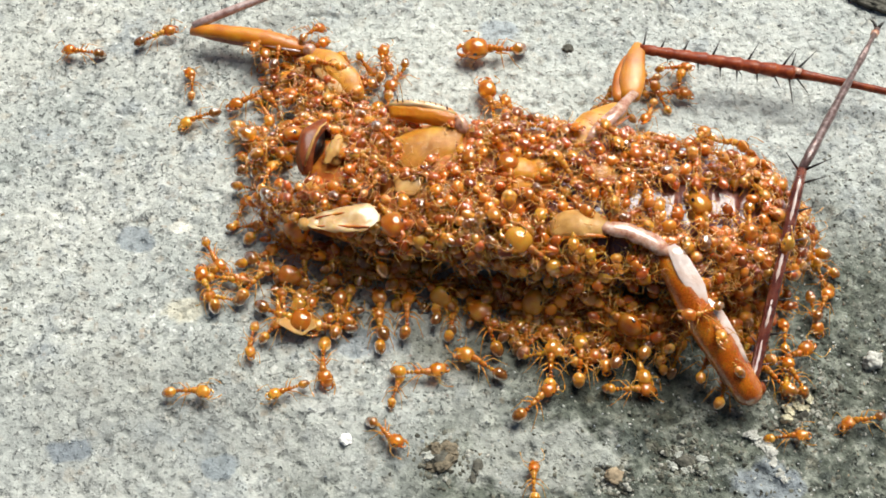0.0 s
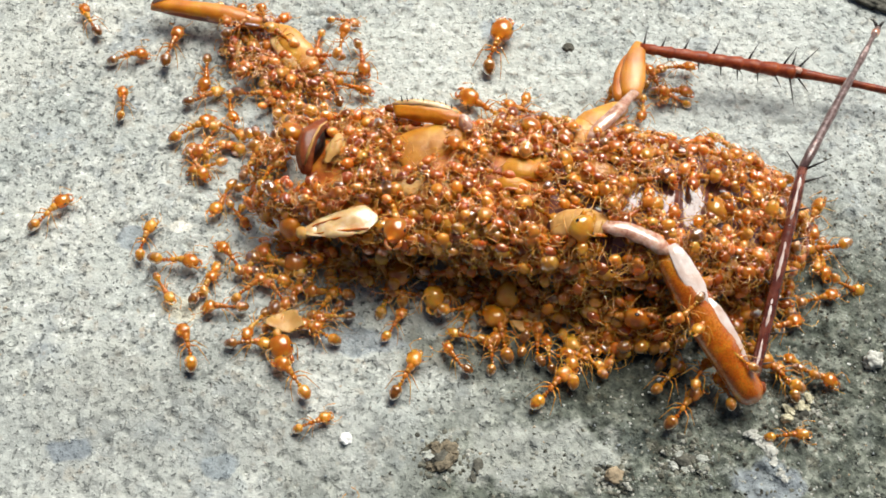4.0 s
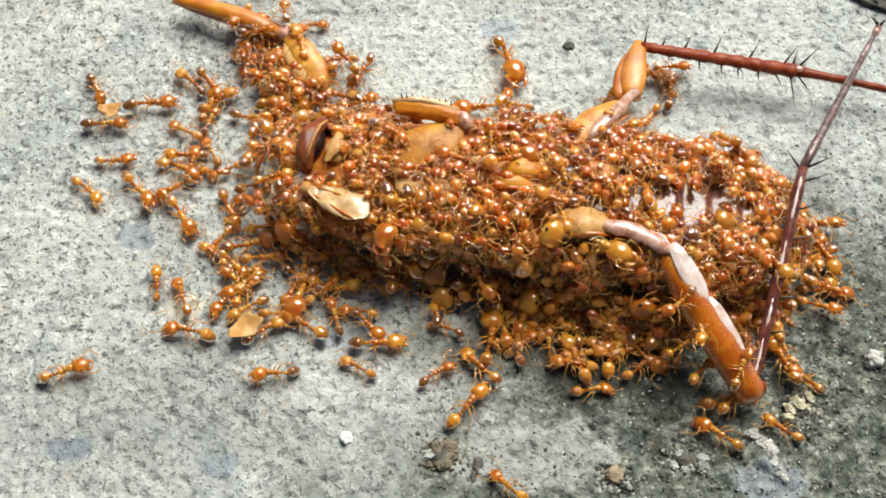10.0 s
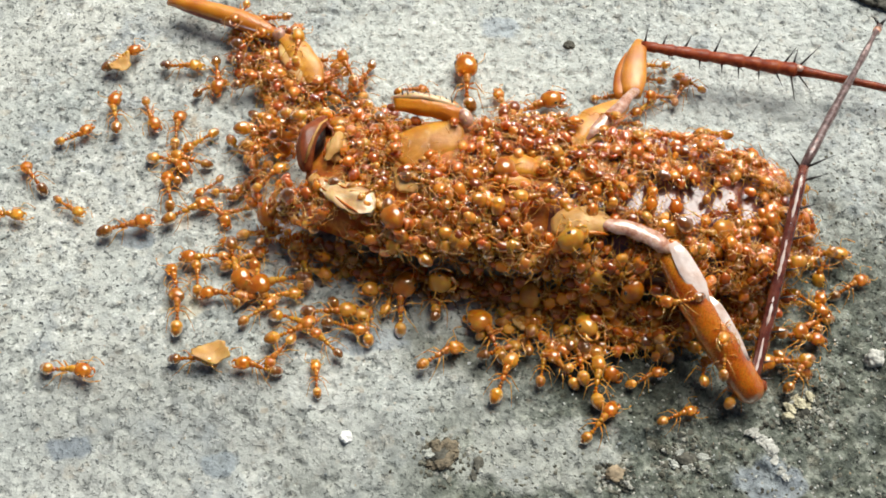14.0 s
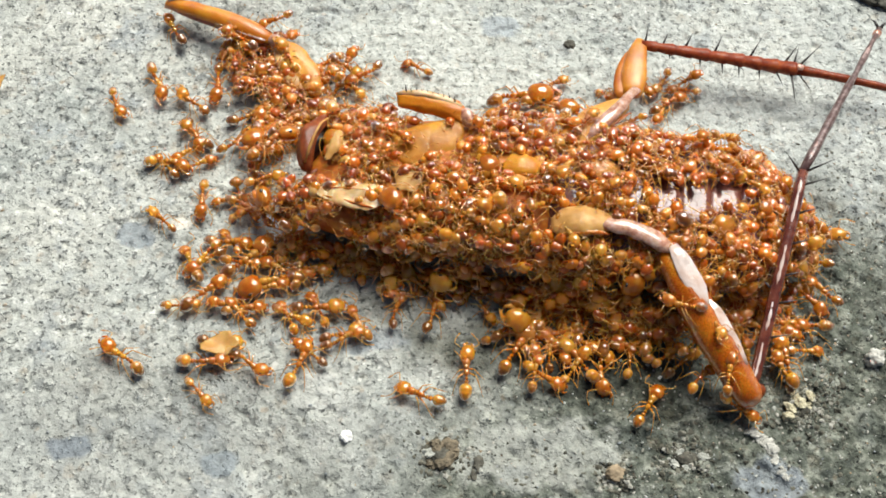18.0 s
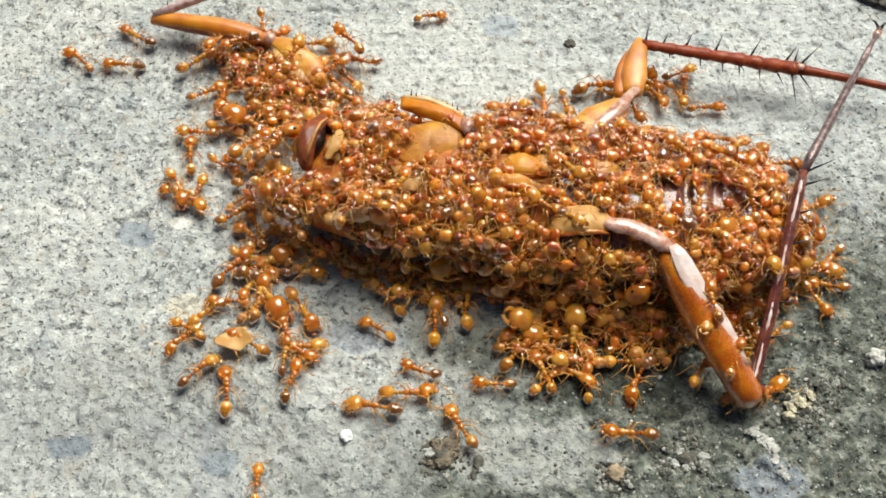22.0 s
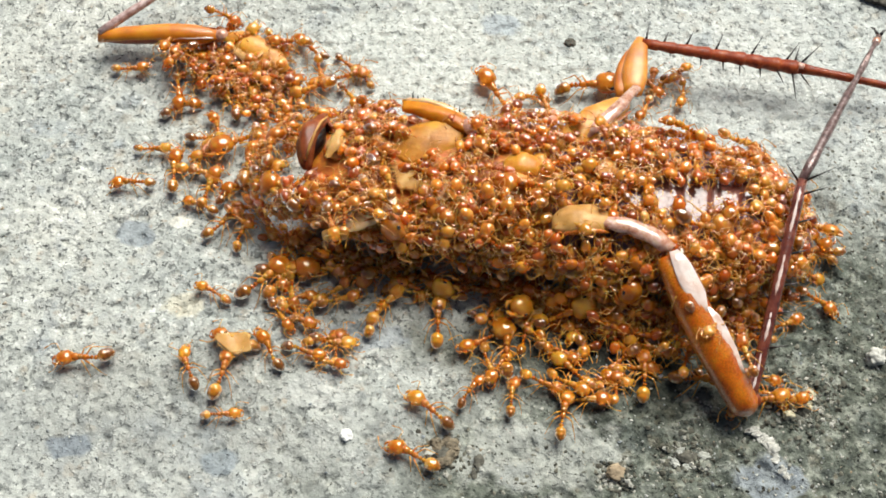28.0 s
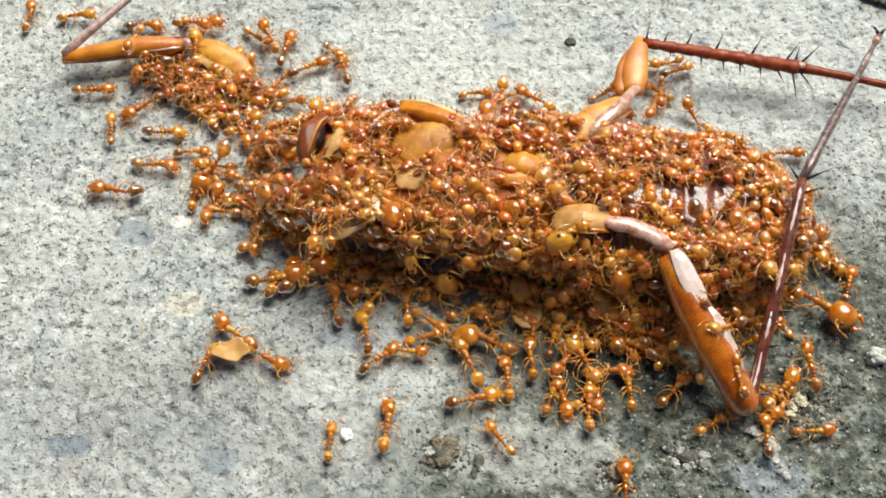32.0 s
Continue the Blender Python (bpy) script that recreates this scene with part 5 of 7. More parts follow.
CRAWL.append((add_ant(worker(), "walk"), [(0, -3.24, -11.43, 72), (0.5, -4.88, -11.44, 126), (1, -6.52, -11.45, 180), (1.5, -7.76, -11.77, 106), (2, -8.99, -12.09, 33), (3, -10.93, -14.75, 75), (4, -8.88, -13.88, 20), (5, -6.82, -13.02, -34), (6, -4.77, -12.15, -88), (7, -4.08, -9, -158), (7.5, -3.01, -8.47, -228), (8, -1.94, -7.94, -297), (9, -3.62, -11.99, -360), (9.5, -4.72, -10.95, -286), (10, -5.81, -9.9, -212), (11, -11.62, -10.35, -158), (12, -8.16, -9.72, -211), (12.5, -8.15, -10.09, -269), (13, -8.13, -10.46, -327), (14, -8.7, -10.81, -267), (17, -10.24, -14.16, -306), (17.5, -13.5, -12.94, -357), (18, -16.75, -11.72, -409), (19, -17.03, -10.9, -418), (20, -18.1, -10.07, -360), (21, -18.69, -11.77, -408), (21.5, -15.45, -15.07, -342), (22, -12.21, -18.37, -275), (23, -11.91, -22.32, -276), (24, -11.91, -22.33, -276), (25, -15.11, -10.99, -265), (26.5, -15.09, -12.25, -312), (28, -15.08, -13.52, -360), (28.5, -11.59, -10.89, -286), (29, -8.1, -8.26, -212), (30, -6.83, -14.94, -249), (31, -7.46, -9.37, -277), (32, -7.56, -15.57, -277)]))
CRAWL.append((add_ant(worker(), "walk"), [(0, -3.94, -14.51, -51), (0.33, -4.2, -14.38, -111), (0.67, -4.45, -14.25, -171), (1, -4.71, -14.12, -231), (2, -4.9, -14.13, -231), (3, -5.34, -17.9, -249), (6, -5.2, -22.07, -249), (9, -5.21, -22.12, -249), (10, -11.43, -10.33, -180), (10.5, -14.47, -11.9, -222), (11, -17.5, -13.46, -264), (11.5, -14.85, -11.91, -211), (12, -12.21, -10.36, -158), (12.5, -12.02, -10.37, -79), (13, -11.82, -10.38, 0), (13.5, -12.23, -10.18, 79), (14, -12.63, -9.97, 159), (17, -11.89, -9.59, 103), (17.5, -12.67, -9.6, 31), (18, -13.46, -9.61, -41), (19, -13.49, -9.2, -59), (20, -13.11, -9.21, 0), (20.5, -13.51, -9.11, 79), (21, -13.91, -9.02, 159), (21.5, -12.18, -10.08, 112), (22, -10.45, -11.15, 65), (23, -11.91, -9.69, 66), (24, -6.94, -12.01, 33), (24.5, -10.06, -10.22, 96), (25, -13.19, -8.43, 159), (28, -11.98, -8.9, 112), (29, -9.73, -7.17, 148), (29.5, -7.2, -5.83, 101), (30, -4.67, -4.5, 54), (31, -7.09, -4.29, 23), (32, -7.64, -5.44, 93)]))
CRAWL.append((add_ant(worker(), "walk"), [(0, -1.71, -10.17, 0), (0.5, -2.61, -9.11, 74), (1, -3.5, -8.04, 148), (1.5, -4.39, -8.05, 90), (2, -5.27, -8.06, 33), (2.5, -8.04, -9.39, 96), (3, -10.81, -10.73, 159), (4.5, -9.66, -10.5, 96), (6, -8.51, -10.27, 33), (6.5, -9.45, -10.8, 91), (7, -10.39, -11.34, 149), (8, -5.91, -7.06, 169), (9, -8.87, -7.3, 148), (10, -9.7, -6.65, 148), (10.5, -9.69, -6.77, 74), (11, -9.69, -6.89, 0), (11.5, -9.91, -6.57, 74), (12, -10.12, -6.24, 148), (13, -10.67, -7.14, 120), (13.5, -10.67, -7.22, 71), (14, -10.66, -7.29, 23), (17, -10.23, -11.2, 0), (18, -9.93, -9.82, 65), (19, -8.3, -7.46, 93), (19.5, -7.68, -8.22, 52), (20, -7.06, -8.99, 11), (20.5, -5.57, -9.95, 60), (21, -4.07, -10.91, 110), (21.5, -3.29, -11.44, 55), (22, -2.51, -11.97, 0), (23, -4.41, -12.94, 0), (24, -4.42, -12.95, 0), (24.5, -3.72, -14.31, 75), (25, -3.03, -15.67, 149), (28, -1.89, -16.49, 149), (29, -3.94, -16.9, 180), (29.33, -3.13, -16.97, 124), (29.67, -2.32, -17.04, 67), (30, -1.51, -17.11, 11), (31, -3.73, -17.9, 11), (32, -3.7, -14.56, 82)]))
CRAWL.append((add_ant(worker(), "walk"), [(0, 6.17, -12.47, 46), (0.5, 9.07, -13.35, 113), (1, 11.98, -14.24, 180), (1.5, 13.68, -13.27, 123), (2, 15.38, -12.29, 67), (3, 16.13, -12.52, 71), (6, 16.99, -13.38, 0), (7, 20.14, -12.57, 57), (8, 20.91, -6.24, 57), (9, 20.91, -6.25, 57), (10, 19.19, -12.49, 11), (11, 19.92, -6.16, 11), (13, 19.91, -6.19, 11), (14, 24.45, -7.79, 0), (17, 24.05, -9.13, 0), (18, 23.6, -6.7, 0), (19, 22.33, -13.13, 30), (20, 23.19, -6.68, 31), (21, 23.19, -6.69, 31), (21.5, 17.82, -10.85, 105), (22, 12.45, -15, 180), (22.5, 14.87, -14.4, 123), (23, 17.29, -13.8, 66), (24, 17.07, -12.17, 75), (25, 14.99, -11.77, 67), (28, 17.18, -10.97, 0), (28.5, 17.02, -11.6, 68), (29, 16.86, -12.23, 135), (30, 15.98, -11.42, 67), (30.5, 21.09, -8.16, 16), (31, 26.2, -4.9, -36), (31.5, 25.52, -7.53, 33), (32, 24.84, -10.16, 101)]))
CRAWL.append((add_ant(worker(), "walk"), [(0, 12.57, -11.43, 0), (1, 12.76, -11.45, 0), (2, 12.6, -11.05, 21), (3, 14.18, -10.64, 31), (6, 15.84, -11.52, 85), (7, 15.24, -11.75, 67), (8, 16.26, -11.14, 44), (9, 17.07, -10.73, 0), (9.5, 17.8, -12.79, 73), (10, 18.54, -14.85, 147), (11, 8.2, -17.43, 87), (12, 1.7, -16.47, 118), (13, 9.79, -15.69, 40), (14, 10.38, -14.1, 50), (17, 12.99, -16.45, 85), (18, 13.76, -12.93, 58), (19, 19.68, -14.56, 74), (19.5, 17.79, -14.57, 122), (20, 15.89, -14.57, 169), (21, 10.35, -12.35, 105), (22, 6.77, -10.49, 116), (23, 5.62, -10.08, 126), (24, 8.66, -11.35, 60), (25, 9.87, -10.53, 96), (26.5, 9.71, -11.49, 48), (28, 9.56, -12.44, 0), (29, 9.6, -15.1, 11), (29.5, 9.44, -16.19, 64), (30, 9.29, -17.28, 116), (31, 9.35, -12.69, 87), (32, 12.47, -11.87, 95)]))
CRAWL.append((add_ant(worker(), "walk"), [(0, 2.77, -9.53, 147), (1, 1.98, -9.98, 148), (2, 1.41, -8.71, 127), (3, -3.06, -10.85, 91), (6, -0.95, -8.77, 33), (7, -0.76, -7.92, 81), (8, 1.61, -7.28, 80), (9, -1.93, -8.69, 153), (9.5, -3.31, -8.39, 77), (10, -4.7, -8.1, 0), (10.5, -6.28, -5.7, -44), (11, -7.87, -3.29, -87), (11.5, -6.63, -4.21, -164), (12, -5.39, -5.12, -241), (13, -6.18, -5.36, -268), (13.5, -7.17, -5.53, -314), (14, -8.17, -5.7, -360), (15.5, -7.76, -6.01, -296), (17, -7.35, -6.32, -231), (17.5, -8.17, -5.88, -296), (18, -9, -5.45, -360), (18.5, -8.05, -4.21, -314), (19, -7.1, -2.96, -268), (20, -7, -5.7, -337), (21, -6.71, -7.92, -360), (21.33, -6.01, -9.62, -303), (21.67, -5.3, -11.31, -247), (22, -4.6, -13.01, -191), (22.5, -6.34, -12.61, -243), (23, -8.08, -12.2, -296), (23.5, -5.89, -11.47, -249), (24, -3.7, -10.75, -201), (24.5, -3.4, -11.38, -264), (25, -3.1, -12.01, -328), (26.5, -1.94, -12.65, -275), (28, -0.79, -13.29, -222), (28.5, -0.98, -13.29, -270), (29, -1.17, -13.3, -318), (30, 0.16, -12.28, -279), (31, -0.61, -12.5, -333), (32, 1.88, -12.51, -349)]))
CRAWL.append((add_ant(worker(), "walk"), [(0, 0.64, -6.27, 81), (1, -0.16, -6.29, 90), (1.5, -0.36, -5.63, 45), (2, -0.56, -4.96, 0), (2.5, -2.15, -5.53, 41), (3, -3.74, -6.1, 82), (4.5, -3.14, -6.67, 41), (6, -2.54, -7.25, 0), (7, -2.6, -3.38, 0), (8, -2.79, -4.16, 0), (8.5, -2.68, -4.73, 45), (9, -2.57, -5.3, 91), (9.5, -4.27, -5.42, 133), (10, -5.97, -5.54, 174), (10.5, -7.15, -3.72, 134), (11, -8.34, -1.9, 93), (12, -8.25, -3.77, 93), (13, -10.17, -2.17, 93), (14, -10.15, -2.58, 93), (17, -10.3, -6.99, 129), (18, -10.95, -6.12, 120), (19, -10.47, -7.46, 139), (20, -8.9, -7.47, 65), (21, -9.41, -5.5, 129), (22, -4.57, -7.06, 148), (22.5, -5.39, -6.4, 96), (23, -6.21, -5.75, 44), (23.5, -5.55, -7.72, 91), (24, -4.9, -9.69, 138), (25, -8.2, -7.64, 65), (28, -7.49, -8.68, 93), (29, -5.06, -11.03, 164), (29.5, -3.8, -11.45, 90), (30, -2.53, -11.87, 16), (31, -2.61, -7.19, 33), (32, -1.42, -7.85, 17)]))
CRAWL.append((add_ant(worker(), "walk"), [(0, 23.09, -14.79, 0), (1, 23.1, -14.72, 0), (7, 23.09, -14.73, 0), (8, 22.68, -13.61, -34), (9, 19.92, -12.81, -45), (9.33, 20.86, -13.36, -101), (9.67, 21.81, -13.9, -158), (10, 22.75, -14.45, -214), (10.5, 22.72, -14.65, -141), (11, 22.69, -14.86, -68), (11.5, 24.28, -13.75, -6), (12, 25.87, -12.64, 55), (12.5, 22.11, -12.85, 118), (13, 18.35, -13.06, 180), (13.5, 16.99, -13.27, 100), (14, 15.63, -13.49, 21), (17, 16.35, -5.82, 21), (20, 16.33, -5.86, 21), (21, 16.32, -5.87, 21), (21.5, 12.04, -5.79, 84), (22, 7.76, -5.71, 146), (23, 7.79, -4.88, 146), (24, -0.23, -6.2, 90), (25, 3.66, -10.54, 137), (26.5, 3.66, -10.35, 94), (28, 3.66, -10.15, 52), (29, 2.28, -12.06, 71), (30, 4.1, -16.31, 128), (31, 4.47, -16.32, 118), (32, 3.74, -15.34, 128)]))
CRAWL.append((add_ant(worker(), "walk"), [(0, 28.55, -13.82, 180), (1, 32.53, -13.83, 180), (3, 32.53, -13.86, 180), (6, 32.52, -13.91, 180), (10, 32.5, -13.96, 180), (17, 32.47, -14.03, 180), (20, 32.45, -14.07, 180), (23, 32.44, -14.1, 180), (23.5, 26.05, -13.55, 105), (24, 19.66, -12.99, 30), (25, 19.68, -12.8, 83), (26.5, 21.43, -12.61, 42), (28, 23.17, -12.41, 0), (29, 22.32, -13.05, 30), (30, 22.83, -13.46, 82), (31, 22.97, -13.88, 39), (32, 21.48, -15.11, 83)]))
CRAWL.append((add_ant(worker(), "walk"), [(0, 5.96, -18.05, 88), (1, 5.95, -18.33, 88), (2, 5.81, -22.02, 88), (6, 5.81, -22.07, 88), (9, 5.8, -22.11, 88), (10, 4.28, -18.38, 138), (11, -7.2, -9.49, 148), (11.5, -5.96, -8.64, 85), (12, -4.71, -7.78, 22), (13, -3.39, -4.91, 91), (14, -5.34, -6.72, 92), (17, -5.86, -3.39, 92), (18, -5.96, -6.56, 119), (19, -5.37, -6.57, 119), (20, -5.16, -7.03, 73), (21, -3.81, -5.71, 91), (22, -3.83, -4.83, 128), (23, -4.01, -5.97, 82), (24, -3.99, -7.09, 44), (25, -9.14, -3.29, 93), (28, -4.81, -6.26, 64), (29, -2.04, -5.38, 100), (29.5, -1.83, -6.27, 55), (30, -1.62, -7.17, 11), (30.5, -2.03, -6.29, 56), (31, -2.45, -5.41, 100), (32, -2.65, -5.42, 91)]))
CRAWL.append((add_ant(worker(), "walk"), [(0, 26.85, -5.15, 64), (1, 27.72, -2.2, 56), (2, 28.79, -6.74, 56), (3, 25.09, -10.22, 30), (4, 25.47, -10.3, -24), (5, 25.84, -10.39, -79), (6, 26.22, -10.47, -133), (7, 26.02, -10.49, -133), (7.5, 26.79, -9.32, -201), (8, 27.56, -8.15, -270), (9, 23.64, -6.58, -269), (9.5, 25.13, -5.26, -314), (10, 26.62, -3.95, -360), (11, 25.88, -4.87, -408), (12, 25.51, -9.92, -330), (13, 28.66, -3.76, -296), (14, 28.85, -3.77, -329), (17, 25.68, -4.72, -408), (18, 25.9, -4.51, -408), (19, 25.9, -4.52, -408), (19.5, 28.24, -4.3, -348), (20, 30.59, -4.07, -288), (21, 28.33, 3.51, -360), (22, 25.42, 6.82, -360), (23, 30.16, -2.96, -360), (23.5, 29.01, 0.13, -295), (24, 27.85, 3.22, -229), (24.33, 27.31, 0.54, -289), (24.67, 26.77, -2.14, -348), (25, 26.23, -4.82, -408), (28, 26.22, -4.86, -396), (30, 26.21, -4.88, -396), (30.33, 27.08, -4.43, -452), (30.67, 27.96, -3.98, -508), (31, 28.83, -3.53, -564), (31.5, 28.81, -3.65, -606), (32, 28.79, -3.77, -648)]))
CRAWL.append((add_ant(worker(), "walk"), [(0, -16.78, -0.77, -59), (0.33, -17.69, 0.68, -113), (0.67, -18.6, 2.12, -168), (1, -19.51, 3.57, -222), (2, -18.02, 5.45, -180), (2.33, -17.84, 5.78, -240), (2.67, -17.66, 6.12, -300), (3, -17.47, 6.45, -360), (4, -18.83, 7.07, -420), (5, -20.18, 7.69, -480), (6, -21.54, 8.31, -540), (6.5, -22.19, 9.62, -582), (7, -22.85, 10.94, -623), (8, -18.92, 8.01, -651), (9, -19.46, 6.95, -651), (10, -19.01, 6.68, -641), (11, -19.92, 7.17, -641), (12, -19.78, 5.87, -616), (12.5, -20.02, 6.04, -668), (13, -20.25, 6.21, -720), (14, -22.83, 11.6, -787), (15.5, -22.99, 13.78, -728), (17, -23.15, 15.97, -670), (18, -12.49, 11, -672), (19, -19.47, 12.86, -650), (20, -12.5, 10.96, -652), (21, -18.33, 17.02, -720), (22, -18.65, 13.35, -695), (23, -17.54, 10.88, -683), (24, -18.29, 9.53, -671), (25, -29.23, 7.24, -670), (26.5, -26.19, 6.1, -605), (28, -23.15, 4.96, -540), (28.5, -24.89, 8.26, -594), (29, -26.63, 11.56, -648), (30, -25.09, 13.18, -648), (31, -29.3, 14.65, -720), (32, -27.56, 13.41, -720)]))
CRAWL.append((add_ant(worker(), "walk"), [(0, -16.7, -3.79, 121), (1, -23.18, 2.68, 148), (2, -28.11, 1.59, 99), (2.5, -28.26, 2.12, 56), (3, -28.41, 2.64, 12), (4.5, -29.84, 2.44, 85), (6, -31.27, 2.24, 158), (6.5, -30.49, 2.6, 98), (7, -29.72, 2.96, 37), (7.5, -25.6, -0.71, -6), (8, -21.48, -4.39, -49), (8.5, -21.98, -6.67, 10), (9, -22.48, -8.95, 69), (10, -26.18, -10.34, 23), (11, -26.18, -10.35, 23), (12, -26.02, -10.16, 23), (13, -26.03, -10.18, 23), (14, -26.03, -10.19, 0), (17, -21.61, -8.31, 0), (17.5, -21.85, -8.79, 75), (18, -22.08, -9.28, 150), (18.5, -22.23, -8.16, 104), (19, -22.38, -7.03, 58), (20, -19.29, -2.76, 47), (21, -17.61, -1.38, 35), (22, -13.06, -4.84, 85), (23, -15.78, -1.41, 47), (24, -15.91, -4.43, 67), (25, -16.64, 1.17, 0), (28, -17.58, 4.32, 78), (29, -18.71, 7.09, 0), (29.5, -17.45, 7.34, 43), (30, -16.18, 7.59, 87), (31, -23.2, 13.99, 97), (31.5, -21.52, 17.14, 49), (32, -19.84, 20.28, 0)]))
CRAWL.append((add_ant(worker(), "walk"), [(0, -13.53, -3.11, 51), (1, -16.39, 8.77, 0), (2, -16.6, 8.65, 0), (3, -19.18, 10.64, 0), (4.5, -19.43, 9.87, 48), (6, -19.68, 9.1, 96), (7, -18.11, 8.55, 112), (7.5, -17.22, 8.28, 56), (8, -16.34, 8.01, 0), (8.5, -16.99, 5.84, 64), (9, -17.64, 3.67, 129), (9.33, -18.23, 3.25, 186), (9.67, -18.82, 2.83, 244), (10, -19.4, 2.41, 301), (11, -17.88, -0.26, 328), (12, -17.21, -2.94, 360), (13, -17.29, -0.05, 360), (14, -19.02, 2.59, 384), (15.5, -16.92, 2.44, 446), (17, -14.83, 2.29, 507), (18, -11.59, -2.48, 508), (21, -11.6, -2.53, 508), (21.5, -10.8, -4.02, 584), (22, -10.01, -5.51, 660), (23, -11.53, -3.72, 669), (24, -5.41, -5.99, 720), (24.5, -9.25, -5.22, 767), (25, -13.1, -4.44, 814), (28, -11.57, -3.34, 766), (29, -11.62, -2.66, 766), (30, -11.39, -3.14, 771), (31, -11.59, -3.16, 771), (32, -11.59, -3.17, 771)]))
CRAWL.append((add_ant(worker(), "walk"), [(0, 7.44, -9.75, 87), (1, 6.85, -9.76, 79), (1.33, 6.91, -9.98, 22), (1.67, 6.96, -10.2, -35), (2, 7.02, -10.41, -92), (2.5, 6.91, -10.74, -16), (3, 6.8, -11.06, 60), (6, 8.71, -11.53, 21), (7, 7.98, -10.49, 78), (8, 7.97, -10.72, 78), (9, 8.37, -10.52, 78), (10, 1.56, -12.83, 52), (10.5, -1.46, -11.05, 100), (11, -4.47, -9.28, 148), (11.5, -2.42, -11.31, 79), (12, -0.36, -13.35, 11), (13, 4.65, -11.21, 61), (14, 4.08, -10.8, 70), (15.5, 3.69, -10.93, 120), (17, 3.29, -11.06, 169), (18, 1.55, -10.44, 90), (18.5, 1.55, -9.96, 45), (19, 1.56, -9.48, 0), (19.5, 0.68, -8.69, 41), (20, -0.21, -7.9, 81), (21, -0.6, -8.78, 48), (22, -0.62, -6.61, 90), (22.5, -0.32, -7.06, 45), (23, -0.02, -7.51, 0), (24, -1.78, -9.47, 0), (25, -2.39, -8.06, 0), (26.5, -1.41, -7.38, 45), (28, -0.43, -6.7, 90), (29, 1.34, -8.02, 81), (30, 2.69, -9.97, 148), (31, 1.72, -9.34, 148), (32, 1.71, -9.79, 117)]))
CRAWL.append((add_ant(worker(), "walk"), [(0, 9.78, -9.75, 78), (1, 10.06, -4.81, 78), (3, 10.06, -4.84, 78), (6, 10.05, -4.89, 78), (9, 10.05, -4.94, 78), (10, 10.04, -4.95, 78), (11, 2.17, -9.49, 0), (12, 3.58, -7.34, 62), (13, 3.64, -4.23, 62), (14, 3.63, -4.24, 62), (17, 3.62, -4.29, 62), (18, 8.44, 14.3, 24), (19, 17.8, 14.57, 0), (20, 18.54, 15.39, 0), (21, 18.48, 14.81, 34), (22, 18.52, 15.36, 24), (23, 18.51, 15.34, 24), (24, 18.53, 15.6, 24), (25, 18.27, 15.3, 24), (28, 18.26, 15.25, 34), (29, 18.5, 15.52, 24), (31, 18.49, 15.48, 24), (32, 18.26, 15.47, 24)]))
CRAWL.append((add_ant(worker(), "walk"), [(0, 13.51, -9.32, -85), (1, 13.84, -5.27, -86), (3, 13.83, -5.3, -86), (6, 13.83, -5.35, -86), (6.5, 13.85, -7.5, -9), (7, 13.87, -9.64, 67), (8, 14.22, -5.43, 68), (9, 12.01, -8.38, 41), (10, 11.78, -8.83, 59), (11, 10.23, -11.6, 41), (12, 10.64, -11.19, 59), (13, 10.64, -11.21, 68), (14, 10.64, -11.22, 77), (17, 11.01, -5.17, 78), (18, 11, -5.19, 78), (19, 4.54, -7.44, 61), (19.5, 5.18, -8.74, 104), (20, 5.83, -10.04, 147), (21, 2.17, -6.15, 98), (22, 1.58, -5.27, 81), (23, -2.04, -4.39, 73), (24, -1.63, -5.76, 91), (25, -4.2, -6.44, 22), (28, -4.24, -5.37, 44), (29, -4.26, -4.48, 44), (30, -2.25, -5.17, 109), (31, -4.67, -4.51, 64), (32, -4.67, -4.53, 49)]))
CRAWL.append((add_ant(worker(), "walk"), [(0, 17.81, 13.81, 0), (1, 18.01, 13.51, 0), (2, 18, 13.49, 0), (3, 17.8, 13.75, 0), (6, 17.82, 13.97, 0), (7, 18.01, 13.67, 0), (8, 17.83, 14.2, 0), (9, 18, 13.63, 0), (9.5, 17.88, 13.62, 42), (10, 17.77, 13.62, 85), (11, 18.35, 12.77, 85), (12, 17.88, 7.97, 85), (14, 17.87, 7.93, 85), (15.5, 18.5, 8.95, 126), (17, 19.14, 9.97, 168), (17.5, 18.26, 11.17, 101), (18, 17.39, 12.38, 34), (19, 18.46, 9.84, 12), (20, 18.25, 7.78, 12), (20.5, 21.64, 9.92, 56), (21, 25.04, 12.07, 99), (22, 24.36, 6.96, 100), (22.5, 22.61, 9.63, 31), (23, 20.87, 12.3, -38), (24, 20.34, 7.45, -37), (25, 13.03, -9.67, 31), (28, 13.33, -5.61, 32), (29, 13.48, -8.86, 95), (30, 11.79, -10.59, 147), (30.5, 13.15, -11.63, 93), (31, 14.52, -12.68, 40), (32, 15.55, -11.86, 49)]))
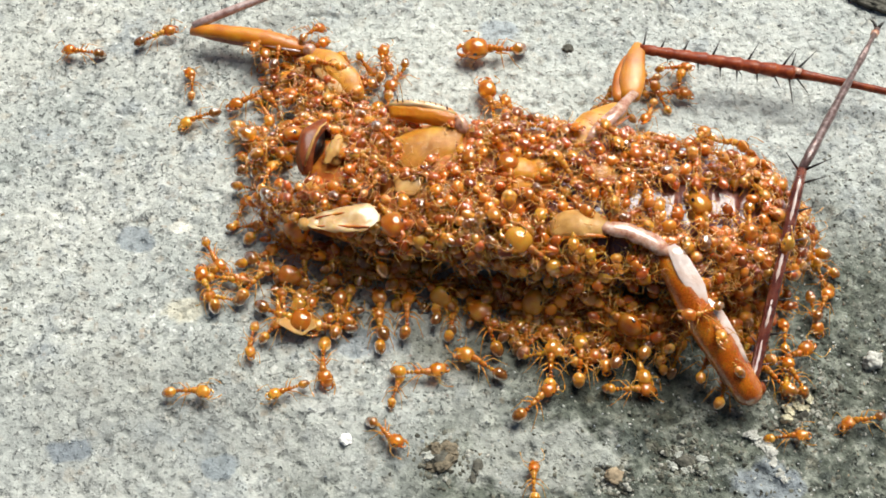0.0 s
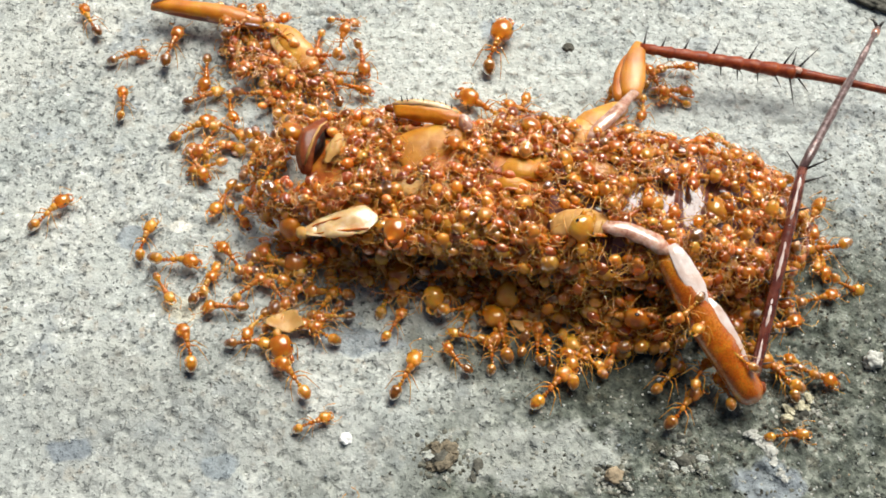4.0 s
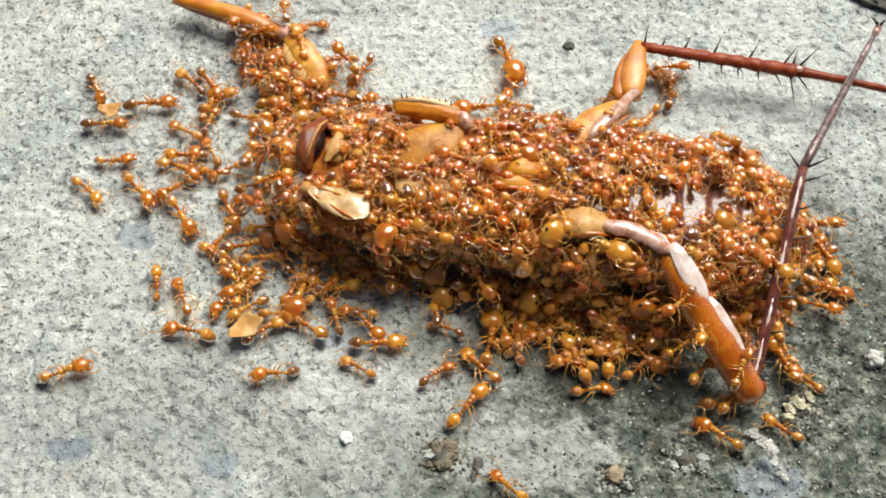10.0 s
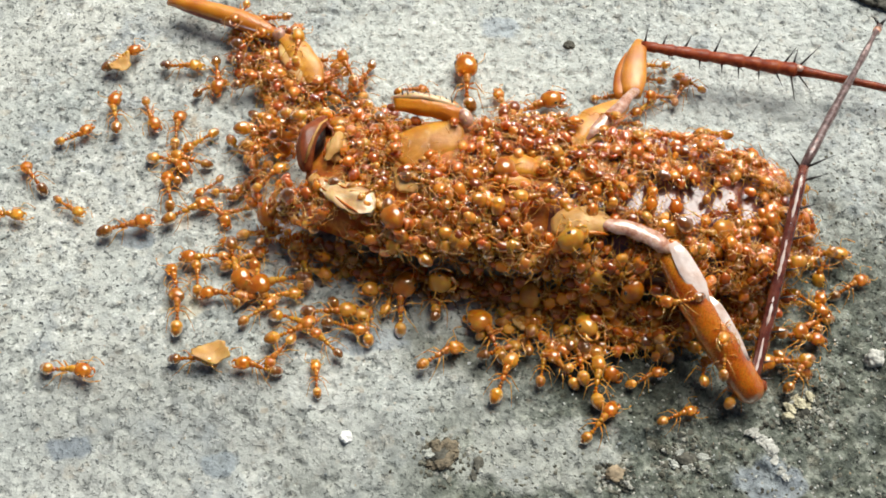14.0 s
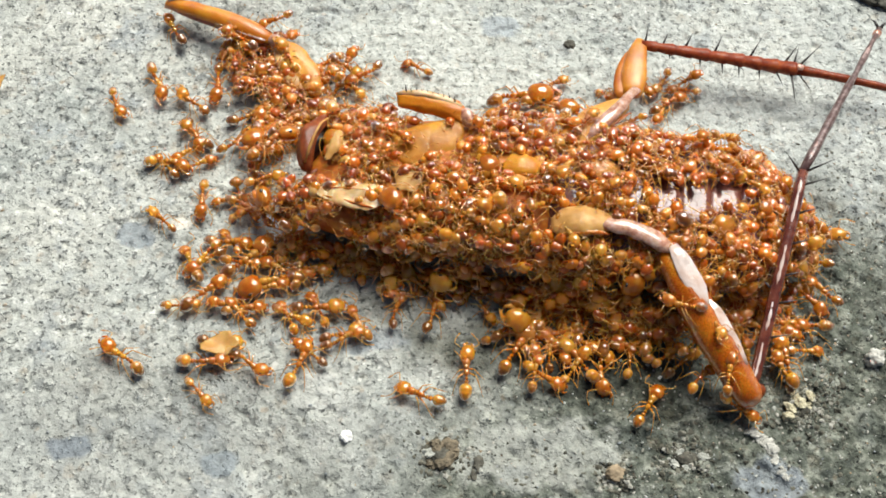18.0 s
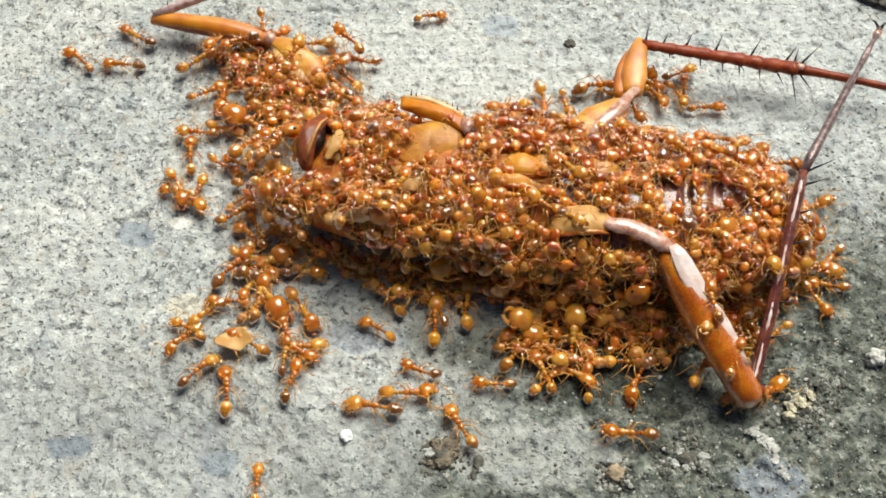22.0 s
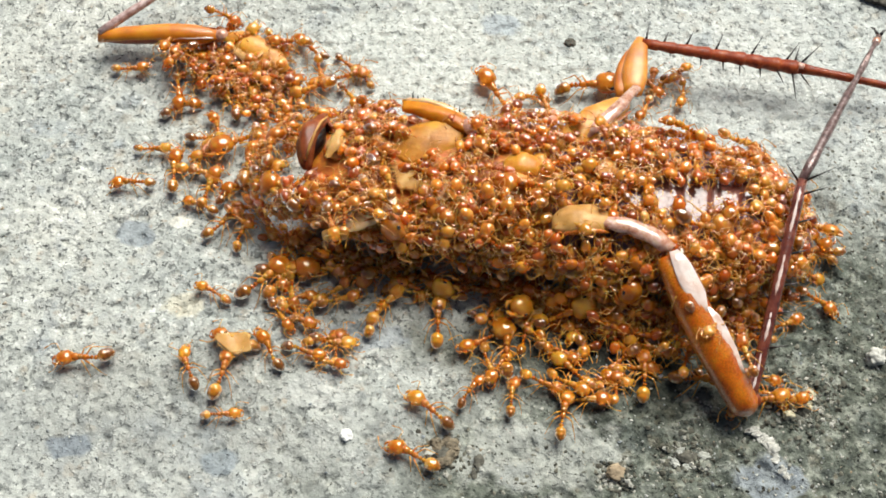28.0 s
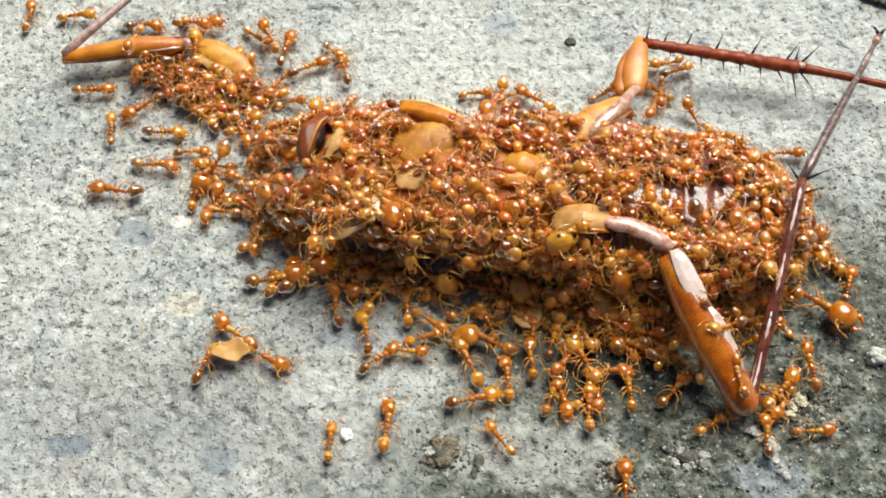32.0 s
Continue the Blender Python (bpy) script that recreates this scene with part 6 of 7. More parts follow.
CRAWL.append((add_ant(worker(), "walk"), [(0, 18.27, 16.34, 0), (1, 18.49, 16.32, 0), (2, 18.5, 16.41, 0), (3, 18.5, 16.39, 0), (6, 18.47, 16.21, 0), (7, 18.03, 16.31, 0), (10, 18.01, 16.25, 0), (11, 18, 16.23, 0), (11.5, 18.1, 14.91, 42), (12, 18.2, 13.58, 85), (13, 18.44, 13.84, 85), (14, 18.41, 13.55, 61), (17, 18.88, 14.05, 61), (18, 18.92, 14.59, 34), (19, 18.6, 11.28, 0), (20, 18.81, 11.26, 0), (21, 18.99, 10.98, 0), (22, 20.19, 12.04, 0), (23, 18.67, 12.3, 61), (24, 18.85, 12.01, 0), (24.5, 19.9, 12.55, 65), (25, 20.94, 13.09, 130), (28, 20.32, 7.39, 131), (28.33, 19.78, 8.45, 75), (28.67, 19.24, 9.52, 19), (29, 18.69, 10.58, -37), (30, 18.4, 7.6, -37), (31, 25.96, 7.93, 23), (32, 25.7, 7.65, 0)]))
CRAWL.append((add_ant(worker(), "walk"), [(0, -7.69, -6.71, 180), (0.5, -8.65, -7.38, 240), (1, -9.6, -8.04, 300), (1.33, -10.65, -8.05, 240), (1.67, -11.7, -8.05, 181), (2, -12.75, -8.06, 121), (2.5, -13.73, -8.07, 66), (3, -14.72, -8.08, 11), (6, -10.43, -7.47, 0), (7, -10.81, -7.7, 0), (8, -10.43, -7.5, 0), (8.33, -10, -8.18, -60), (8.67, -9.57, -8.87, -120), (9, -9.14, -9.55, -180), (9.5, -10.89, -8.32, -253), (10, -12.64, -7.1, -326), (11, -13.18, -7.77, -326), (12, -13.94, -8.22, -337), (13, -16.22, -9.1, -337), (14, -17.37, -9.33, -360), (15.5, -15.78, -9.67, -280), (17, -14.2, -10.02, -201), (17.5, -14.88, -8.95, -280), (18, -15.57, -7.89, -360), (19, -16.4, -7.47, -326), (20, -15.92, -8.35, -360), (21, -17.43, -10.93, -293), (22, -16.91, -10.32, -315), (23, -16.89, -10.54, -304), (24, -16.29, -10.77, -326), (25, -16.79, -9.73, -293), (28, -17.53, -10.2, -246), (29, -16.1, -8.93, -274), (30, -15.86, -9.37, -315), (31, -16.21, -9.81, -304), (32, -16.4, -9.83, -293)]))
CRAWL.append((add_ant(worker(), "walk"), [(0, 10.42, -5.82, 87), (1, 10.47, -4.86, 87), (2, 10.47, -4.88, 87), (3, 9.77, -9.79, 136), (6, 11.61, -8.55, 86), (7, 10.98, -9.21, 68), (8, 10.78, -9.23, 68), (9, 9.78, -12.89, 77), (10, 10.04, -11.58, 11), (11, 3.87, -12.01, 89), (12, 5.48, -9.5, 79), (13, 8.92, -10.79, 50), (14, 6.82, -9.96, 79), (17, 5.65, -10, 107), (18, 6.21, -10.44, 79), (19, 6.98, -10.45, 88), (20, 8.83, -8.32, 32), (20.5, 7.81, -9.19, 79), (21, 6.79, -10.05, 126), (22, 3.46, -11.25, 180), (22.5, 4.02, -11.96, 101), (23, 4.58, -12.68, 21), (24, 4.95, -13.1, 0), (25, 6.75, -10.95, 79), (28, 4.58, -12.25, 84), (29, 4.61, -11.01, 70), (30, 4.56, -12.89, 46), (31, 4.39, -11.87, 0), (32, 7.26, -12.29, 69)]))
CRAWL.append((add_ant(worker(), "walk"), [(0, -2.53, -5.82, 91), (1, -2.57, -3.28, 91), (2, -2.57, -3.3, 91), (2.5, -5.28, -3.91, 135), (3, -8, -4.53, 180), (6, -8.09, -2.7, 180), (8, -8.09, -2.73, 180), (8.33, -9.99, -1.81, 120), (8.67, -11.88, -0.9, 60), (9, -13.78, 0.02, 0), (10, -15.9, 2.91, -60), (10.5, -16.54, 3.02, 18), (11, -17.18, 3.14, 95), (11.5, -17.06, 3.01, 18), (12, -16.95, 2.87, -60), (12.5, -16.67, 2.13, 4), (13, -16.4, 1.39, 68), (14, -20.47, 4.32, 105), (17, -19.41, 2.19, 158), (17.5, -17.54, 1.02, 79), (18, -15.66, -0.14, 0), (18.33, -15.38, 0.58, 56), (18.67, -15.1, 1.29, 112), (19, -14.81, 2.01, 169), (19.33, -14.88, 1.12, 112), (19.67, -14.94, 0.24, 56), (20, -15.01, -0.65, 0), (21, -16.45, 6.21, 0), (22, -15.27, 2.3, 36), (23, -15.95, 5.16, 36), (24, -13.11, -1.66, -32), (25, -14.61, -0.74, 0), (28, -16.25, 1.36, 47), (29, -17.45, 0.86, 58), (29.5, -17.73, 0.49, 0), (30, -18, 0.13, -59), (30.5, -17.42, 0.48, 5), (31, -16.83, 0.83, 68), (32, -21.85, 6.41, 0)]))
CRAWL.append((add_ant(worker(), "walk"), [(0, 18.41, -5.82, 84), (3, 18.41, -5.86, 84), (6, 18.4, -5.9, 84), (9, 18.39, -5.95, 84), (12, 18.38, -5.99, 84), (14, 18.37, -6.02, 84), (17, 18.35, -6.06, 84), (18, 18.35, -6.07, 84), (19, 16.53, -10.01, 84), (20, 16.92, -5.93, 84), (21, 16.92, -5.94, 84), (21.5, 14.79, -7.79, 42), (22, 12.66, -9.63, 0), (22.5, 11.9, -10.69, 43), (23, 11.15, -11.75, 86), (24, 10.9, -12.6, 86), (24.5, 11.6, -12.19, 43), (25, 12.3, -11.78, 0), (26.5, 13.01, -11.27, 43), (28, 13.72, -10.77, 85), (29, 13.55, -12.86, 115), (29.5, 12.67, -15.74, 72), (30, 11.8, -18.62, 30), (31, 11.53, -22.37, 29), (32, 11.79, -18.65, 86)]))
CRAWL.append((add_ant(worker(), "walk"), [(0, 5.47, -5.82, 88), (1, 5.52, -4.26, 88), (2, 5.52, -4.28, 88), (3, 0.43, -8.72, 153), (4.5, 1.3, -9.28, 107), (6, 2.17, -9.84, 62), (7, 1.4, -8.79, 90), (7.5, 1.87, -9.96, 45), (8, 2.35, -11.14, 0), (9, -0.54, -13.43, -52), (9.5, -0.55, -11.88, -10), (10, -0.56, -10.33, 32), (11, -3.33, -7.55, 0), (11.5, -2.55, -6.78, 59), (12, -1.77, -6.02, 118), (13, -0.18, -6.7, 63), (14, -0.19, -3.78, 63), (17, -3.59, -5.87, 64), (18, -3.4, -5.66, 73), (19, -3.8, -5.68, 64), (20, -3, -6.14, 100), (21, -0.78, -11.75, 148), (22, -1.57, -10.29, 159), (22.5, 0.28, -9.98, 105), (23, 2.12, -9.66, 52), (24, 1.34, -9.68, 52), (24.5, 2.28, -11.46, 111), (25, 3.22, -13.24, 169), (26.5, 2.46, -12.54, 111), (28, 1.7, -11.84, 52), (29, -1.77, -10.81, 0), (30, 0.55, -8.9, 43), (31, -0.24, -6.07, 63), (32, -0.25, -4.05, 63)]))
CRAWL.append((add_ant(worker(), "walk"), [(0, -7.47, -5.82, 92), (0.5, -10.42, -2.83, 25), (1, -13.37, 0.16, -42), (2, -15.35, -0.81, 0), (3, -17.42, -2.7, 0), (6, -21.48, 5.99, 0), (7, -21.36, 8.66, 25), (8, -20.77, 7.23, 70), (9, -20.56, 3.42, 121), (9.33, -21.31, 3.83, 67), (9.67, -22.06, 4.24, 13), (10, -22.82, 4.65, -42), (11, -24.89, 5.89, -41), (11.33, -24.9, 7.54, -99), (11.67, -24.9, 9.19, -156), (12, -24.91, 10.83, -213), (13, -25.93, 10.28, -246), (14, -25.42, 11.33, -254), (15, -25.41, 11.76, -309), (16, -25.4, 12.19, -364), (17, -25.39, 12.63, -419), (18, -22.54, 14.54, -420), (19, -23.38, 15.92, -360), (20, -20.01, 15.9, -322), (20.5, -21.37, 16.89, -367), (21, -22.72, 17.88, -412), (21.5, -21.18, 17.15, -367), (22, -19.63, 16.43, -322), (23, -19.44, 14.44, -256), (24, -12.52, 10.88, -258), (25, -18.52, 7.42, -256), (28, -20.28, 5.82, -264), (28.5, -21.06, 6.14, -337), (29, -21.85, 6.47, -411), (29.5, -21.29, 2.58, -337), (30, -20.72, -1.3, -263), (31, -14.48, -7.21, -256), (32, -14.45, -7.66, -211)]))
CRAWL.append((add_ant(worker(), "walk"), [(0, 13.47, -5.82, 86), (1, 13.51, -5.23, 86), (3, 13.51, -5.26, 86), (6, 14.28, -9.41, 85), (7, 12.56, -11.54, 40), (8, 13.43, -10.29, 40), (9, 13.81, -10.31, 40), (10, 13.45, -9.9, 41), (11, 13.42, -10.33, 40), (12, 13.35, -11.19, 21), (13, 13.69, -11.62, 58), (14, 13.76, -10.8, 31), (17, 13.46, -9.56, 77), (18, 12.87, -9.58, 86), (19, 12.83, -10.02, 86), (20, 12.8, -10.45, 158), (20.5, 13.12, -10.03, 113), (21, 13.44, -9.62, 68), (22, 9.84, -11.12, 96), (23, 8.49, -10.92, 60), (24, 11.12, -14.95, 0), (25, 11.74, -14.24, 40), (28, 11.71, -11.82, 86), (28.5, 10.94, -11.83, 43), (29, 10.17, -11.83, 0), (30, 11.55, -14.1, 68), (31, 14.43, -15.9, 58), (32, 17.79, -14.31, 39)]))
CRAWL.append((add_ant(worker(), "walk"), [(0, 0.52, -5.82, 90), (0.33, 1.19, 2.13, 150), (0.67, 1.87, 10.08, 209), (1, 2.54, 18.04, 269), (1.5, -0.34, 16.55, 315), (2, -3.22, 15.05, 360), (3, -3.15, 10.89, 360), (6, -3.16, 10.83, 360), (7, -1.76, 15.34, 360), (8, -8.79, 17.31, 360), (9, -8.53, 11.47, 360), (10, -18.13, 10.88, 429), (11, -18.51, 12.48, 497), (12, -12.47, 11.12, 496), (13, -17.07, 4.09, 455), (14, -18.46, 14.07, 385), (17, -17.86, 5.52, 408), (18, -18.63, 6.78, 385), (19, -17.74, 6.35, 360), (20, -17.47, 5.72, 360), (21, -18.43, 13.37, 409), (21.5, -16.93, 10.04, 458), (22, -15.44, 6.71, 507), (23, -16.75, 6.94, 507), (24, -15.44, 1.67, 428), (25, -15.36, 3.13, 360), (28, -15.87, 4.07, 396), (29, -15.03, 4.05, 455), (30, -17.13, 4.03, 384), (31, -17.11, 6.03, 360), (32, -19.21, 7.66, 360)]))
CRAWL.append((add_ant(worker(), "walk"), [(0, 21.46, -5.82, 83), (1, 26.07, -6.37, 21), (2, 25.88, -7.62, 73), (3, 23.66, -6.49, 73), (6, 27.5, -2.28, 90), (7, 27.22, -2.76, 21), (8, 27.22, -2.77, 11), (9, 26.73, -3.25, 0), (10, 27.08, -0.93, 73), (10.5, 27.54, -1.87, 1), (11, 28.01, -2.81, -71), (12, 25.94, -4.43, -48), (13, 25.87, -4.89, -48), (14, 25.86, -4.91, -48), (17, 23.6, -6.69, -47), (19, 23.59, -6.71, -47), (20, 25.92, -4.31, -48), (21, 26.32, -4.32, -59), (22, 26.28, -4.56, -59), (23, 26.27, -4.57, -59), (24, 26.16, -5.26, -48), (25, 24.34, -9.65, 21), (28, 23.54, -6.82, 21), (29, 24.07, -10.12, 73), (30, 24.42, -10.35, 56), (31, 25.35, -9.29, 122), (31.5, 24.87, -11.89, 61), (32, 24.39, -14.5, 0)]))
CRAWL.append((add_ant(worker(), "walk"), [(0, 8.52, -5.82, 87), (1, 8.58, -4.63, 87), (3, 8.57, -4.66, 87), (6, 8.57, -4.71, 87), (8, 8.56, -4.75, 87), (9, 8.56, -4.76, 87), (10, 2.56, -9.9, 137), (11, -1.36, -7.76, 90), (12, 1.18, -10.57, 22), (13, 1.4, -7.79, 62), (14, -0.38, -9.11, 32), (17, -2.23, -8.72, 63), (17.5, -1.88, -10.42, 111), (18, -1.54, -12.12, 159), (19, -1.79, -6.79, 137), (20, -3.68, -10.98, 169), (21, -0.2, -13.8, 169), (22, 1.13, -14.42, 123), (23, 1.84, -18.56, 89), (24, 7.98, -17.6, 30), (25, 6.98, -14.65, 21), (28, 7.97, -13.67, 78), (28.5, 7.44, -12.55, 28), (29, 6.91, -11.42, -22), (30, 7.88, -11.43, 0), (31, 6.32, -11.87, 70), (32, 9.71, -13.11, 87)]))
CRAWL.append((add_ant(worker(), "walk"), [(0, -4.43, -5.82, 91), (1, -10.01, 19.32, 68), (1.5, -16.06, 19.25, -8), (2, -22.11, 19.18, -84), (2.33, -22.02, 19.07, -24), (2.67, -21.93, 18.97, 36), (3, -21.84, 18.86, 96), (4.5, -21.85, 17.87, 48), (6, -21.85, 16.89, 0), (6.5, -21.52, 16.96, 48), (7, -21.19, 17.04, 96), (8, -12.45, 11.2, 94), (9, -12.51, 11.99, 94), (9.5, -17.71, 12.25, 47), (10, -22.92, 12.5, 0), (11, -22.92, 12.48, 0), (11.5, -22.48, 11.52, 48), (12, -22.04, 10.57, 97), (12.5, -24.26, 7.83, 48), (13, -26.49, 5.09, 0), (14, -23.45, 1.27, 12), (17, -18.95, -2.01, 0), (18, -17.1, -4.33, 35), (18.5, -16.53, -2.91, 107), (19, -15.96, -1.48, 180), (19.5, -16.18, -2.35, 108), (20, -16.41, -3.22, 35), (21, -16.83, 1.15, 12), (22, -15.28, -2.33, 46), (23, -18.08, 3.16, 92), (24, -19.4, -5.56, 105), (25, -28.66, 2.36, 72), (26.5, -26.65, -3.54, 126), (28, -24.64, -9.44, 180), (29, -27.4, -8.08, 116), (29.5, -25, -6.08, 38), (30, -22.61, -4.08, -40), (31, -29.02, 4.49, 12), (31.5, -26.67, 4.29, 90), (32, -24.32, 4.08, 169)]))


def bare(x, y):
    """Patches of the cockroach that the swarm leaves open."""
    for cx, cy, rx, ry, keep in BARE:
        if ((x - cx) / rx) ** 2 + ((y - cy) / ry) ** 2 < 1:
            return keep
    return 1.0


BARE = ((17.9, 0.4, 3.9, 1.7, 0.06), (-1.3, 5.1, 3.1, 2.0, 0.05), (-1.0, 8.4, 3.0, 1.3, 0.03), (1.6, 7.0, 1.8, 1.7, 0.04), (11.4, 7.7, 2.8, 2.2, 0.10), (12.6, 9.0, 1.6, 1.6, 0.08),
        (-9.3, 5.1, 2.4, 3.3, 0.02), (9.2, -1.8, 2.9, 1.25, 0.12), (13.0, -2.6, 2.2, 0.7, 0.5), (-6.87, 0.26, 2.7, 1.0, 0.08), (17.6, -7.2, 1.7, 3.2, 0.15),
        (5.2, 2.3, 2.2, 1.3, 0.2), (10.6, 2.5, 2.0, 0.9, 0.25), (0.8, 0.5, 1.6, 0.9, 0.25), (-2.5, 2.4, 1.4, 0.9, 0.3))


def near_reach(u):
    """How far the heap spreads on its near side, in half widths: little by the head, more by the tail."""
    for (a, p), (b, q) in zip(REACH, REACH[1:]):
        if u <= b:
            return p + (q - p) * max(0.0, (u - a) / (b - a))
    return REACH[-1][1]


REACH = ((0.0, 1.2), (0.18, 1.12), (0.3, 1.07), (0.45, 1.1), (0.55, 1.34), (0.66, 1.5), (0.85, 1.5), (1.0, 1.3))


def pile_height(x, y):
    """Ants cling to the near flank of the body and to one another: a slope from its shoulder to the slab."""
    d = Vector((x, y, 0)) - Vector((HEAD_END.x, HEAD_END.y, 0))
    u, v = d.dot(AXIS) / LENGTH, d.dot(ACROSS)
    if not 0.02 < u < 0.99:
        return 0.0
    w, h = profile(u)
    k = (-v / w - 0.5) / (near_reach(u) - 0.5)
    return h * 1.75 * (1 - k ** 1.25) if 0 < k < 1 else 0.0


def surface(x, y, pile=False):
    """Where an ant stands at x, y: on the body or on the slab; the place and the slope's normal."""
    def h(a, b):
        z = max(top_height(a, b), ground_height(a, b))
        return max(z, pile_height(a, b)) if pile else z
    z, e = h(x, y), 0.35
    n = Vector((h(x - e, y) - h(x + e, y), h(x, y - e) - h(x, y + e), 2 * e))
    n.x, n.y = max(-1.6, min(1.6, n.x)), max(-1.6, min(1.6, n.y))
    return Vector((x, y, z)), n.normalized()


def stand(x, y, heading, lift=0.0, tip=(0.0, 0.0), pile=False):
    """The pose of an ant on the surface, head towards heading (degrees)."""
    p, n = surface(x, y, pile)
    way = Vector((math.cos(radians(heading)), math.sin(radians(heading)), 0))
    side = n.cross(way).normalized()
    way = side.cross(n)
    m = Matrix((way, side, n)).transposed().to_4x4()
    return Matrix.Translation((p + n * lift) * MM) @ m @ pose(0, 0, 0, tip[0], tip[1], 0)


HEAP = []
ROAM = []


def wander(count, seed, zones):
    """Ants that mill about on the slab inside a zone that shifts: rows of (seconds, x, y, half width, half depth) in millimetres."""
    r = random.Random(seed)
    for _ in range(count):
        a, d = r.uniform(0, 6.28), r.random() ** 0.5
        ox, oy, h, t, rows = d * math.cos(a), d * math.sin(a), r.uniform(-180, 180), 0.0, []
        calm = r.choice((0.08, 0.15, 0.3, 0.5))
        x = y = None
        while True:
            for p, q in zip(zones, zones[1:]):
                if t <= q[0]:
                    k = (t - p[0]) / (q[0] - p[0])
                    cx, cy, rx, ry = [i + (j - i) * k for i, j in zip(p[1:], q[1:])]
                    break
            nx, ny = cx + ox * rx, cy + oy * ry
            if x is not None:
                go = math.hypot(nx - x, ny - y)
                want = math.degrees(math.atan2(ny - y, nx - x)) if go > 1.2 else h + r.gauss(0, 25)
                turn = (want - h + 180) % 360 - 180
                h += max(-80, min(80, turn))
            x, y = nx, ny
            rows.append((t, x, y, h))
            if t >= 32.0:
                break
            ox, oy = ox + r.gauss(0, calm), oy + r.gauss(0, calm)
            d = math.hypot(ox, oy)
            if d > 1:
                ox, oy = ox / d, oy / d
            t = min(32.0, round(t + r.uniform(0.5, 1.1), 2))
        ROAM.append((add_ant(r.choice((0.76, 0.8, 0.82, 0.85, 0.88, 0.9, 0.92, 0.95, 0.98, 1.0, 1.05, 1.18)), "walk"), rows))


def swarm(count, seed, u0, u1, v0, v1, levels, pile=False, face=None):
    """Ants scattered over the body: u along it, v across it in half widths."""
    r = random.Random(seed)
    while count:
        u, v = r.uniform(u0, u1), r.uniform(v0, v1)
        w = profile(min(1, max(0, u)))[0]
        p = HEAD_END + AXIS * (LENGTH * u) + ACROSS * (w * v)
        if r.random() > bare(p.x, p.y) or -v > near_reach(u) + (0.1 if pile else 0.45):
            continue
        ant = add_ant(r.choice((0.7, 0.74, 0.78, 0.8, 0.84, 0.86, 0.9, 0.92, 0.95, 1.0, 1.06, 1.18)), "heap")
        HEAP.append((ant, p.x, p.y, r.uniform(-180, 180) if face is None else r.gauss(face, 38), r.choice(levels), r.randrange(10 ** 6), pile))
        count -= 1


swarm(64, 11, 0.04, 0.985, -0.9, 0.98, (0.0, 0.0, 0.3, 0.7))
swarm(34, 12, 0.08, 0.97, -1.5, -0.6, (0.0, 0.0, 0.4), True)
swarm(28, 15, 0.10, 0.95, -1.8, -1.05, (0.0, 0.0, 0.3), False, 85)
swarm(12, 18, 0.42, 0.80, -2.0, -1.4, (0.0,), False, 85)
swarm(16, 13, -0.03, 0.12, -1.6, 1.9, (0.0, 0.0, 0.4), False, 0)
swarm(14, 17, -0.035, 0.10, -0.6, 2.2, (0.0, 0.0, 0.5), False, -20)
for x, y, lift, heading in ((18.1, -8.5, 3.9, 300), (19.3, -10.3, 3.0, 120), (17.1, -7.0, 4.7, 200), (16.2, -8.6, 2.2, 40), (17.6, -10.6, 1.2, 60), (18.9, -12.0, 0.6, 75), (12.91, 13.10, 0.0, 40), (13.65, 11.60, 0.6, 150), (16.20, 12.12, 0.0, 250), (17.13, 13.55, 0.0, 120)):
    HEAP.append((add_ant(0.85, "heap"), x, y, heading, lift, int(x * 100) % 977, False))
swarm(9, 14, 0.95, 1.045, -1.7, 1.0, (0.0, 0.2))

wander(9, 31, ((0, -12.34, -3.7, 3.65, 2.8), (6, -13.97, -3.7, 4.06, 3.75), (17, -14.37, -3.7, 5.28, 3.75), (25, -13.97, -3.7, 3.66, 4.23), (32, -9.14, -2.78, 4.9, 1.4)))
wander(7, 32, ((0, -9.0, -5.52, 4.42, 1.82), (9, -9.0, -5.52, 4.02, 2.28), (17, -12.49, -7.3, 5.97, 2.23), (25, -14.47, -7.3, 3.57, 2.68), (32, -3.35, -6.86, 5.98, 2.7)))
wander(8, 33, ((0, -13.72, 9.64, 1.31, 4.91), (4, -15.38, 8.58, 2.61, 4.85), (9, -16.55, 7.02, 3.45, 5.86), (17, -17.46, 7.53, 3.89, 6.46), (25, -16.45, 5.99, 3.0, 4.72), (32, -15.13, 5.48, 2.14, 4.69)))
wander(2, 34, ((0, -7.35, 14.55, 2.69, 2.26), (9, -6.42, 13.43, 2.23, 1.12), (17, -6.4, 12.88, 2.67, 1.11), (25, -6.01, 14.55, 2.69, 1.41), (32, -7.42, 16.24, 3.17, 2.02)))
wander(3, 35, ((0, 17.36, 15.11, 1.8, 1.42), (32, 17.75, 14.55, 2.25, 1.69)))
wander(3, 36, ((0, 6.46, 12.06, 3.1, 0.44), (32, 6.04, 12.61, 3.55, 0.55)))
wander(10, 37, ((0, 7.0, -7.3, 6.36, 1.78), (9, 8.57, -7.74, 5.55, 1.77), (25, 7.71, -9.04, 5.12, 2.62), (32, 7.71, -9.04, 6.7, 3.07)))
wander(3, 38, ((0, 24.75, -5.52, 2.01, 4.14), (17, 25.96, -2.78, 1.63, 4.76), (32, 26.77, -2.78, 2.04, 5.26)))
wander(3, 39, ((0, 23.55, -11.17, 1.56, 1.27), (17, 24.25, -9.04, 1.18, 1.3), (25, 21.39, -12.84, 3.08, 1.25), (32, 23.55, -11.17, 1.95, 2.13)))


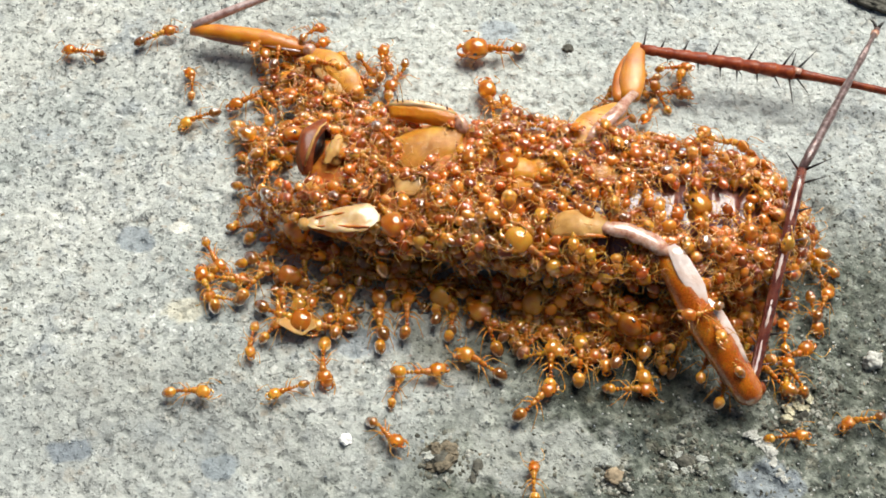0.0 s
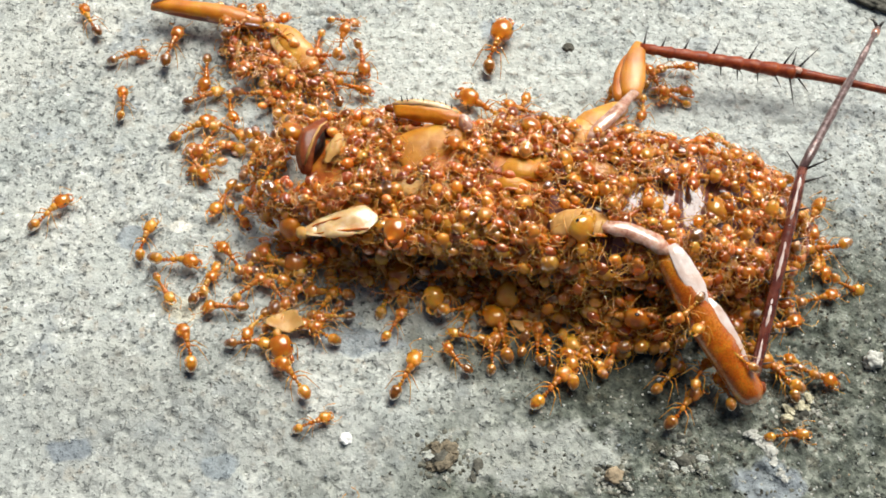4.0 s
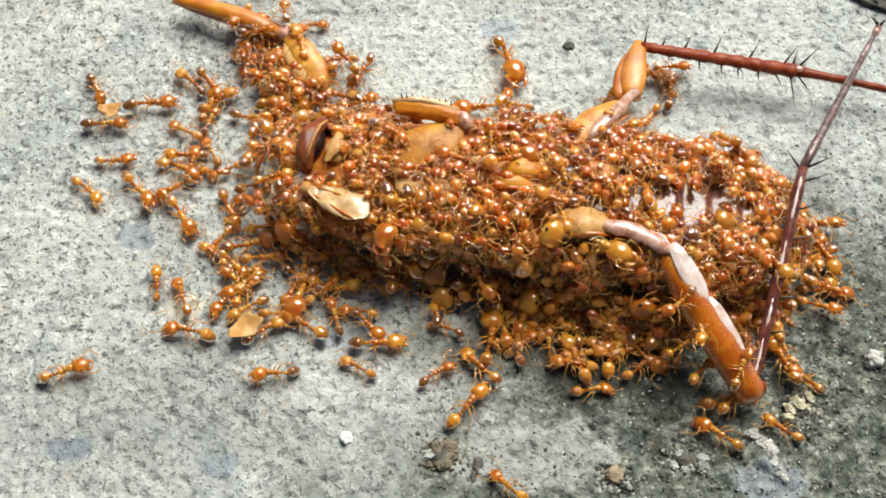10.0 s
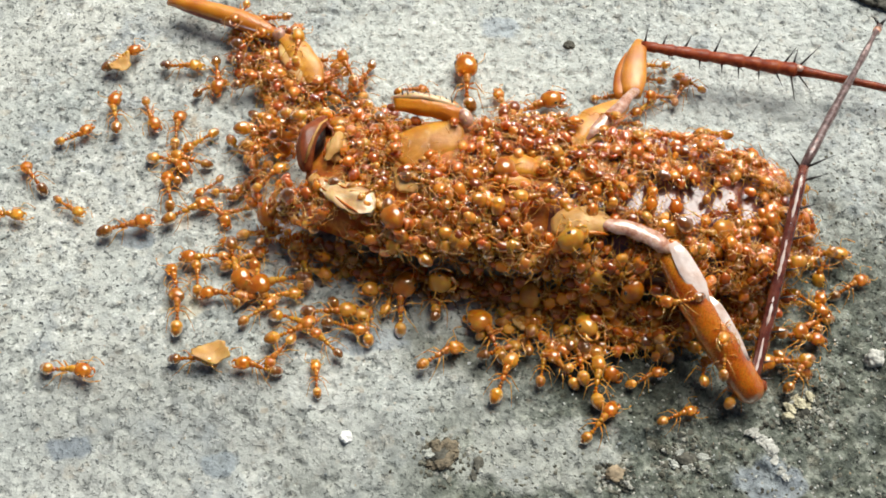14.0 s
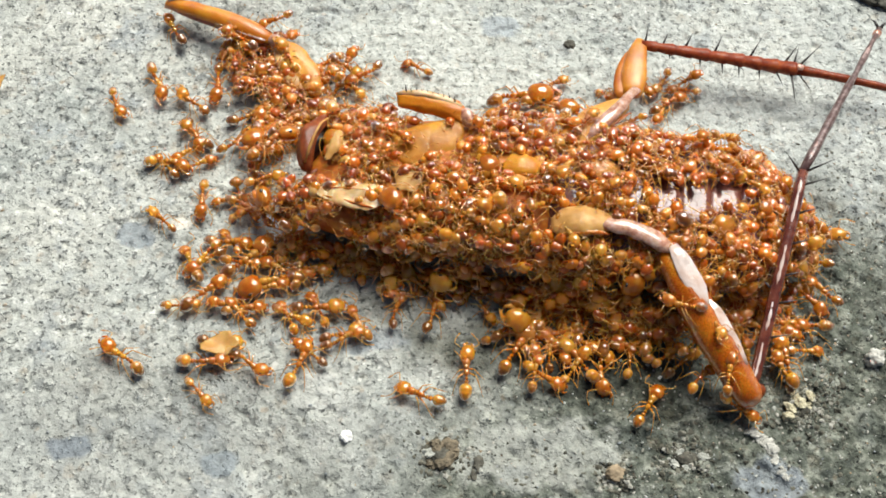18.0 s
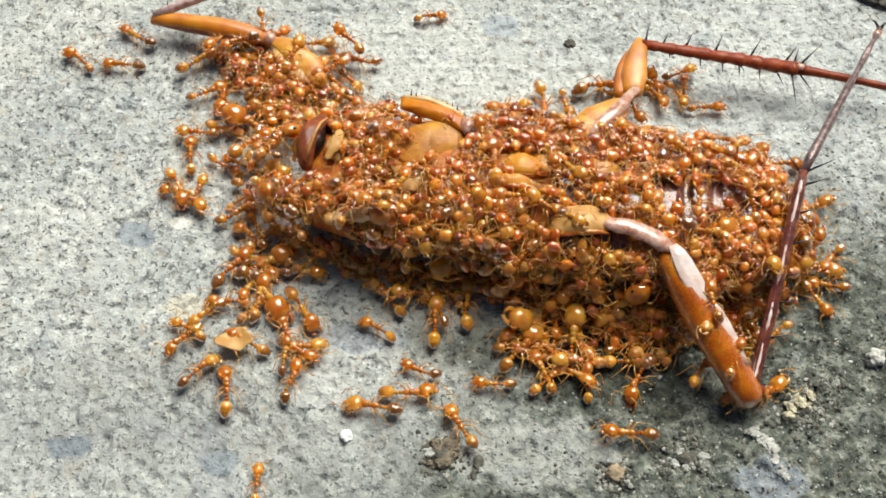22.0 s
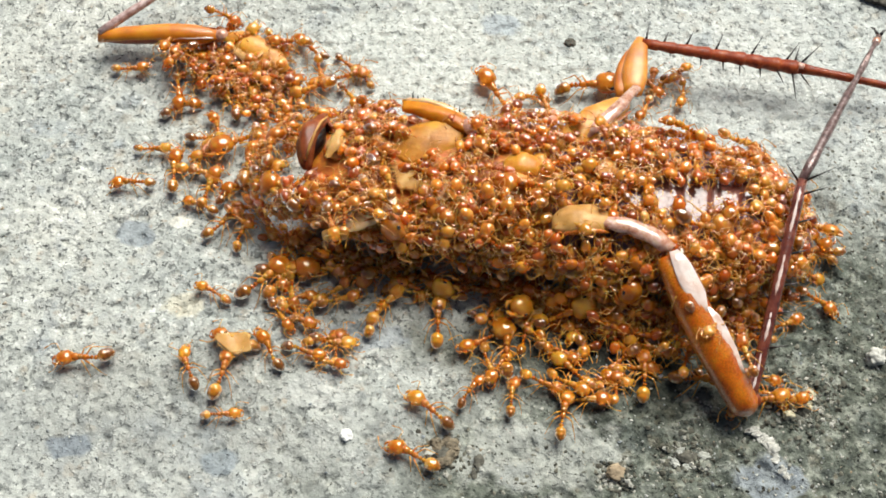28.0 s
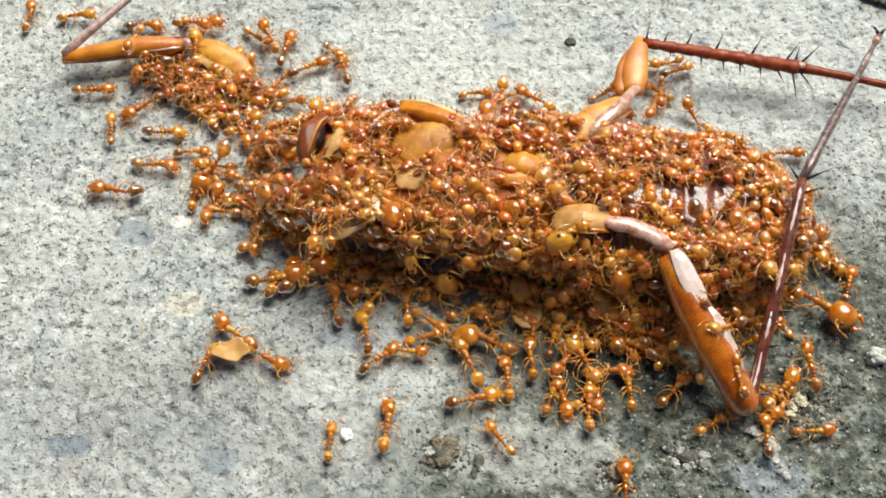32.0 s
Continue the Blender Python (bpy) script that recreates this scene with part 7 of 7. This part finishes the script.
def on_body(r):
    """A pose for an ant of the lowest layer, on the body or its near slope."""
    while True:
        u0, u1, v0, v1, pile = r.choice(((0.05, 0.98, -0.9, 0.95, False), (0.05, 0.98, -0.9, 0.95, False), (0.08, 0.97, -1.5, -0.6, True), (0.03, 0.98, -1.35, -0.9, False)))
        u, v = r.uniform(u0, u1), r.uniform(v0, v1)
        p = HEAD_END + AXIS * (LENGTH * u) + ACROSS * (profile(min(1, max(0, u)))[0] * v)
        if r.random() <= bare(p.x, p.y) and -v <= near_reach(u):
            return stand(p.x, p.y, r.uniform(-180, 180), r.uniform(-0.3, 0.15), (r.uniform(-20, 20), r.uniform(-22, 22)), pile)


def round_leg(r):
    """A pose for an ant that clings to the base of the severed leg, in the space of that base."""
    return pose(r.uniform(-0.5, 6.8) * MM, r.gauss(-1.3, 1.5) * MM, r.choice((0.0, 0.0, 0.3, 0.9)) * MM, r.uniform(-25, 25), r.uniform(-25, 25), r.uniform(-180, 180))


def packed_swarm(name, count, seed, place, label):
    """Ants beyond counting that hold still and feed, as one mesh."""
    r = random.Random(seed)
    kinds = []
    for o in ANTS[0].children:
        me = o.data
        co = np.empty(len(me.vertices) * 3)
        me.vertices.foreach_get("co", co)
        kinds.append((o.name.split(".")[0], o.location.copy(), co.reshape(-1, 3), [tuple(p.vertices) for p in me.polygons]))
    verts, faces, slots, base = [], [], [], 0
    for _ in range(count):
        m = place(r) @ Matrix.Scale(r.uniform(0.66, 0.92), 4)
        for kind, at, co, polys in kinds + [q for q in kinds if q[0] == "leg"]:
            swing = 55 if kind == "leg" else 24 if kind in ("head", "gaster", "leg", "antenna") else 0
            k = np.array(m @ Matrix.LocRotScale(at, Euler([radians(r.uniform(-swing, swing)) for _ in range(3)]), None))
            verts.append(co @ k[:3, :3].T + k[:3, 3])
            faces += [tuple(i + base for i in f) for f in polys]
            slots += [1 if kind in ("leg", "antenna") else 0] * len(polys)
            base += len(co)
    me = bpy.data.meshes.new(name)
    me.from_pydata(np.concatenate(verts).tolist(), [], faces)
    me.polygons.foreach_set("use_smooth", [True] * len(faces))
    me.materials.append(ANT_MASS)
    me.materials.append(LIMB)
    me.polygons.foreach_set("material_index", slots)
    return tagged(new(name, me), label, "ant swarm", kind="stuff")


BEDS = [packed_swarm("ant_swarm", 70, 71 + i, on_body, "dense lowest layer of amber fire ants feeding on the cockroach") for i in range(6)]
HAULERS = packed_swarm("ant_swarm", 38, 81, round_leg, "knot of amber fire ants hauling at the severed leg")
RIDERS = []
rider = random.Random(44)
for i in range(26):
    RIDERS.append((add_ant(rider.uniform(0.8, 1.08), "heap"), rider.uniform(-3.2, 5.6), rider.gauss(-1.6, 1.5), rider.uniform(-180, 180), rider.choice((0.0, 0.0, 0.0, 0.8, 1.4)), rider.randrange(10 ** 6)))
for i in range(14):
    RIDERS.append((add_ant(rider.uniform(0.8, 1.08), "heap"), rider.uniform(2.5, 8.5), rider.gauss(-1.0, 1.9), rider.uniform(-180, 180), rider.choice((0.0, 0.0, 0.0, 0.8)), rider.randrange(10 ** 6)))


CLIMBERS = [(add_ant(SIZER.uniform(0.75, 1.0), "heap"), k, side, turn) for k, side, turn in ((0.05, 0.5, 40), (0.18, -0.5, 100), (0.32, 0.3, 170), (0.45, -0.4, -60), (0.58, 0.4, 120), (0.72, -0.2, 20), (0.9, 0.2, -140), (0.28, 0.9, -100))]


# ---- what moves ----
def leg_at(t):
    """Knee of the severed leg and the turn of its base at a time."""
    for a, b in zip(LEG_ROWS, LEG_ROWS[1:]):
        if t <= b[0]:
            k = (t - a[0]) / (b[0] - a[0])
            return [p + (q - p) * k for p, q in zip(a, b)]
    return LEG_ROWS[-1]


def motions():
    # the legs of all ants swing in two tripods; walkers share one gait, the ants of the heap a slower one
    first = ANTS[0]
    source = {}
    for job, step, swing in (("walk", 0.2, 17), ("heap", 0.5, 14)):
        donor = first if job == "walk" else HEAP[0][0]
        for o in [c for c in donor.children if c.name.split(".")[0] == "leg"]:
            key = (round(o.location.x / MM, 2), o.location.y > 0)
            row = [i for i, (hx, _) in enumerate(HIPS) if abs(hx - key[0]) < 0.02][0]
            sign = 1 if (row + key[1]) % 2 else -1
            r = random.Random(row * 2 + key[1])
            rows, t, k = [], 0.0, 0
            base = o.rotation_euler.copy()
            while t <= 32.0:
                a = swing * (1 if k % 2 else -1) * sign * (1 if job == "walk" else r.uniform(0.1, 1.0))
                lift = (7 if k % 2 else 0) * sign
                rows.append((t, Matrix.LocRotScale(o.location, Euler((base.x + radians(lift if key[1] else -lift) * 0.5, base.y, base.z + radians(a))), None)))
                t, k = round(t + step, 3), k + 1
            walk(o, rows)
            source[(job, *key)] = (o.animation_data.action, o.animation_data.action_slot)
    in_heap = {h[0] for h in HEAP} | {h[0] for h in RIDERS}
    for ant in ANTS:
        job = "heap" if ant in in_heap else "walk"
        for o in ant.children:
            if o.name.split(".")[0] == "leg" and not o.animation_data:
                action, slot = source[(job, round(o.location.x / MM, 2), o.location.y > 0)]
                o.rotation_mode = "QUATERNION"
                o.animation_data_create()
                o.animation_data.action = action
                o.animation_data.action_slot = slot
    # the heap: each ant shuffles and turns about its hold
    for ant, x, y, heading, lift, seed, pile in HEAP:
        r = random.Random(seed)
        tip = (r.uniform(-25, 25), r.uniform(-28, 28)) if lift else (r.uniform(-28, 28), r.uniform(-26, 26))
        rows, t, restless = [], 0.0, r.choice((0.15, 0.3, 0.6, 1.1))
        px, py, h = x, y, heading
        while t < 32.0:
            rows.append((t, stand(px, py, h, lift, tip, pile)))
            px = x + (px - x) * 0.6 + r.gauss(0, restless)
            py = y + (py - y) * 0.6 + r.gauss(0, restless)
            h += max(-70, min(70, r.gauss(0, 12 + 30 * restless)))
            t = round(t + r.uniform(0.9, 2.2), 2)
        rows.append((32.0, stand(px, py, h, lift, tip, pile)))
        walk(ant, rows)
    # ants that haul at the base of the severed leg
    for ant, x, y, heading, lift, seed in RIDERS:
        r = random.Random(seed)
        rows, t, h = [], 0.0, heading
        tip = (r.uniform(-20, 20), r.uniform(-20, 20)) if lift else (0, 0)
        dx = dy = 0.0
        while True:
            _, kx, ky, a, c, _ = leg_at(t)
            base = Matrix.Rotation(radians(a + c), 2)
            p = Vector((kx, ky)) + base @ Vector((x + dx, y + dy))
            rows.append((t, stand(p.x, p.y, h, lift, tip)))
            if t >= 32.0:
                break
            dx, dy = dx * 0.6 + r.gauss(0, 0.35), dy * 0.6 + r.gauss(0, 0.35)
            h += max(-70, min(70, r.gauss(0, 22)))
            t = min(32.0, round(t + r.uniform(0.8, 1.6), 2))
        walk(ant, rows)
    # the lowest layer heaves a little as its ants feed
    for i, bed in enumerate(BEDS):
        r = random.Random(90 + i)
        rows, t = [], 0.0
        while t < 32.0:
            rows.append((t, pose(r.gauss(0, 0.16) * MM, r.gauss(0, 0.16) * MM, 0, 0, 0, r.gauss(0, 0.25))))
            t = round(t + r.uniform(0.6, 1.3), 2)
        walk(bed, rows + [(32.0, pose(0, 0, 0))])
    walk(HAULERS, [(t, pose(x * MM, y * MM, 0, 0, 0, a + c)) for t, x, y, a, c, s in LEG_ROWS])
    # the ants on the slab
    for ant, rows in CRAWL + ROAM:
        walk(ant, [(t, stand(x, y, h)) for t, x, y, h in rows])
    # the severed leg: knee, thigh and base
    walk(foreleg, [(t, pose(x * MM, y * MM, 1.6 * MM, 0, 0, a)) for t, x, y, a, c, s in LEG_ROWS])
    walk(fore_coxa, [(t, pose(0.2 * MM, 0, 0, 0, 4, c)) for t, x, y, a, c, s in LEG_ROWS])
    walk(fore_tibia, [(t, pose(-9.5 * MM, 0.2 * MM, 0.5 * MM, 0, 0, s)) for t, x, y, a, c, s in LEG_ROWS])
    # the shin sags and the thigh swings with it as ants pull the foot
    slides = ((0, 0.0), (16.7, 0.0), (17.6, 0.3), (21, 0.36), (25.5, 0.5), (27.5, 1.0), (29, 0.98), (32, 0.95))
    walk(near_tibia, [(t, pose((KNEE.x - 0.4 * k) * MM, (KNEE.y - 1.3 * k) * MM, KNEE.z * MM)) for t, k in slides])
    walk(near_femur, [(t, pose((A.x - 0.05 * k) * MM, (A.y - 0.75 * k) * MM, A.z * MM, 0, 0, -3.6 * k)) for t, k in slides])
    k = MID_KNEE * MM
    walk(mid_femur, [(t, pose(k.x + dx * MM, k.y + dy * MM, k.z + 0.5 * MM, max(-8.0, min(22.0, 22 - (t - 18.5) * 8)), 0, a)) for t, a, dx, dy in ((0, -3, -0.3, -0.6), (6, -3, 0.05, -0.6), (12, -4, -0.1, -0.4), (17, -5, 0.1, -0.25), (18.5, -9, 0.1, -0.4), (20, -12, 0.0, -0.6), (21, -15, 0.0, -1.1), (23, -17, 0.1, -1.25), (25, -18, 0.25, -1.65), (28, -15, 0.2, -1.35), (32, -15, 0.0, -1.5))])
    k = FLAP * MM
    swing = ((0, 18, 0, 0), (2, 28, 0, 0), (3, 32, 0, 0), (6, -1, -0.7, -0.35), (10, -14, -0.8, 0), (13, -18, -0.7, 0.2), (17, -5, 0.5, 0.9), (19, 12, 0.2, 1.1), (22, 28, 1.6, 1.0), (25, 24, 1.7, 0.3), (28, 47, 1.0, 1.2), (29, 51, 1.0, 1.4), (31, 50, 0, 0.7), (32, 54, -0.2, 0.9))
    walk(flap, [(t, pose(k.x + dx * MM, k.y + dy * MM, k.z, 0, 0, a)) for t, a, dx, dy in swing])
    # ants close in over the loose leg base
    for n, (ant, along, side, turn) in enumerate(CLIMBERS):
        r = random.Random(n + 60)
        come = 18.2 + 0.45 * n
        rows = []
        for t, a, dx, dy in [row for row in swing if row[0] > come + 1.5]:
            p = FLAP + Vector((dx, dy, 0)) + Matrix.Rotation(radians(a), 3, "Z") @ (Vector((-5.17, 1.66, -0.9)) * along + Vector((0.3 * side, 0.95 * side, 0.55)))
            rows.append((t, pose(p.x * MM, p.y * MM, p.z * MM, r.uniform(-15, 15), r.uniform(-15, 15), turn + a + r.uniform(-25, 25))))
        x, y = -7.5 + 1.4 * n, -1.6 - 0.5 * (n % 3)
        walk(ant, [(0.0, stand(x, y, turn, 0.2, pile=True)), (come - 3, stand(x + 0.4, y + 0.3, turn + 30, 0.2, pile=True)), (come, stand(x, y + 0.2, turn, 0.2, pile=True))] + rows)
    walk(carried_flake, [(t, pose(x * MM, y * MM, 0.9 * MM, 0, 0, a)) for t, x, y, a in FLAKE_ROWS])
    walk(second_flake, [(t, pose(x * MM, y * MM, 0.9 * MM, 0, 0, a)) for t, x, y, a in FLAKE_TWO])


LEG_ROWS = [(0, -10.71, 17.24, -11.6, -36.3, 34.5), (1, -12.56, 18.08, -8.2, -37.5, 34.7), (2, -12.83, 18.69, -8.9, -45, 35.4), (3, -13.78, 19.37, -11.2, -39.4, 35.8), (6, -14.27, 19.89, -11.4, -43.2, 32.1), (8, -13.73, 19.84, -15.5, -44.9, 36.7), (9, -12.84, 18.65, -21.4, -37, 39.7), (13, -13.08, 18.57, -20.2, -37.1, 42.7), (17, -13.5, 17.91, -24.3, -32.8, 45.1), (19, -13.5, 17.69, -19.3, -33.4, 28.6), (21, -13.76, 17.93, -12, -31.9, 31.3), (23, -14.21, 17.77, -10.6, -36.2, 31.7), (25, -15.36, 17.96, -2.1, -40.4, 37.7), (28, -17.76, 18.07, 1.8, -33.4, 36.6), (30, -19.86, 17.85, 1.5, -36.8, 35.5), (32, -20.37, 17.13, 9.8, -40.9, 38.3)]
FLAKE_ROWS = [(0, -10.05, -6.64, 0), (3, -10.85, -6.56, 10), (6, -11.45, -6.52, -10), (9, -13.43, -6.57, 40), (11, -14.31, -7.91, 30), (13, -15.97, -9.11, 0), (17, -15.25, -8.66, 20), (19, -15.48, -8.39, 10), (21, -15.07, -8.6, 30), (23, -13.98, -7.76, -10), (25, -14.13, -8.36, 0), (28, -14.32, -8.49, -15), (30, -14.06, -9.29, 0), (32, -14.55, -9.11, 10)]
FLAKE_TWO = [(0, -11.35, 15.53, 30), (2, -14.53, 16.06, 10), (3, -16.01, 17.75, 10), (6, -17.35, 17.56, 40), (7, -17.13, 17.54, 20), (8, -19.88, 17.92, 0), (9, -22.82, 13.39, -20), (10, -25.83, 11.73, 0), (12, -25.21, 13.6, 0), (13, -24.68, 14.58, 30), (14, -25.55, 16.08, 30), (17, -32.26, 14.6, 0), (20, -38.83, 13.96, 0), (32, -38.82, 13.71, 0)]


motions()
